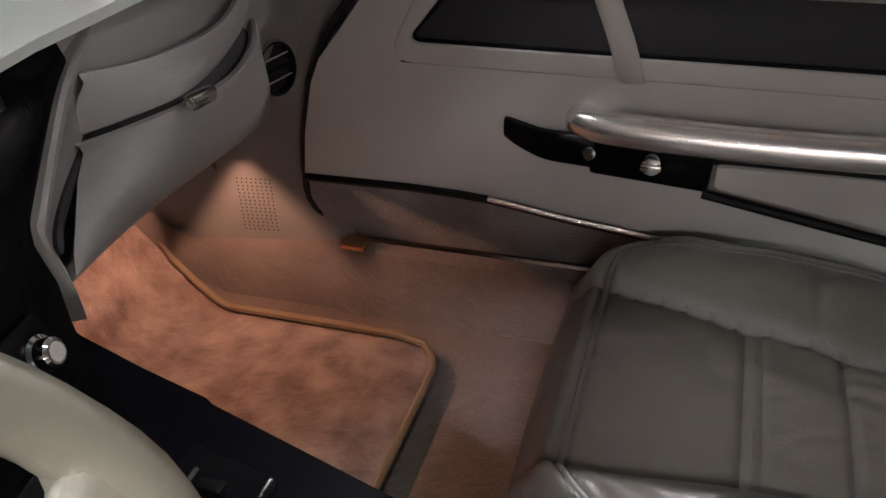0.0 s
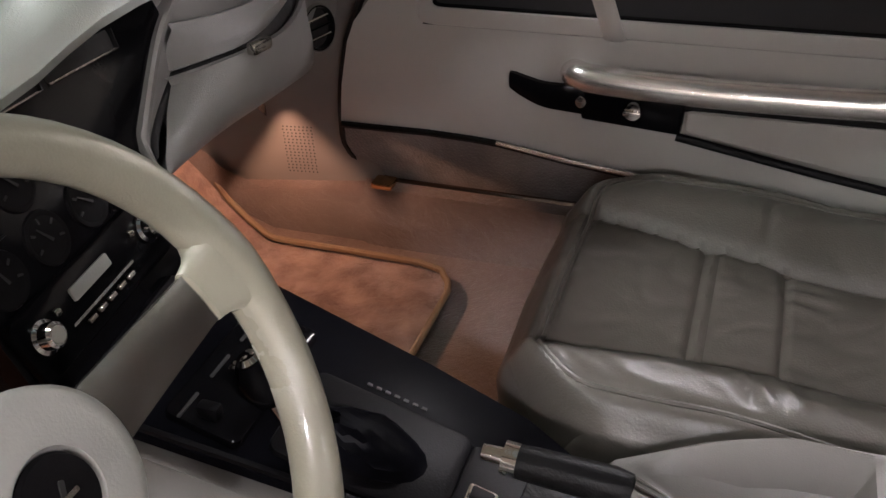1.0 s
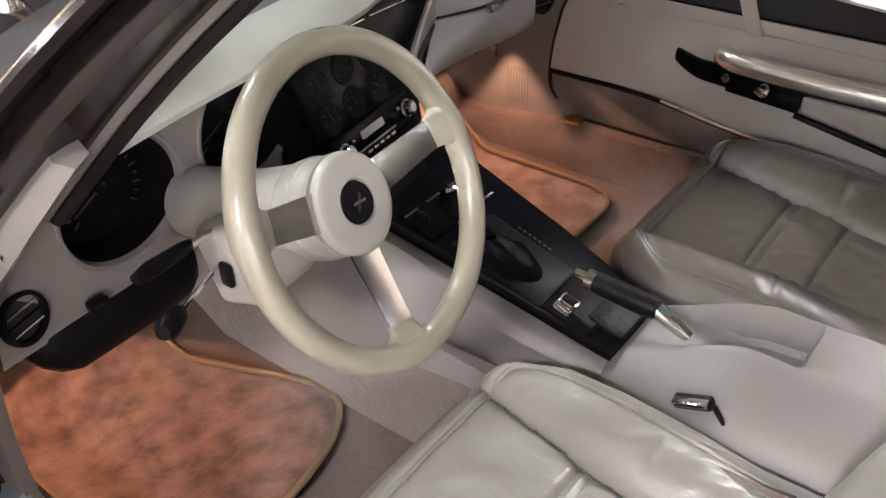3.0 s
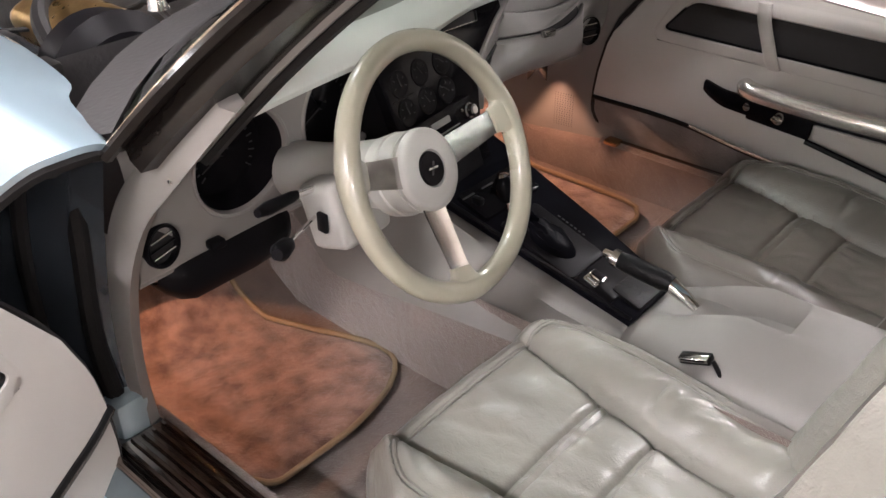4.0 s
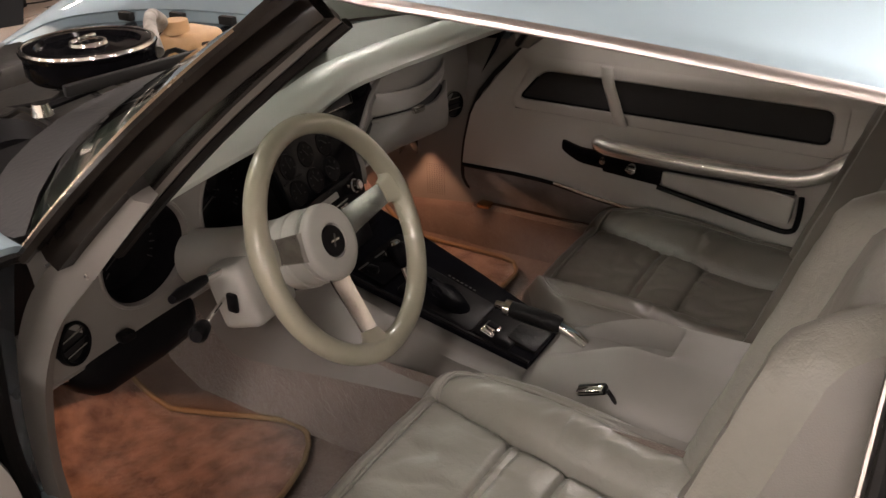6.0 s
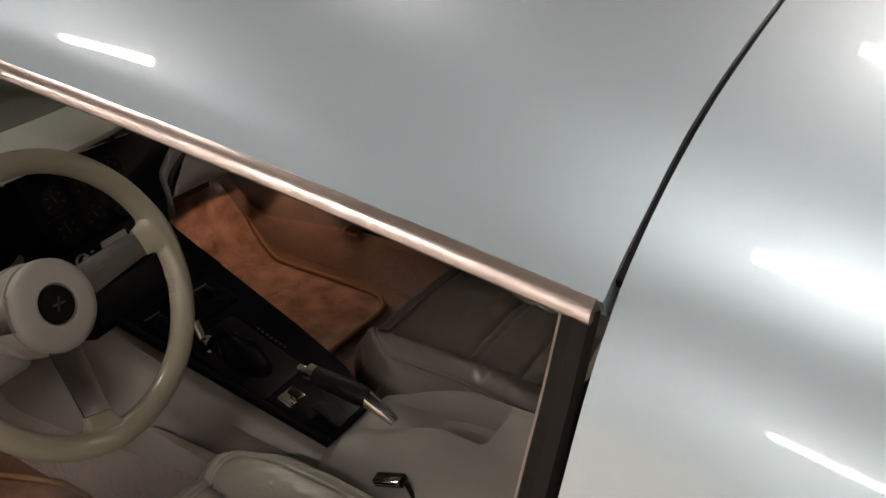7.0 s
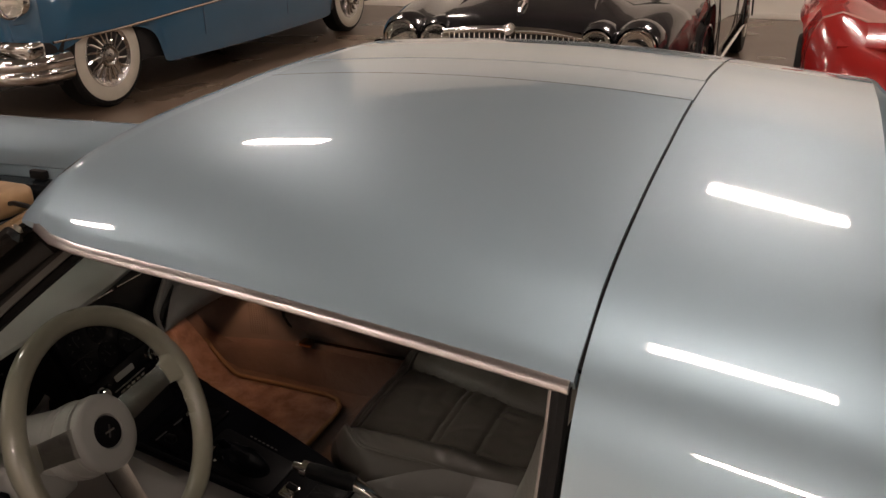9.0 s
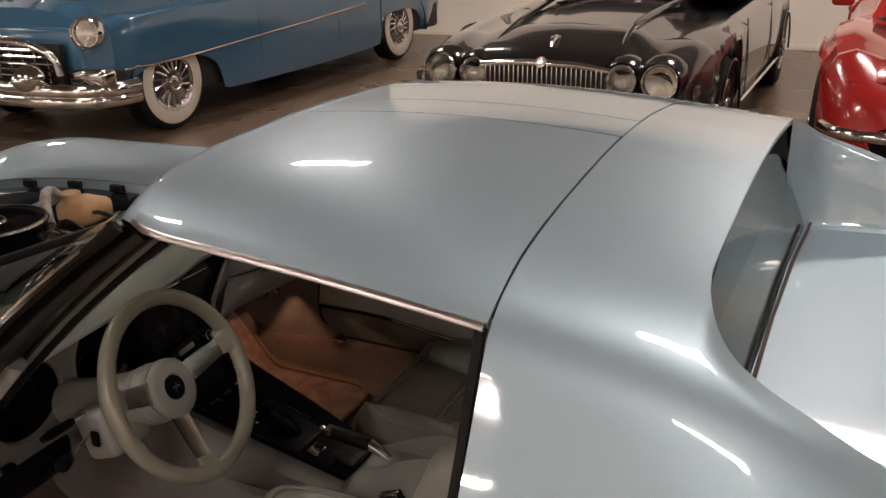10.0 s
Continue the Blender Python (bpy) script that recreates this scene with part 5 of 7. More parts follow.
    for s in (-1, 1):
        Mk = Mr @ Matrix.Translation((s * 0.075, 0.004, 0))
        k = part("radio_knob", lathe([(0.0135, 0.0), (0.0135, 0.004), (0.0108, 0.006), (0.0100, 0.014), (0.008, 0.016), (0.0, 0.0155)], 24, Mk), CHROME, radio, "ribbed chrome knob")
        part("knob_face", lathe([(0.0066, 0.0164), (0, 0.0168)], 20, Mk), WHITE_MARK, k)
        part("tone_lever", rbox(tuple(Mk @ Vector((-s * 0.021, 0.007, 0.003))), (0.006, 0.006, 0.006), 0.0015), CHROME, radio)
    part("lower_plate", slab(round_rect(0.165, 0.052, 0.006), 0.006, M @ Matrix.Translation((-0.022, -0.095, 0.0142)), r=0.002), BLACK, st)


STALK0, STALK1, STALK2 = Vector((-.362, .675, .690)), Vector((-.452, .660, .707)), Vector((-.505, .644, .718))
TILT0, TILT1 = Vector((-.398, .672, .655)), Vector((-.522, .597, .686))


def steering():
    col = holder("steering_column", car, "pale grey steering column")
    C = Vector((-0.3165, 0.5114, 0.7504))
    n = Vector((0.093, -0.896, 0.435)).normalized()
    hub = C - n * 0.020
    end = hub - n * 0.055 + Vector((-0.014, 0.215, -0.060))
    ax = (hub - end).normalized()
    P = [hub - n * 0.05, hub - n * 0.05 - ax * 0.03, hub - n * 0.05 - ax * 0.10, hub - n * 0.05 - ax * 0.17, end]
    part("column_shroud", tube(P, [0.052, 0.050, 0.045, 0.047, 0.045], 24), COLUMN, col)
    part("column_bowl", lathe([(0.0, 0.0), (0.045, 0.0), (0.056, 0.012), (0.058, 0.035), (0.05, 0.045)], 28, facing(hub - n * 0.085, n)), COLUMN, col)
    part("column_block", rbox(tuple(hub - n * 0.06 - ax * 0.075 + Vector((-0.035, 0, -0.035))), (0.10, 0.10, 0.075), 0.014, 3, rot=facing((0, 0, 0), ax).to_3x3().to_4x4()), COLUMN, col, "pale switch housing")
    part("key_slot", rbox(tuple(hub - n * 0.06 - ax * 0.07 + Vector((-0.09, -0.008, -0.035))), (0.008, 0.018, 0.03), 0.003), BLACK, col)
    # turn stalk and tilt lever
    part("turn_stalk", tube([STALK0, STALK1], 0.0055, 10), CHROME, col, "chrome turn signal stalk")
    dv = (STALK2 - STALK1).normalized()
    part("stalk_handle", tube([STALK1 - dv * 0.012, STALK1, STALK2, STALK2 + dv * 0.022], [0.006, 0.008, 0.0095, 0.006], 12), BLACK, col, "black stalk handle")
    part("tilt_lever", tube([TILT0, TILT1], 0.0028, 8), CHROME, col)
    dv = (TILT1 - TILT0).normalized()
    part("tilt_knob", tube([TILT1 - dv * 0.022, TILT1 - dv * 0.012, TILT1 + dv * 0.014, TILT1 + dv * 0.024], [0.007, 0.011, 0.013, 0.008], 12), BLACK, col, "black lever knob")
    # wheel
    w = holder("steering_wheel", car, "three-spoke steering wheel with cream padded rim")
    M = facing(C, n)
    R = 0.1657
    rows = []
    for k in range(72):
        a = 2 * math.pi * k / 72
        d = min(abs((math.degrees(a) - s + 180) % 360 - 180) for s in SPOKES)
        fat = 1.0 + 0.12 * math.exp(-(d / 9) ** 2)
        rr = 0.0148 * fat
        rows.append([M @ Vector(((R + rr * math.cos(b)) * math.cos(a), (R + rr * math.cos(b)) * math.sin(a), rr * 1.08 * math.sin(b))) for b in [2 * math.pi * q / 16 for q in range(16)]])
    part("rim", grid(rows, close_u=True, close_v=True), RIM_VINYL, w, "cream padded wheel rim")
    for a in SPOKES:
        d = Vector((math.cos(radians(a)), math.sin(radians(a)), 0))
        e = Vector((-d.y, d.x, 0))
        rows = []
        for r_, h, hw in ((0.035, -0.034, 0.022), (0.06, -0.030, 0.0205), (0.10, -0.018, 0.0185), (0.135, -0.007, 0.017), (0.160, -0.002, 0.017)):
            rows.append([M @ (d * r_ + e * q + Vector((0, 0, h + dz))) for q, dz in ((-hw, 0), (-hw, 0.003), (0, 0.0042), (hw, 0.003), (hw, 0), (0, -0.001))])
        part("spoke", grid(rows, close_u=True, cap=True), BRUSHED, w, "brushed metal spoke")
        rows = []
        for r_, h, hw, hh in ((0.134, -0.007, 0.0165, 0.003), (0.1345, -0.006, 0.0185, 0.0060), (0.138, -0.005, 0.0192, 0.0068), (0.143, -0.003, 0.0208, 0.0080), (0.148, -0.002, 0.0240, 0.0100), (0.153, -0.001, 0.0295, 0.0122), (0.158, 0.0, 0.0375, 0.0138), (0.163, 0.0, 0.047, 0.0140)):
            ring = [2 * math.pi * q / 20 for q in range(20)]
            bend = lambda x: math.sqrt(max(1e-6, r_ * r_ - x * x)) - r_ if r_ > 0.15 else 0.0
            sec = [(hw * math.copysign(abs(math.cos(g)) ** 0.6, math.cos(g)), hh * math.copysign(abs(math.sin(g)) ** 0.7, math.sin(g))) for g in ring]
            rows.append([M @ (d * (r_ + bend(x)) + e * x + Vector((0, 0, h + z))) for x, z in sec])
        part("spoke_pad", grid(rows, close_u=True, cap=True), RIM_VINYL, w)
    Mh = facing(hub, n)
    part("hub_base", lathe([(0.0, -0.06), (0.05, -0.06), (0.056, -0.05), (0.056, -0.03), (0.052, -0.024)], 36, Mh), COLUMN, w)
    part("horn_pad", lathe([(0.048, -0.026), (0.055, -0.022), (0.0565, -0.017), (0.0525, -0.0155), (0.0525, -0.0125), (0.0565, -0.011), (0.0555, -0.004), (0.052, -0.0005), (0.045, 0.0005), (0.026, 0.001), (0.024, -0.003), (0.0, -0.003)], 40, Mh), COLUMN, w, "grey round horn pad")
    part("emblem", lathe([(0.0235, -0.002), (0.022, 0.0015), (0, 0.0025)], 32, Mh), DIAL, w, "dark round emblem with plain crossed bars")
    for ang, c in ((32, DIM_MARK), (-32, CHROME_DULL)):
        part("emblem_bar", slab(round_rect(0.019, 0.003, 0.001, 2), 0.001, Mh @ Matrix.Translation((0, 0.0, 0.0022)) @ Matrix.Rotation(radians(ang + 25), 4, "Z")), c, w)


SPOKES = (6, 163, -105)


def seat(sx, material, W=0.232):
    """A low bucket seat; sx is the middle of its cushion."""
    st = holder("bucket_seat", car, "grey-beige leather bucket seat with high back")
    y0, y1 = 0.0, 0.470
    rows = []
    n = 108
    soft_seam = 0.85 if sx < 0 else 0.6
    PW, PY, PR = W - 0.034, 0.432, 0.055

    def outside(x, y):
        """Distance outside the piping line (negative inside)."""
        dx, dy = abs(x) - (PW - PR), y - (PY - PR)
        if dx > 0 and dy > 0:
            return math.hypot(dx, dy) - PR
        return max(dx, dy) - PR

    def top(u, v):
        # u across -1..1, v from the rear 0 to the front 1
        x, y = u * W, y0 + (y1 - y0) * v
        xs = 0.104 + 0.040 * max(0.0, (v - 0.40) / 0.55) ** 1.25
        bol = min(1.0, max(0.0, (abs(x) - xs) / (PW - xs)))
        z = 0.410 + 0.028 * v - 0.012 * math.exp(-((v - 0.22) / 0.22) ** 2)
        z += (0.044 - 0.026 * max(0, v - 0.45)) * math.sin(math.pi / 2 * min(1.0, bol * 1.7)) ** 0.8 - 0.006 * max(0, bol - 0.6) ** 2 * 6
        d = outside(x, y)
        if d > 0:
            z -= 0.026 * (d / 0.034) ** 1.8
            z += 0.005 * math.sin(math.pi * min(1, d / 0.03))
        z -= 0.006 * math.exp(-(d / 0.0045) ** 2)
        seam = math.exp(-((abs(x) - xs) / 0.0052) ** 2)
        if d < 0:
            z -= (0.010 if sx < 0 else 0.006) * seam
        # cross seams of the insert and of the bolsters
        if abs(x) < xs:
            e = min(1.0, (xs - abs(x)) / 0.02)
            for g in (0.60, 0.395):
                z -= 0.009 * soft_seam * math.exp(-((v - g) / 0.0105) ** 2)
                z += 0.0030 * e * math.exp(-((v - g + 0.045) / 0.055) ** 2) * math.sin(x * 150 + 3 * math.sin(x * 33 + g * 9 + sx)) * (0.35 + 0.9 * noise.noise(Vector((x * 18, g * 7, sx))))
            z -= 0.004 * soft_seam * math.exp(-((v - 0.565) / 0.008) ** 2)
            if 0.395 < v < 0.565:
                z += 0.004 * soft_seam * math.sin((v - 0.395) / 0.17 * math.pi)
            z += 0.007 * math.cos(x / xs * math.pi / 2)
        elif d < 0:
            z -= 0.007 * soft_seam * math.exp(-((v - 0.455) / 0.012) ** 2) * math.sin(math.pi * bol) ** 2
            z += (0.0042 if sx < 0 else 0.0018) * math.sin(math.pi * bol) * math.sin(y * 118 + 2.5 * math.sin(y * 31 + sx) + 12 * bol) * (0.3 + 1.1 * noise.noise(Vector((x * 9, y * 14, sx))))
        k = noise.noise(Vector((x * 16 + y * 12 + sx * 9, y * 9 - x * 7, 0.3)))
        z += 0.0030 * noise.noise(Vector((x * 24 + sx * 9, y * 18, 0.3))) - 0.0016 * math.exp(-(k / 0.16) ** 2) * (d < -0.004)
        return z

    def plan(u, v):
        round_front = 1 - 0.16 * max(0, abs(u) - 0.55) ** 2 / 0.2
        y = y0 + (y1 - y0) * v * (1 if v < 0.5 else (1 + (round_front - 1) * (v - 0.5) * 2))
        x = u * W * (1 - 0.06 * max(0, v - 0.75) ** 2 / 0.0625)
        return sx + x, y
    for j in range(n + 1):
        v = j / n
        row = []
        for i in range(n + 1):
            u = -1 + 2 * i / n
            x, y = plan(u, v)
            row.append((x, y, top(u, v)))
        rows.append(row)
    bm = grid(rows)
    part("cushion", bm, material, st, "stitched leather seat cushion")
    # skirt round the cushion
    loop = [rows[j][0] for j in range(0, n + 1)] + [rows[n][i] for i in range(1, n)] + [rows[j][n] for j in range(n, -1, -1)]
    sk = []
    for p in loop:
        c = Vector((sx, 0.2, 0))
        q = Vector(p)
        d = Vector((q.x - c.x, q.y - c.y, 0)).normalized()
        sk.append([tuple(q), tuple(q + d * 0.008 + Vector((0, 0, -0.012))), tuple(q + d * 0.012 + Vector((0, 0, -0.032))), (q.x + d.x * 0.010, q.y + d.y * 0.010, 0.36), (q.x + d.x * 0.002, q.y + d.y * 0.002, 0.29), (q.x - d.x * 0.01, q.y - d.y * 0.01, 0.225)])
    part("cushion_skirt", grid(sk), material, st)
    # piping laid into the groove round the cushion
    line = [(-PW, 0.03 + 0.35 * k / 12) for k in range(13)]
    line += [(-(PW - PR) - PR * math.cos(math.pi / 2 * k / 8), PY - PR + PR * math.sin(math.pi / 2 * k / 8)) for k in range(9)]
    line += [(-(PW - PR) + 2 * (PW - PR) * k / 10, PY) for k in range(1, 10)]
    line += [((PW - PR) + PR * math.sin(math.pi / 2 * k / 8), PY - PR + PR * math.cos(math.pi / 2 * k / 8)) for k in range(9)]
    line += [(PW, 0.38 - 0.35 * k / 12) for k in range(1, 13)]
    path = []
    for x, y in line:
        u, v = x / W, (y - y0) / (y1 - y0)
        px, py = plan(u, v)
        path.append((px, py, top(u, v) + 0.0035))
    part("piping", tube(path, 0.0034, 7), material, st, "raised leather piping")
    # back rest, leaning back
    rows = []
    for j in range(31):
        v = j / 30
        row = []
        for i in range(29):
            u = -1 + 2 * i / 28
            w = 0.235 * (1 - 0.30 * max(0, (v - 0.62) / 0.38) ** 1.6)
            x = u * w
            bol = max(0.0, (abs(u) - 0.55) / 0.45)
            d = 0.045 * math.sin(min(1, bol * 1.2) * math.pi * 0.7) - 0.09 * max(0, bol - 0.6) ** 2 * 3
            d -= 0.010 * math.exp(-((abs(u) - 0.55) / 0.03) ** 2)
            if abs(u) < 0.55:
                for g in (0.25, 0.5, 0.72):
                    d -= 0.008 * math.exp(-((v - g) / 0.014) ** 2)
            d += 0.002 * noise.noise(Vector((x * 40, v * 20, sx * 7)))
            d -= 0.06 * max(0, (v - 0.9) / 0.1) ** 2
            row.append((sx + x, -0.005 - 0.17 * v - d * -1 * 1.0 + 0.02, 0.40 + 0.53 * v))
        rows.append(row)
    part("backrest", grid(rows), material, st, "stitched leather backrest with bolsters")
    rows2 = [[(p[0], p[1] - 0.10 + 0.03 * j / 30, p[2] - 0.02) for p in r] for j, r in enumerate(rows)]
    bm = grid([rows[0], rows2[0]])
    for a, b in (([r[0] for r in rows], [r[0] for r in rows2]), ([r[-1] for r in rows], [r[-1] for r in rows2]), (rows[-1], rows2[-1])):
        grid([a, b], bm)
    grid(rows2, bm)
    part("seat_back_shell", bm, VINYL, st)
    part("seat_base", rbox((sx, 0.2, 0.255), (0.40, 0.36, 0.07), 0.01), BLACK, st)
    return st


def seat_belt():
    b = holder("seat_belt", car, "dark seat belt buckle standing beside the driver seat")
    P = catmull([(-0.106, 0.186, 0.467), (-0.110, 0.172, 0.454), (-0.120, 0.150, 0.432), (-0.135, 0.118, 0.405), (-0.148, 0.09, 0.38)], 5)
    part("buckle_stalk", tube(P, 0.0036, 8), GREY_BLACK, b, "dark buckle stalk")
    R = facing((0, 0, 0), (0.25, -0.38, -0.9), (0, -0.9, 0.4)).to_3x3().to_4x4()
    part("buckle", rbox((-0.105, 0.211, 0.4585), (0.018, 0.050, 0.012), 0.003, rot=R), GREY_BLACK, b, "dark plastic buckle")
    part("buckle_edge", rbox((-0.110, 0.212, 0.4600), (0.011, 0.046, 0.008), 0.0012, rot=R), CHROME_DULL, b, "bright latch plate")
    part("buckle_slot", rbox((-0.1152, 0.2125, 0.4600), (0.003, 0.038, 0.003), 0.001, rot=R), BLACK, b)


# ---- doors ----
def door(s, angle):
    """s = 1 passenger's side, -1 driver's side; built closed, then turned on its hinge."""
    label = "closed passenger door with taupe padded panel" if s > 0 else "wide open driver door with pale padded panel"
    d = holder("door", car, label)
    hinge = Vector((s * 0.76, 0.92, 0))

    def put(name, bm, m, lab="", own=None):
        if s < 0:
            flip(bm, -1)
        bm.transform(Matrix.Translation(-Vector((s * 0.76, 0.92, 0))))
        return part(name, bm, m, own or d, lab)
    d.matrix_basis = Matrix.Translation(hinge) @ Matrix.Rotation(radians(angle), 4, "Z")
    # inner panel: rows up, columns along y; front edge curved
    EDGE = ((.30, .80), (.318, .838), (.33, .862), (.345, .872), (.37, .875), (.472, .855), (.542, .835), (.645, .785), (.721, .728), (.76, .695), (.79, .670), (.80, .674), (.815, .692), (.83, .70))
    EDGE_P = ((.34, .775), (.347, .79), (.36, .815), (.38, .841), (.40, .851), (.42, .855), (.46, .851), (.525, .840), (.60, .820), (.66, .793), (.705, .758), (.76, .705), (.80, .668), (.85, .63))
    CREASE = ((-.2, .385), (.0, .397), (.20, .414), (.36, .430), (.496, .445), (.56, .455), (.61, .462), (.70, .465), (.86, .462))
    FACE = ((.30, .616), (.45, .604), (.55, .596), (.70, .592), (.74, .594), (.765, .592), (.782, .588), (.792, .592), (.799, .606), (.806, .63), (.813, .655), (.817, .685), (.85, .69))

    def along(table, z):
        for (a, p), (b, q) in zip(table, table[1:]):
            if z <= b:
                return p + (q - p) * min(1, max(0, (z - a) / (b - a)))
        return table[-1][1]
    def yfront(z):
        if s < 0:
            return along(EDGE, z)
        return along(EDGE_P, z)
    def xin(y, z):
        if s < 0:
            return along(FACE, z)
        bulge = 0.012 * math.sin(math.pi * min(1, max(0, (z - 0.45) / 0.35)))
        return 0.604 - bulge + 0.055 * max(0, (z - 0.70) / 0.15) ** 2 + 0.05 * max(0, (0.45 - z) / 0.13)
    def top(z):
        return 0.70 + (z - 0.70) * 0.57 if s < 0 and z > 0.70 else z
    ZL, ZH = 0.632, 0.762
    ys = [k / 14 for k in range(15)]
    zs = [0.445, 0.455, 0.47, 0.50, 0.53, 0.56, 0.60, ZL] if s < 0 else [0.47, 0.48, 0.50, 0.53, 0.56, 0.60, ZL]
    rows = [[(xin(0, z), yfront(z) + (-0.155 - yfront(z)) * u, z) for u in ys] for z in zs]
    if s > 0:
        rows.insert(0, [(xin(0, 0.455), y, along(CREASE, y)) for y in [0.851 - 1.006 * u for u in ys]])
    put("door_panel", grid(rows), DOOR_VINYL, "padded vinyl panel")
    # middle band with its stepped rim and the long dark recess, corners rounded
    def rounded(c, r, n=6):
        out = []
        for k in range(len(c)):
            p, a, b = Vector(c[k]), Vector(c[k - 1]), Vector(c[(k + 1) % len(c)])
            a, b = p + (a - p).normalized() * r, p + (b - p).normalized() * r
            for q in range(n + 1):
                t = q / n
                out.append(a.lerp(p, t).lerp(p.lerp(b, t), t))
        return out
    def loop(c, r, dx):
        return [(xin(0, v.y) + dx, v.x, v.y) for v in rounded(c, r)]
    quad = lambda g: [(0.690 + g, 0.664 - g), (0.632 + 0.9 * g, 0.730 + g), (0.015 - g, 0.730 + g), (0.015 - g, 0.664 - g)]
    outer = [(yfront(ZL), ZL), (yfront(ZH), ZH), (-0.155, ZH), (-0.155, ZL)]
    rows = [loop(outer, 0.0004, 0), loop(quad(0.0285), 0.034, 0.0), loop(quad(0.026), 0.033, -0.003), loop(quad(0.012), 0.026, -0.005), loop(quad(0.004), 0.022, -0.004), loop(quad(0.0), 0.020, 0.002)]
    put("recess_band", grid(rows, close_u=True), DOOR_VINYL, "padded band round the recess")
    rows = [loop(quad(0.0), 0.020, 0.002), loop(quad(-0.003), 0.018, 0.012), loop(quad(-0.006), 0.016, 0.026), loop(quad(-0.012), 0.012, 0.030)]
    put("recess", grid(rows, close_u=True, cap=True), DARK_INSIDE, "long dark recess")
    P = loop(quad(0.0005), 0.020, 0.000)
    put("recess_lip", tube(P[-6:] + P[:8], 0.0028, 6), BLACK)
    put("stitch_line", tube([(xin(0, 0.637) - 0.0004, 0.70 - 0.72 * q / 6, 0.637) for q in range(7)], 0.0011, 5), GREY_BLACK, "dark stitched line")
    zs = [ZH, 0.772, 0.782, 0.787, 0.792, 0.796, 0.80, 0.806, 0.813, 0.817] if s < 0 else [ZH, 0.785, 0.81, 0.835, 0.845]
    rows = [[(xin(0, z) + (0.01 if z > 0.84 else 0), yfront(z) + (-0.155 - yfront(z)) * u, z) for u in ys] for z in zs]
    if s > 0:
        rows.append([(xin(0, 0.85) + 0.045, yfront(0.85) + (-0.155 - yfront(0.85)) * u, 0.852) for u in ys])
    else:
        rows.append([(0.70, yfront(0.83) + (-0.155 - yfront(0.83)) * u, 0.800) for u in ys])
    put("upper_panel", grid(rows), DOOR_VINYL, "padded window ledge")
    # pull strap across the recess
    P = catmull([(0.572, 0.432, 0.642), (0.555, 0.434, 0.662), (0.548, 0.445, 0.70), (0.553, 0.462, 0.74), (0.575, 0.474, 0.765)], 4)
    rows = [[(p.x - 0.008 * math.cos(a), p.y + 0.014 * math.sin(a), p.z) for a in [2 * math.pi * q / 14 for q in range(14)]] for p in P]
    put("pull_strap", grid(rows, close_u=True, cap=True), DOOR_VINYL, "pale pull strap")
    # armrest: long roll that turns up at its rear end, brightened on the passenger door
    P = catmull([(0.592, 0.488, 0.586), (0.578, 0.478, 0.588), (0.566, 0.44, 0.588), (0.558, 0.30, 0.588), (0.556, 0.14, 0.592), (0.557, 0.05, 0.600), (0.563, -0.01, 0.628), (0.572, -0.07, 0.68), (0.585, -0.12, 0.74)], 5)
    put("armrest", tube(P, [0.006, 0.014] + [0.019] * 28 + [0.024] * 10 + [0.03] * (len(P) - 40), 14), ARM_LIT if s > 0 else VINYL_LIGHT, "long pale armrest roll")
    # pocket panel below the armrest with a dark outline
    Pp = [(0.572, 0.335, 0.552), (0.570, 0.10, 0.556), (0.572, 0.055, 0.548), (0.574, 0.062, 0.485), (0.575, 0.12, 0.486), (0.578, 0.335, 0.520)]
    b = bmesh.new()
    b.faces.new([b.verts.new(p) for p in Pp])
    r = bmesh.ops.extrude_face_region(b, geom=b.faces[:])
    for g in r["geom"]:
        if isinstance(g, bmesh.types.BMVert):
            g.co.x += 0.03
    bmesh.ops.bevel(b, geom=b.edges[:], offset=0.007, segments=2, profile=0.5, affect="EDGES")
    put("pocket_panel", b, DOOR_VINYL)
    put("pocket_edge", tube(catmull([(0.583, 0.345, 0.511), (0.580, 0.12, 0.474), (0.579, 0.058, 0.470), (0.578, 0.045, 0.50), (0.578, 0.045, 0.55)], 4), 0.006, 8), BLACK, "dark pocket edge")
    put("pocket_edge", tube([(0.584, 0.37, 0.553), (0.578, 0.06, 0.557)], 0.005, 6), BLACK)
    # latch plate, lever and lock knob
    put("latch_plate", rbox((0.584, 0.405, 0.543), (0.016, 0.135, 0.048), 0.006, rot=Matrix.Rotation(radians(4), 4, "X")), BLACK_GLOSS, "black latch plate")
    P = catmull([(0.586, 0.455, 0.548), (0.581, 0.49, 0.552), (0.579, 0.525, 0.555), (0.584, 0.555, 0.562), (0.590, 0.575, 0.568)], 4)
    hh = [0.019 - 0.008 * (k / (len(P) - 1)) ** 2 for k in range(len(P))]
    rows = [[(p.x - 0.004, p.y, p.z - h), (p.x - 0.007, p.y, p.z - h * 0.5), (p.x - 0.007, p.y, p.z + h * 0.5), (p.x - 0.003, p.y, p.z + h), (p.x + 0.006, p.y, p.z + h), (p.x + 0.006, p.y, p.z - h)] for p, h in zip(P, hh)]
    put("door_lever", grid(rows, close_u=True, cap=True), BLACK_GLOSS, "black inside door lever")
    put("lever_screw", lathe([(0, 0.006), (0.009, 0.004), (0.011, 0)], 14, facing((0.580, 0.475, 0.55), (-1, 0, 0))), CHROME_DULL)
    put("lock_knob", lathe([(0, 0.012), (0.011, 0.011), (0.014, 0.006), (0.014, 0)], 18, facing((0.580, 0.403, 0.545), (-1, 0, 0))), CHROME, "chrome lock knob")
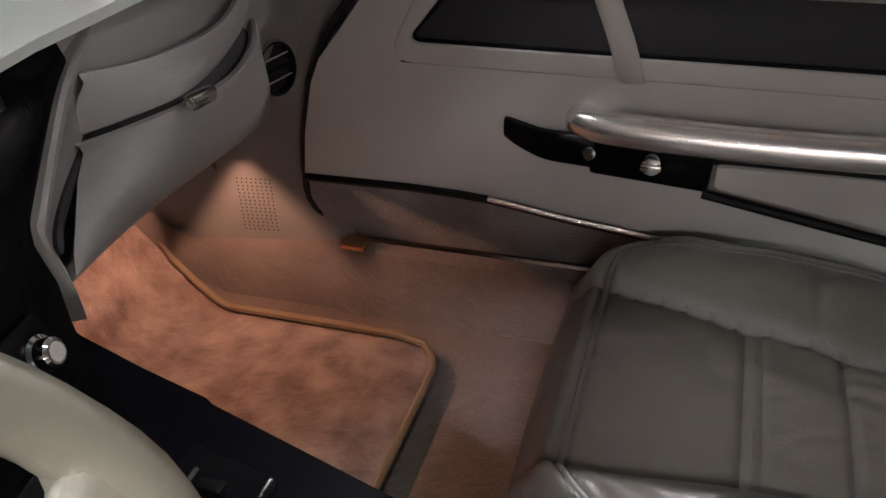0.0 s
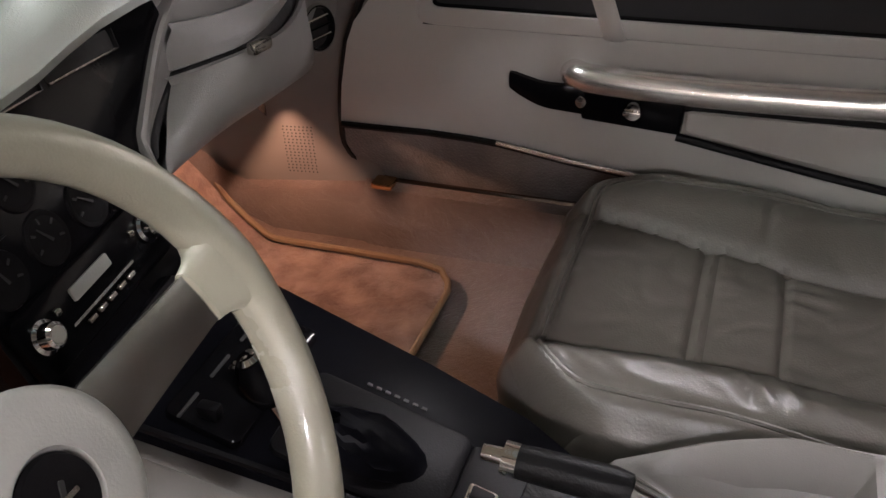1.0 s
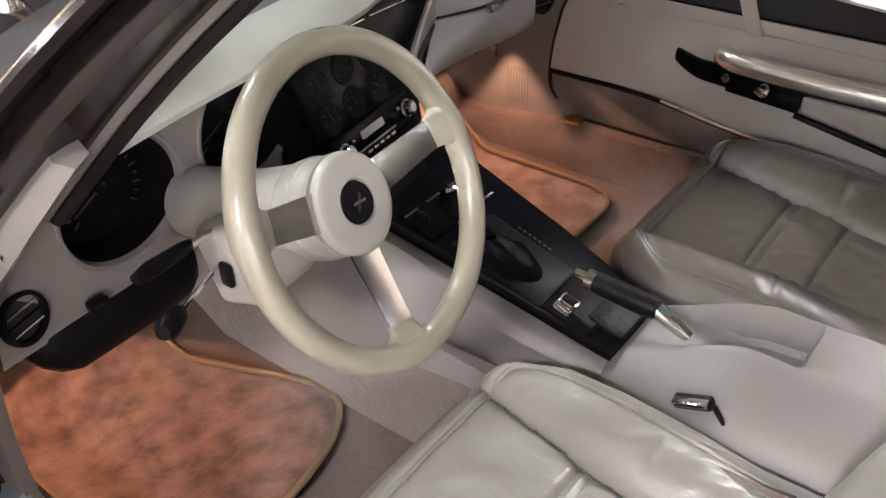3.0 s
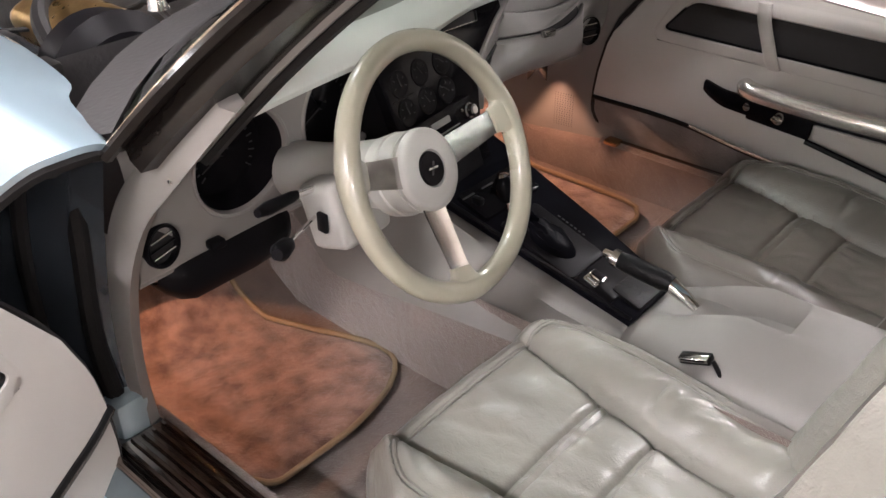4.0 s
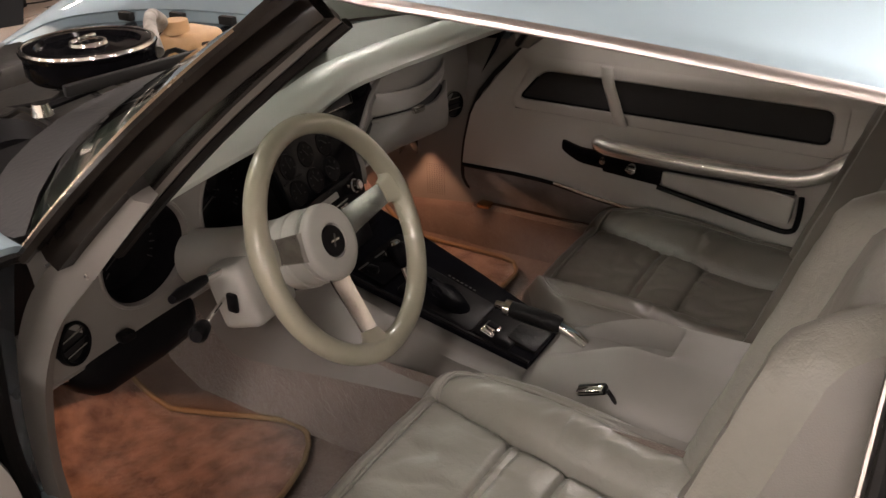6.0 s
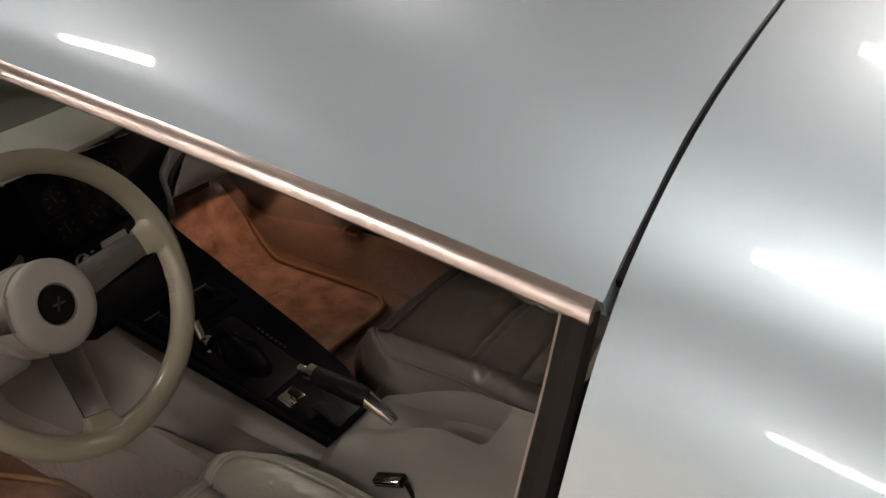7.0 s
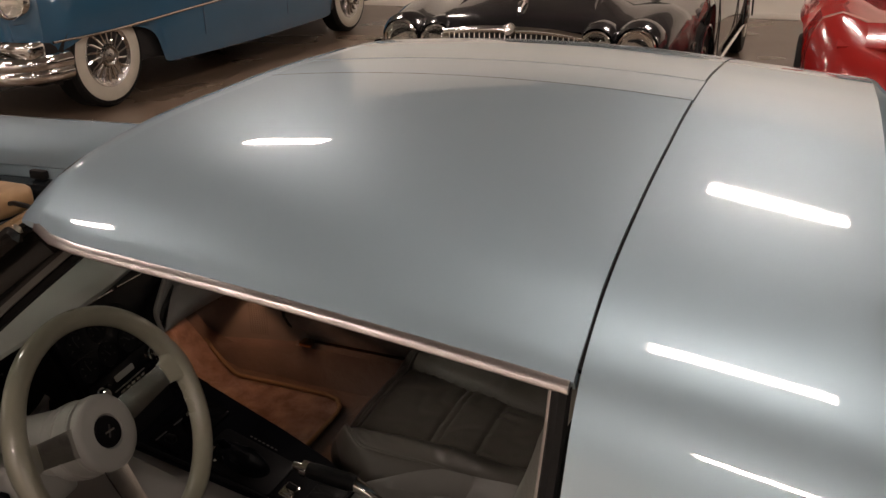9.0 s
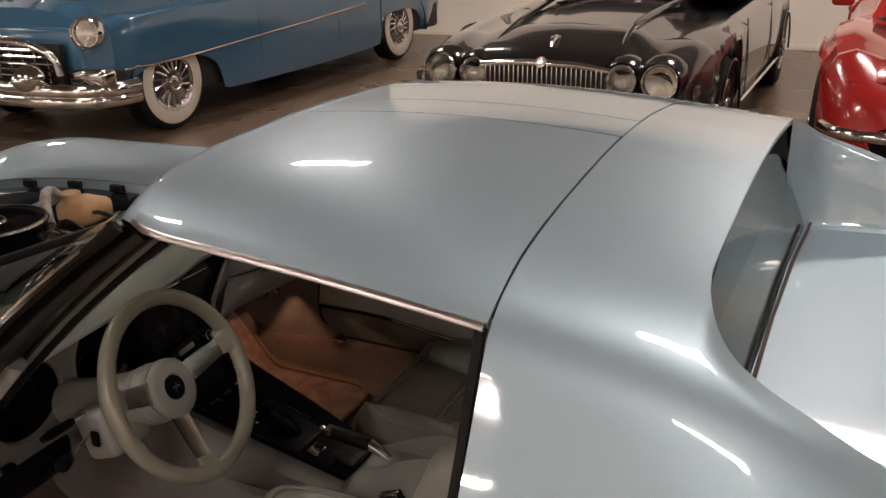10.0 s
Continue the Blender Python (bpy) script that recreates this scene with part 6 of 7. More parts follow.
    put("lock_tab", rbox((0.566, 0.403, 0.545), (0.006, 0.024, 0.007), 0.002), CHROME)
    # lower part below a bright-edged crease
    zs = [0.43, 0.415, 0.40, 0.385, 0.37, 0.358, 0.345] if s > 0 else [0.445, 0.42, 0.39, 0.36, 0.345, 0.335, 0.326, 0.318]
    rows = [[(xin(0, z) + 0.003, yfront(z) + (-0.155 - yfront(z)) * u, z) for u in ys] for z in zs]
    if s > 0:
        low = [[(p[0], p[1], min(p[2], along(CREASE, p[1]) - 0.004 * (k + 1))) for p in r] for k, r in enumerate(rows)]
        rows = [[(xin(0, 0.45) + 0.003, y, along(CREASE, y)) for y in [0.851 - 1.006 * u for u in ys]]] + low
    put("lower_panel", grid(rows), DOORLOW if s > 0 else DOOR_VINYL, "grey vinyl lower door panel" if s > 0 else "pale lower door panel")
    if s > 0:
        crease = [(xin(0, 0.45) - 0.004, y, along(CREASE, y)) for y in [0.848 - 1.0 * u / 28 for u in range(29)]]
        put("crease_trim", tube(crease, 0.0055, 8), GREY_BLACK, "dark trim strip")
        put("crease_bright", tube([(p[0] - 0.005, p[1], p[2] + 0.004) for p in crease[7:]], 0.0035, 6), CHROME_DULL, "bright trim line")
    else:
        crease = [(xin(0, 0.45) - 0.002, 0.862 - 1.01 * u, 0.448 + 0.006 * math.exp(-((u - 0.17) / 0.09) ** 2) + 0.008 * max(0, 1 - u / 0.05) - 0.012 * u) for u in [q / 28 for q in range(29)]]
        rows = [[(x + dx, y, z + dz) for x, y, z in crease] for dx, dz in ((.004, -.010), (-.003, -.008), (-.005, -.002), (-.005, .004), (-.002, .008), (.004, .009))]
        put("crease_trim", grid(rows), GREY_BLACK, "dark trim strip")
        put("crease_bright", tube([(p[0] - 0.005, p[1], p[2] + 0.0005) for p in crease], 0.0022, 6), CHROME_DULL, "bright trim line")
    zz = (0.345, 0.352, 0.36, 0.37, 0.38, 0.39, 0.40, 0.42, 0.44, 0.48, 0.5, 0.53, 0.56, 0.6, 0.63, 0.66, 0.68, 0.705, 0.73, 0.76, 0.80, 0.845) if s > 0 else (0.318, 0.33, 0.345, 0.37, 0.44, 0.5, 0.56, 0.62, 0.68, 0.72, 0.76, 0.79, 0.80, 0.813)
    edge = [(xin(0, z) + 0.006, yfront(z) + 0.003, z) for z in zz]
    put("edge_seal", tube(edge, 0.006 if s > 0 else 0.0045, 6), RUBBER, "black edge seal")
    # outer skin and the body of the door
    rows = []
    for z, x in ((0.25, .80), (0.36, .82), (0.48, .843), (0.62, .852), (0.73, .848), (0.80, .828), (0.845, .79), (0.868, .745)):
        rows.append([(x + 0.004 * math.sin(math.pi * k / 8), 0.84 + (-0.16 - 0.84) * k / 8, top(z)) for k in range(9)])
    thick(put("door_skin", grid(rows), PAINT, "silver-blue outer door skin"), 0.006)
    rows = [[(x, 0.83 - 0.985 * k / 8, top(z)) for k in range(9)] for x, z in ((.748, .866), (.741, .873), (.733, .870), (.729, .85))]
    put("belt_moulding", grid(rows), CHROME_DULL, "bright belt moulding")
    rows = [[(x, 0.83 - 0.985 * k / 8, top(z)) for k in range(9)] for x, z in ((.727, .852), (.715, .856), (.70, .854), (.69, .845))]
    put("window_channel", grid(rows), RUBBER, "black window channel")
    if s < 0:
        put("channel_bead", tube([(.706, 0.79 - 0.94 * k / 6, top(.853) + 0.002) for k in range(7)], 0.0035, 6), CHROME_DULL, "bright inner bead")
    rows = []
    for z, xo in ((0.32 if s < 0 else 0.345, .82), (0.37, .825), (0.45, .838), (0.58, .85), (0.70, .85), (0.78, .835), (0.84, .79)):
        z = top(z)
        rows.append([(xin(0, z) + 0.004, yfront(z) + 0.002, z), ((xin(0, z) + xo) / 2, max(yfront(z) + 0.012, 0.80) if s < 0 else yfront(z) + 0.012, z), (xo, 0.842, z)])
    put("door_front_face", grid(rows), JAMB_SHADED, "door edge, its paint darkened for shade")
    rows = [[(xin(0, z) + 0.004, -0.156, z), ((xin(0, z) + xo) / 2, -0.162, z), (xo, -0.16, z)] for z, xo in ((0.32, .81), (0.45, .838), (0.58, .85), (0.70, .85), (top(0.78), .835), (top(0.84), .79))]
    put("door_rear_face", grid(rows), JAMB_SHADED)
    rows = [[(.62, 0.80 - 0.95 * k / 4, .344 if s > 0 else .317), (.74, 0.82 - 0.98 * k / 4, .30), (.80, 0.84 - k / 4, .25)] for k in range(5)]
    put("door_bottom", grid(rows), JAMB_SHADED)
    return d


# ---- loose mats ----
def floor_mat(s):
    m = thing("floor_mat", "rust-brown pile floor mat with tan bound edge lying in the footwell", "floor mat", "floor mats")
    if s > 0:
        outer = [(.655, (.515,)), (.663, (.538,)), (.68, (.557,)), (.72, (.563,)), (.85, (.563,)), (.98, (.562,)), (1.05, (.580,)), (1.17, (.60,))]
        inner = [(.655, (.265,)), (.663, (.240,)), (.68, (.226,)), (.72, (.221,)), (.9, (.220,)), (1.02, (.228,)), (1.17, (.25,))]
    else:
        outer = [(.655, (.53,)), (.663, (.555,)), (.68, (.574,)), (.72, (.583,)), (.9, (.592,)), (1.17, (.585,))]
        inner = [(.655, (.39,)), (.66, (.35,)), (.67, (.305,)), (.68, (.272,)), (.70, (.235,)), (.72, (.213,)), (.74, (.203,)), (.77, (.199,)), (.80, (.206,)), (.85, (.224,)), (.91, (.250,)), (1.0, (.283,)), (1.17, (.30,))]
    toe = [(.6, (.232,)), (1.0, (.234,)), (1.04, (.248,)), (1.08, (.276,)), (1.17, (.408,))]

    def lay(x, y):
        return lerp_key(toe, y)[0] + 0.022 * max(0.0, (x - 0.545) / 0.04)
    ys = [.655, .659, .663, .671, .68, .70] + [.72 + .45 * k / 24 for k in range(25)]
    rows = []
    for y in ys:
        xo, xi = lerp_key(outer, y)[0], lerp_key(inner, y)[0]
        row = []
        for i in range(25):
            x = xi + (xo - xi) * i / 24
            rim = min(x - xi, xo - x, y - .655, 1.17 - y) / 0.4
            row.append((s * x, y, lay(x, y) + 0.010 * min(1, rim * 22) + 0.0035 * noise.noise(Vector((x * 34, y * 34, s))) * min(1, rim * 8)))
        rows.append(row)
    edge = rows[0] + [r[-1] for r in rows[1:]] + list(reversed(rows[-1][:-1])) + [r[0] for r in reversed(rows[1:-1])]
    part("mat_surface", grid(rows), MAT_PILE if s < 0 else MAT_PALE, m)
    part("binding", tube([(p[0], p[1], lay(abs(p[0]), p[1]) + 0.008) for p in edge], 0.0055, 8, closed=True), BINDING, m, "tan bound edge")


rear_body()
roof()
windscreen()
fenders()
road_wheels()
engine_bay()
hood()
hinge_side()
cabin_shell()
console()
dashboard()
centre_stack()
steering()
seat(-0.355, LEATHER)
seat(0.342, LEATHER_SHADED, 0.245)
seat_belt()
door(1, 0)
door(-1, -56)
floor_mat(1)
floor_mat(-1)


# ---- small floor box with its cord ----
def floor_box():
    f = thing("power_box", "small black power box with a cord standing on the floor", "power box", at=(2.62, 5.52, 0), turn=20)
    part("box_body", rbox((0, 0, 0.085), (0.075, 0.06, 0.17), 0.012, 3), BLACK, f)
    part("box_face", rbox((0, -0.031, 0.09), (0.055, 0.004, 0.12), 0.002), GREY_BLACK, f)
    part("cord", tube(catmull([(0.0, 0, 0.02), (-0.25, 0.15, 0.008), (-0.6, 0.1, 0.008), (-1.1, 0.5, 0.008), (-1.7, 0.6, 0.008)], 6), 0.006, 6), RUBBER, f)
    part("cord", tube(catmull([(0.0, 0, 0.02), (0.25, -0.1, 0.008), (0.6, 0.05, 0.008), (1.0, 0.4, 0.008)], 6), 0.006, 6), RUBBER, f)


floor_box()


# ---- courtesy lamps under the dash ----
def courtesy_lamp(s):
    lamp = holder("courtesy_lamp", car, "small courtesy lamp under the dash")
    p = Vector((0.498, 0.953, 0.555)) if s > 0 else Vector((-0.47, 0.945, 0.525))
    part("lamp_cup", lathe([(0.017, 0.0), (0.02, -0.006), (0.02, 0.02), (0.0, 0.022)], 16, Matrix.Translation(p)), BLACK, lamp)
    part("bulb", lathe([(0.0, 0.002), (0.005, 0.004), (0.007, 0.010), (0.006, 0.018)], 12, Matrix.Translation(p)), BULB, lamp)
    li = bpy.data.lights.new("courtesy_bulb", "SPOT")
    li.energy, li.color, li.shadow_soft_size = (0.98 if s > 0 else 0.74), (1.0, 0.49, 0.29), (0.003 if s > 0 else 0.005)
    li.spot_size, li.spot_blend = radians(118 if s > 0 else 90), 0.10
    o = new("courtesy_bulb", li)
    o.parent = car
    eye = p + Vector((0, 0, -0.012))
    o.matrix_basis = look(eye, p + Vector((0.0, -0.04 if s > 0 else -0.03, -0.3)))
    if s > 0:
        # unseen plate added beside the bulb; its notch throws the pointed patch on the kick panel
        k = 0.13
        tip, fore, aft = ((eye + (Vector(q) - eye) * k) for q in ((.625, .95, .458), (.625, 1.071, .293), (.625, .856, .368)))
        fore, aft = tip + (fore - tip) * 1.7, tip + (aft - tip) * 2.2
        out = [fore, tip, aft, Vector((tip.x, aft.y, .572)), Vector((tip.x, fore.y, .572))]
        b = bmesh.new()
        b.faces.new([b.verts.new((q.x, q.y, q.z)) for q in out])
        thick(part("beam_plate", b, BEAM_PLATE_BLACK, lamp, "dark notched plate added to shape the light"), 0.002)


courtesy_lamp(1)
courtesy_lamp(-1)


# ---- other cars ----
def wheel(parent, x, y, r, w, side, whitewall, hub_r=0.19, label=""):
    wl = holder("wheel", parent, label)
    M = facing((x, y, r), (0, side, 0))
    t = w / 2
    part("tyre", lathe([(hub_r + 0.01, -t), (r * 0.86, -t), (r, -t * 0.7), (r, t * 0.7), (r * 0.93, t * 0.97), (r * 0.86, t), (hub_r, t * 0.95)], 40, M), RUBBER, wl, "black tyre")
    if whitewall:
        part("whitewall", lathe([(r * 0.87, t * 0.99), (r * 0.85, t + 0.004), (hub_r + 0.02, t + 0.004), (hub_r + 0.005, t * 0.97)], 40, M), WHITEWALL, wl, "broad whitewall band")
    part("rim", lathe([(hub_r + 0.008, t * 0.95), (hub_r + 0.002, t + 0.004), (hub_r - 0.012, t - 0.002), (hub_r - 0.03, t - 0.016), (hub_r - 0.055, t - 0.020), (0.085, t - 0.004), (0.075, t + 0.018), (0.062, t + 0.020), (0.050, t + 0.012), (0.03, t + 0.024), (0, t + 0.030)], 36, M), HUB_SATIN, wl, "dished chrome hub cap")
    for k in range(18):
        a = 2 * math.pi * k / 18
        part("rim_fin", tube([M @ Vector((0.084 * math.cos(a), 0.084 * math.sin(a), t - 0.002)), M @ Vector(((hub_r - 0.05) * math.cos(a + 0.1), (hub_r - 0.05) * math.sin(a + 0.1), t - 0.013)), M @ Vector(((hub_r - 0.022) * math.cos(a + 0.16), (hub_r - 0.022) * math.sin(a + 0.16), t - 0.009))], [0.007, 0.010, 0.006], 6), CHROME, wl)


def loft_body(secs, n=5):
    """secs: list of (x, [(y, z), ...]) across the car; mirrored about y = 0."""
    m = len(secs[0][1])
    cols = [catmull([(x, s[i][0], s[i][1]) for x, s in secs], n) for i in range(m)]
    rows = []
    for j in range(len(cols[0])):
        half = [cols[i][j] for i in range(m)]
        rows.append(half + [Vector((p.x, -p.y, p.z)) for p in reversed(half[:-1])])
    return grid(rows)


def with_arches(secs, wheels, half, top):
    """Adds stations round the wheels whose lower edge rises over the tyre."""
    out = [q for q in secs if all(abs(q[0] - x) > half + 0.04 for x in wheels)]
    for x in wheels:
        for k in (-1.08, -1.0, -0.92, -0.75, -0.45, 0.0, 0.45, 0.75, 0.92, 1.0, 1.08):
            v = lerp_key([(q[0], q[1:]) for q in secs], x + k * half)
            zb = v[1] if abs(k) > 1.0 else max(v[1], 0.30 + (top - 0.30) * math.sqrt(1 - min(1, k * k) ** 1.6))
            out.append((x + k * half, v[0], zb, v[2], v[3]))
    return sorted(out)


def blue_sedan():
    c = thing("vintage_sedan", "teal-blue fifties sedan with chrome bumpers and whitewall tyres", "car", "parked show cars", (2.95, 5.24, 0))
    # x runs to the tail; sections from the sill up over to the middle
    secs = []
    for x, w, zb, zs, zt in with_arches(((0.20, .72, .55, .74, .82), (0.30, .90, .50, .84, .93), (0.5, .985, .42, .88, .99), (1.0, 1.0, .26, .90, 1.02), (1.6, 1.0, .22, .90, 1.03), (2.4, 1.0, .21, .90, 1.03), (3.4, 1.0, .22, .90, 1.02), (4.4, .99, .26, .92, 1.02), (5.1, .95, .32, .94, 1.0), (5.5, .88, .42, .92, .96)), (0.86, 4.42), 0.50, 0.545):
        secs.append((x, [(w - .02, zb), (w, zb + .12), (w, (zb + zs) / 2), (w - .005, zs - .06), (w - .03, zs), (w - .10, zs + .035), (w - .22, zs + 0.03), (w - .32, zs + 0.02), (w * .5, zt - .02), (w * .25, zt), (0, zt + .005)]))
    ob = part("body", loft_body(secs, 3), BLUE_P, c, "teal-blue painted body")
    thick(ob, 0.01)
    part("nose_panel", rbox((0.26, 0, 0.66), (0.14, 1.5, 0.34), 0.05, 3), BLUE_P, c)
    part("underbody", rbox((2.8, 0, 0.40), (5.2, 1.85, 0.28), 0.04), DARK_INSIDE, c)
    # cabin: glass house and roof
    cab = []
    for x, w, z in ((1.85, .80, 1.02), (2.35, .74, 1.40), (2.6, .72, 1.50), (3.3, .72, 1.53), (3.9, .70, 1.47), (4.4, .76, 1.03)):
        cab.append((x, [(.86, 1.0), (w + .02, max(1.01, z - .12)), (w - .05, max(1.012, z - .03)), (w * .6, z), (0, z + .01)]))
    part("roof", loft_body(cab, 4), BLUE_P, c, "teal-blue roof and pillars")
    for s in (-1, 1):
        part("side_window", rbox((2.95, s * 0.80, 1.22), (1.3, 0.03, 0.3), 0.02, rot=Matrix.Rotation(radians(s * 16), 4, "X")), BLACK_GLOSS, c, "dark side window")
        part("side_trim", tube(catmull([(0.35, s * 0.95, .535), (0.85, s * 1.004, .545), (1.6, s * 1.008, .58), (2.65, s * 1.008, .63), (3.6, s * 1.008, .685)], 5), 0.010, 8), BRUSHED, c, "long chrome side spear")
        for x in (1.87, 3.1):
            part("door_gap", tube([(x, s * 1.002, .36), (x, s * 1.003, .62), (x, s * 0.99, .87)], 0.0015, 6), BLACK, c)
        part("door_handle", rbox((2.95, s * 1.02, 0.80), (0.16, 0.03, 0.03), 0.01), CHROME, c)
        h = part("headlight", lathe([(0.115, -0.06), (0.118, 0.0), (0.105, 0.03), (0.095, 0.02)], 32, facing((0.20, s * 0.80, 0.80), (-1, s * 0.35, 0.1))), CHROME, c, "round chrome-rimmed headlight")
        part("headlight_lens", lathe([(0.096, 0.018), (0.06, 0.035), (0, 0.042)], 28, facing((0.20, s * 0.80, 0.80), (-1, s * 0.35, 0.1))), LENS, h)
        part("reflector", lathe([(0.094, 0.012), (0.05, -0.02), (0, -0.035)], 28, facing((0.20, s * 0.80, 0.80), (-1, s * 0.35, 0.1))), REFLECTOR, h)
        part("bumper_bullet", lathe([(0.11, 0.0), (0.10, 0.06), (0.07, 0.13), (0.03, 0.17), (0, 0.18)], 28, facing((0.02, s * 0.42, 0.50), (-1, 0, 0))), CHROME, c, "chrome bumper bullet")
        part("marker_lamp", rbox((0.20, s * 0.80, 0.50), (0.16, 0.34, 0.13), 0.04, 3), CHROME, c)
        for x in (0.84, 4.42):
            wheel(c, x, s * 0.835, 0.365, 0.20, s, True, 0.215, "whitewall wheel with chrome cap")
            rows = []
            for k in range(13):
                a = math.pi * k / 12
                rows.append([(x + 0.05 + 0.54 * math.cos(a), s * 0.66, 0.26 + 0.52 * math.sin(a)), (x + 0.05 + 0.54 * math.cos(a), s * 0.97, 0.26 + 0.52 * math.sin(a))])
            part("wheel_well", grid(rows), DARK_INSIDE, c)
        part("tail_fin", rbox((5.25, s * 0.90, 1.02), (0.6, 0.10, 0.16), 0.05, 3), BLUE_P, c)
    # grille and bumper
    part("grille_frame", tube(catmull([(0.08, -0.62, .52), (0.06, -0.58, .66), (0.04, -0.3, .74), (0.03, 0, .755), (0.04, 0.3, .74), (0.06, 0.58, .66), (0.08, 0.62, .52)], 5), 0.028, 10), CHROME, c, "chrome grille surround")
    for k in range(5):
        part("grille_bar", tube([(0.08, -0.56, .50 + .045 * k), (0.05, 0, .50 + .045 * k), (0.08, 0.56, .50 + .045 * k)], 0.010, 8), CHROME, c)
    for k in range(9):
        part("grille_upright", tube([(0.09, -0.5 + .125 * k, .46), (0.09, -0.5 + .125 * k, .72)], 0.006, 6), CHROME_DULL, c)
    part("grille_back", rbox((0.14, 0, 0.58), (0.04, 1.2, 0.3), 0.01), DARK_INSIDE, c)
    for z, r in ((0.42, 0.055), (0.345, 0.05)):
        part("bumper_bar", tube(catmull([(0.42, -0.99, z), (0.16, -0.93, z), (0.03, -0.7, z), (-0.02, -0.3, z), (-0.02, 0.3, z), (0.03, 0.7, z), (0.16, 0.93, z), (0.42, 0.99, z)], 5), r, 12), CHROME, c, "heavy chrome bumper bar")
    part("hood_ornament", tube(catmull([(0.25, 0, 1.0), (0.4, 0, 1.035), (0.65, 0, 1.05)], 4), [0.008, 0.02, 0.02, 0.02, 0.02, 0.02, 0.018, 0.012, 0.006], 8), CHROME, c)
    return c


def black_saloon():
    c = thing("black_saloon", "glossy black saloon with four round headlights and upright-slat grille", "car", "parked show cars", (3.42, 1.18, 0))
    secs = []
    for x, w, zb, zs, zt in with_arches(((0.02, .76, .42, .66, .74), (0.10, .82, .36, .72, .80), (0.4, .86, .30, .78, .88), (0.9, .885, .28, .82, .925), (1.5, .885, .26, .84, .96), (2.2, .885, .26, .85, .97), (3.2, .885, .26, .86, .96), (4.0, .87, .28, .86, .94), (4.6, .82, .32, .82, .88), (4.9, .76, .36, .76, .80)), (0.95, 3.82), 0.40, 0.66):
        secs.append((x, [(w - .05, zb), (w - .005, zb + .14), (w, (zb + zs) / 2 + .02), (w - .012, zs - .06), (w - .05, zs - .005), (w - .12, zs + .03), (w - .22, zs + .035), (w - .33, zs + .02), (w * .48, (zs + zt) / 2 + .025), (w * .22, zt - .008), (0, zt)]))
    thick(part("body", loft_body(secs, 3), BLACK_P, c, "black painted body"), 0.01)
    part("underbody", rbox((2.4, 0, 0.36), (4.5, 1.6, 0.22), 0.04), DARK_INSIDE, c)
    for s in (-1, 1):
        # raised hood creases over the headlights
        part("hood_crease", tube(catmull([(0.06, s * 0.40, .745), (0.5, s * 0.37, .875), (1.0, s * 0.40, .925), (1.5, s * 0.46, .95)], 5), 0.02, 8), BLACK_P, c)
    cab = []
    for x, w, z in ((1.55, .76, .955), (2.1, .66, 1.27), (2.35, .64, 1.33), (3.0, .64, 1.345), (3.6, .62, 1.28), (4.15, .72, .945)):
        cab.append((x, [(.78, .94), (w + .03, max(.945, z - .1)), (w - .03, max(.95, z - .02)), (w * .6, z), (0, z + .008)]))
    part("roof", loft_body(cab, 4), BLACK_P, c)
    rows = [[(1.58 + 0.5 * v, u * (0.70 - 0.10 * v), 0.975 + 0.285 * v + 0.012) for u in (-1, -.5, 0, .5, 1)] for v in (0.02, 0.5, 0.97)]
    part("windscreen", grid(rows), BLACK_GLOSS, c, "dark windscreen")
    part("screen_frame", tube([(1.57, -.72, .972), (1.56, 0, .985), (1.57, .72, .972)], 0.012, 8), CHROME, c)
    for k in (-0.3, 0.25):
        part("wiper", tube([(1.52, k, .99), (1.62, k + 0.3, 1.02)], 0.008, 6), CHROME_DULL, c)
    # grille
    part("grille_back", rbox((-0.005, 0, 0.645), (0.05, 0.72, 0.14), 0.01), DARK_INSIDE, c)
    for k in range(25):
        part("grille_slat", rbox((-0.035, -0.345 + 0.02875 * k, 0.645), (0.02, 0.009, 0.135), 0.003), CHROME, c)
    part("grille_top", tube(catmull([(-0.02, -0.38, .70), (-0.035, -0.2, .725), (-0.04, 0, .73), (-0.035, 0.2, .725), (-0.02, 0.38, .70)], 4), 0.020, 10), CHROME, c, "chrome grille crown")
    part("grille_bottom", tube([(-0.02, -0.38, .57), (-0.03, 0, .565), (-0.02, 0.38, .57)], 0.012, 8), CHROME, c)
    part("grille_badge", lathe([(0.035, 0.0), (0.03, 0.015), (0, 0.018)], 20, facing((-0.058, 0, 0.735), (-1, 0, 0.3))), CHROME_DULL, c, "small round badge")
    part("hood_mascot", tube(catmull([(0.10, 0, .80), (0.13, 0, .835), (0.2, 0, .842), (0.27, 0, .835)], 4), [0.012, 0.012, 0.014, 0.016, 0.018, 0.018, 0.018, 0.018, 0.018, 0.014, 0.012, 0.008, 0.005], 8), CHROME, c, "plain chrome hood ornament")
    for s in (-1, 1):
        for y, r in ((0.655, 0.092), (0.445, 0.078)):
            M = facing((0.02, s * y, 0.65), (-1, 0, 0.02))
            h = part("headlight", lathe([(r + 0.02, -0.10), (r + 0.018, 0.0), (r + 0.006, 0.03), (r - 0.004, 0.02)], 30, M), CHROME, c, "round headlight in a chrome rim")
            part("headlight_lens", lathe([(r - 0.003, 0.018), (r * 0.6, 0.034), (0, 0.04)], 26, M), LENS, h)
            part("reflector", lathe([(r - 0.004, 0.012), (r * 0.5, -0.02), (0, -0.03)], 26, M), REFLECTOR, h)
            part("headlight_hood", lathe([(r + 0.05, -0.12), (r + 0.045, -0.03), (r + 0.02, 0.012)], 30, M), BLACK_P, c)
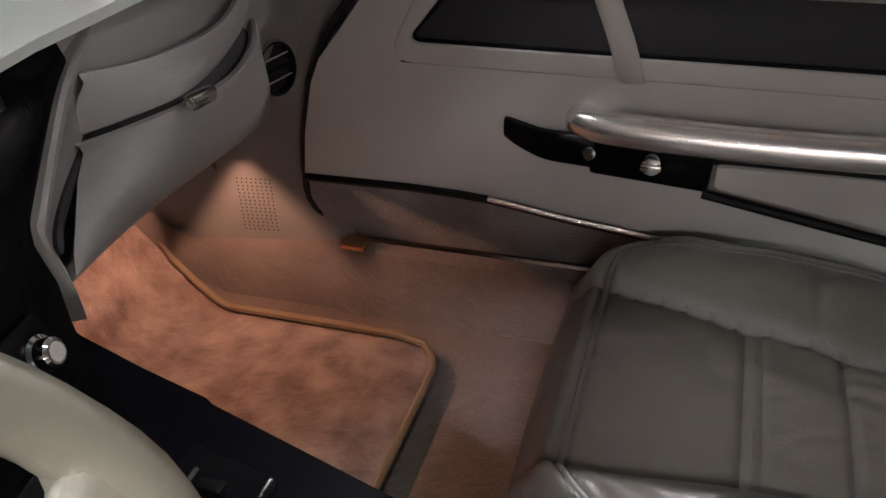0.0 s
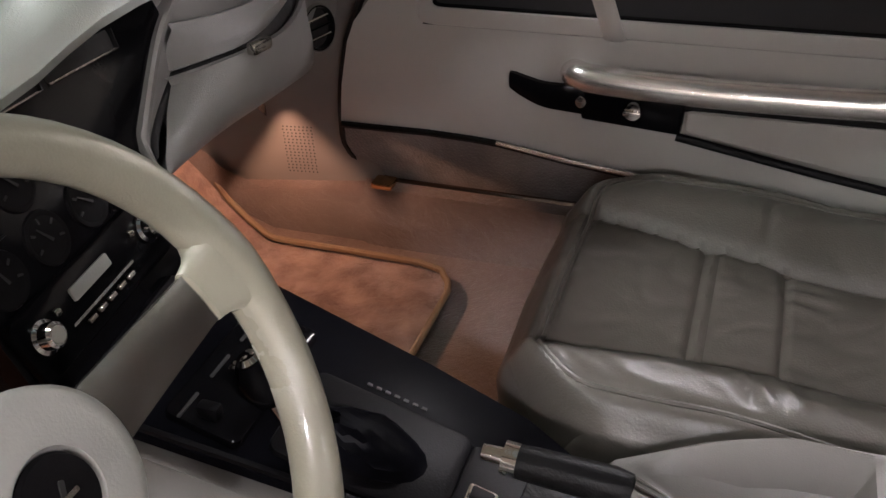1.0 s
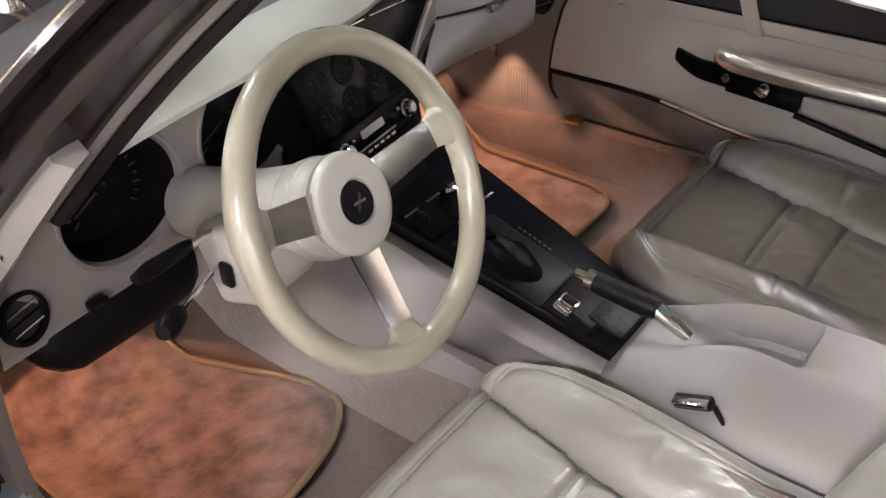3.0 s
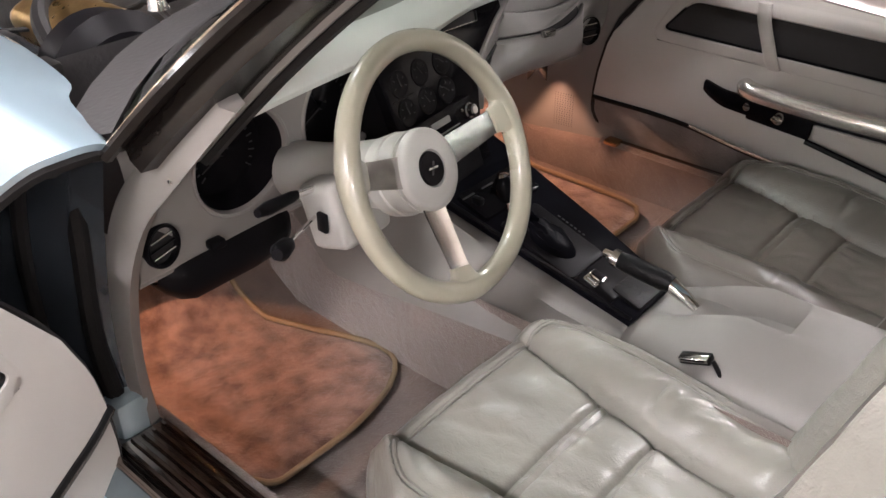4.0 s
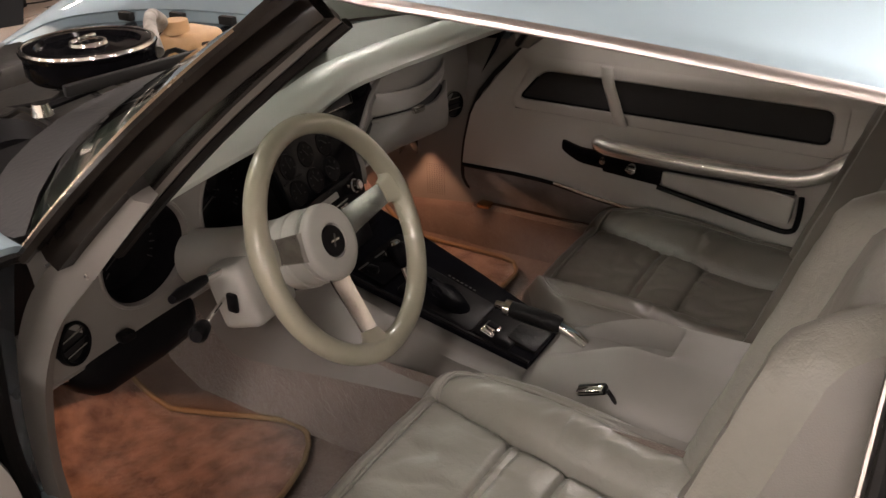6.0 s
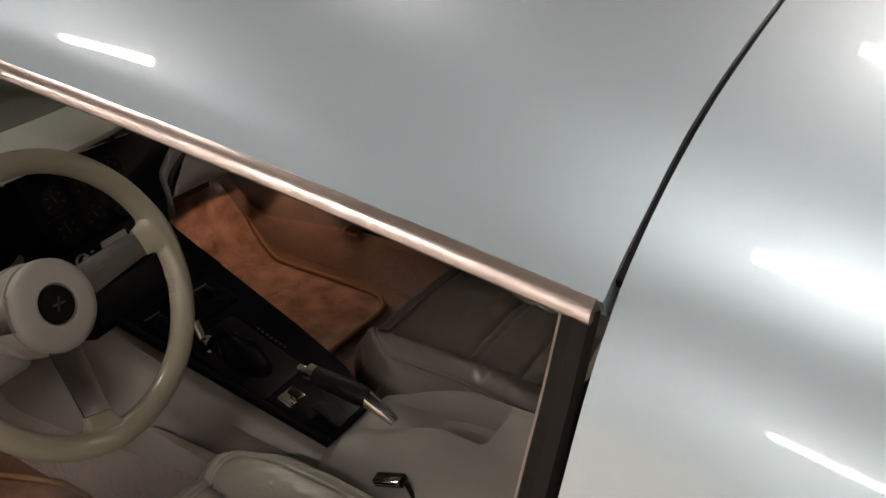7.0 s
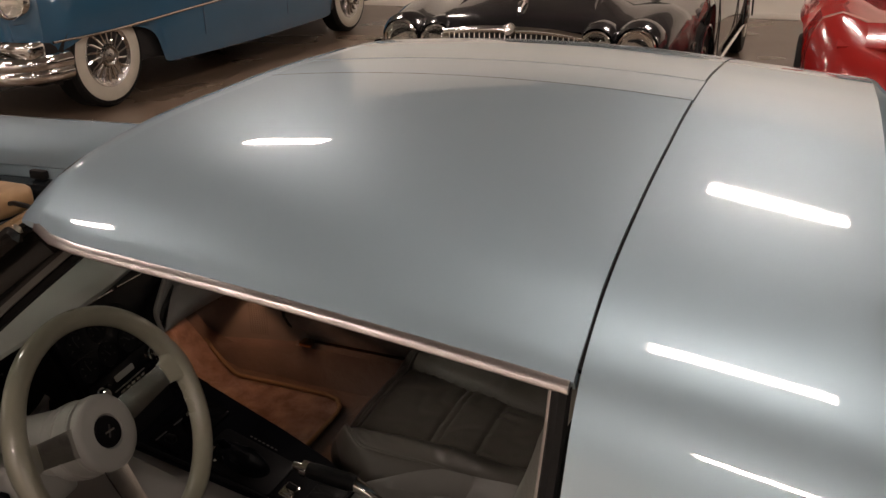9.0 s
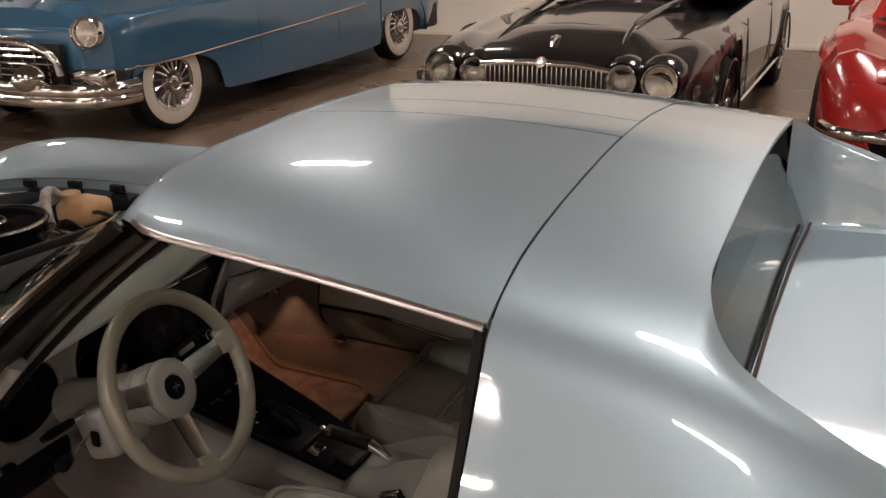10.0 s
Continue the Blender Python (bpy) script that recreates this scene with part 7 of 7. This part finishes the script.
        part("corner_lamp", rbox((0.10, s * 0.835, 0.60), (0.12, 0.03, 0.06), 0.012), LENS, c, "small corner lamp")
        part("side_marker", rbox((0.52, s * 0.872, 0.60), (0.10, 0.012, 0.03), 0.004), CHROME, c)
        for x in (0.95, 3.82):
            wheel(c, x, s * 0.77, 0.33, 0.2, s, False, 0.19, "wire-look chrome wheel")
            part("arch_lip", tube([(x + 0.395 * math.cos(math.pi * k / 16), s * 0.888, 0.27 + 0.375 * math.sin(math.pi * k / 16)) for k in range(17)], 0.008, 6), BLACK_P, c)
        part("sill_strip", tube([(1.4, s * 0.886, .30), (3.4, s * 0.886, .30)], 0.012, 8), CHROME, c)
        for x in (1.55, 2.75):
            part("door_gap", tube([(x, s * 0.888, .32), (x, s * 0.889, .6), (x, s * 0.868, .83)], 0.004, 6), DARK_INSIDE, c)
        part("door_mirror", rbox((1.72, s * 0.92, 1.02), (0.08, 0.12, 0.10), 0.025, 3), CHROME, c, "chrome door mirror")
        part("side_window", rbox((2.75, s * 0.735, 1.12), (1.4, 0.02, 0.26), 0.01, rot=Matrix.Rotation(radians(s * 17), 4, "X")), BLACK_GLOSS, c)
    part("bumper", tube(catmull([(0.3, -0.90, .45), (0.05, -0.86, .45), (-0.09, -0.6, .45), (-0.12, 0, .45), (-0.09, 0.6, .45), (0.05, 0.86, .45), (0.3, 0.90, .45)], 5), 0.05, 12), CHROME, c, "chrome front bumper")
    return c


def red_car():
    c = thing("red_sports_car", "bright red sports car with rounded front fenders", "car", "parked show cars", (3.35, -1.12, 0))
    secs = []
    for x, w, zb, zs, zt in with_arches(((0.0, .62, .36, .52, .55), (0.12, .76, .30, .66, .62), (0.35, .86, .26, .80, .70), (0.7, .905, .24, .885, .76), (1.1, .91, .24, .90, .80), (1.6, .87, .24, .86, .84), (2.3, .84, .22, .80, .84), (3.0, .88, .24, .86, .88), (3.6, .90, .26, .88, .88), (4.2, .82, .32, .76, .78), (4.45, .72, .38, .66, .68)), (0.86, 3.35), 0.41, 0.69):
        secs.append((x, [(w - .05, zb), (w - .005, zb + .12), (w, (zb + zs) / 2), (w - .02, zs - .10), (w - .07, zs - .02), (w - .16, zs + .01), (w - .26, zs - .02), (w - .36, (zs + zt) / 2 - 0.01), (w * .45, zt), (w * .2, zt + .02), (0, zt + .03)]))
    thick(part("body", loft_body(secs, 3), RED_P, c, "bright red curved body"), 0.01)
    part("underbody", rbox((2.2, 0, 0.32), (3.9, 1.55, 0.2), 0.04), DARK_INSIDE, c)
    cab = []
    for x, w, z in ((1.75, .66, .86), (2.25, .56, 1.15), (2.6, .54, 1.21), (3.0, .54, 1.19), (3.7, .62, .90)):
        cab.append((x, [(.70, .83), (w + .03, max(.84, z - .08)), (w - .03, max(.85, z - .02)), (w * .6, z), (0, z + .008)]))
    part("roof", loft_body(cab, 4), RED_P, c)
    rows = [[(1.78 + 0.46 * v, u * (0.62 - 0.09 * v), 0.89 + 0.26 * v + 0.012) for u in (-1, -.5, 0, .5, 1)] for v in (0.02, 0.5, 0.97)]
    part("windscreen", grid(rows), BLACK_GLOSS, c, "dark windscreen")
    for s in (-1, 1):
        for x in (0.86, 3.35):
            wheel(c, x, s * 0.80, 0.33, 0.22, s, False, 0.19, "chrome-capped wheel")
        part("headlight_cover", rbox((0.28, s * 0.55, 0.735), (0.22, 0.34, 0.02), 0.006, rot=Matrix.Rotation(radians(-24), 4, "Y")), RED_P, c)
        part("door_mirror", rbox((1.8, s * 0.87, 0.96), (0.12, 0.14, 0.1), 0.03, 3), RED_P, c)
        part("bumper_blade", tube(catmull([(0.22, s * 0.82, .46), (0.05, s * 0.70, .46), (-0.03, s * 0.35, .46)], 4), 0.03, 10), CHROME, c)
    part("grille", rbox((0.0, 0, 0.42), (0.06, 0.9, 0.12), 0.02), DARK_INSIDE, c)
    part("licence_bracket", rbox((-0.03, 0, 0.36), (0.02, 0.32, 0.16), 0.005), CHROME_DULL, c, "plain number plate holder")
    return c


blue_sedan()
black_saloon()
red_car()
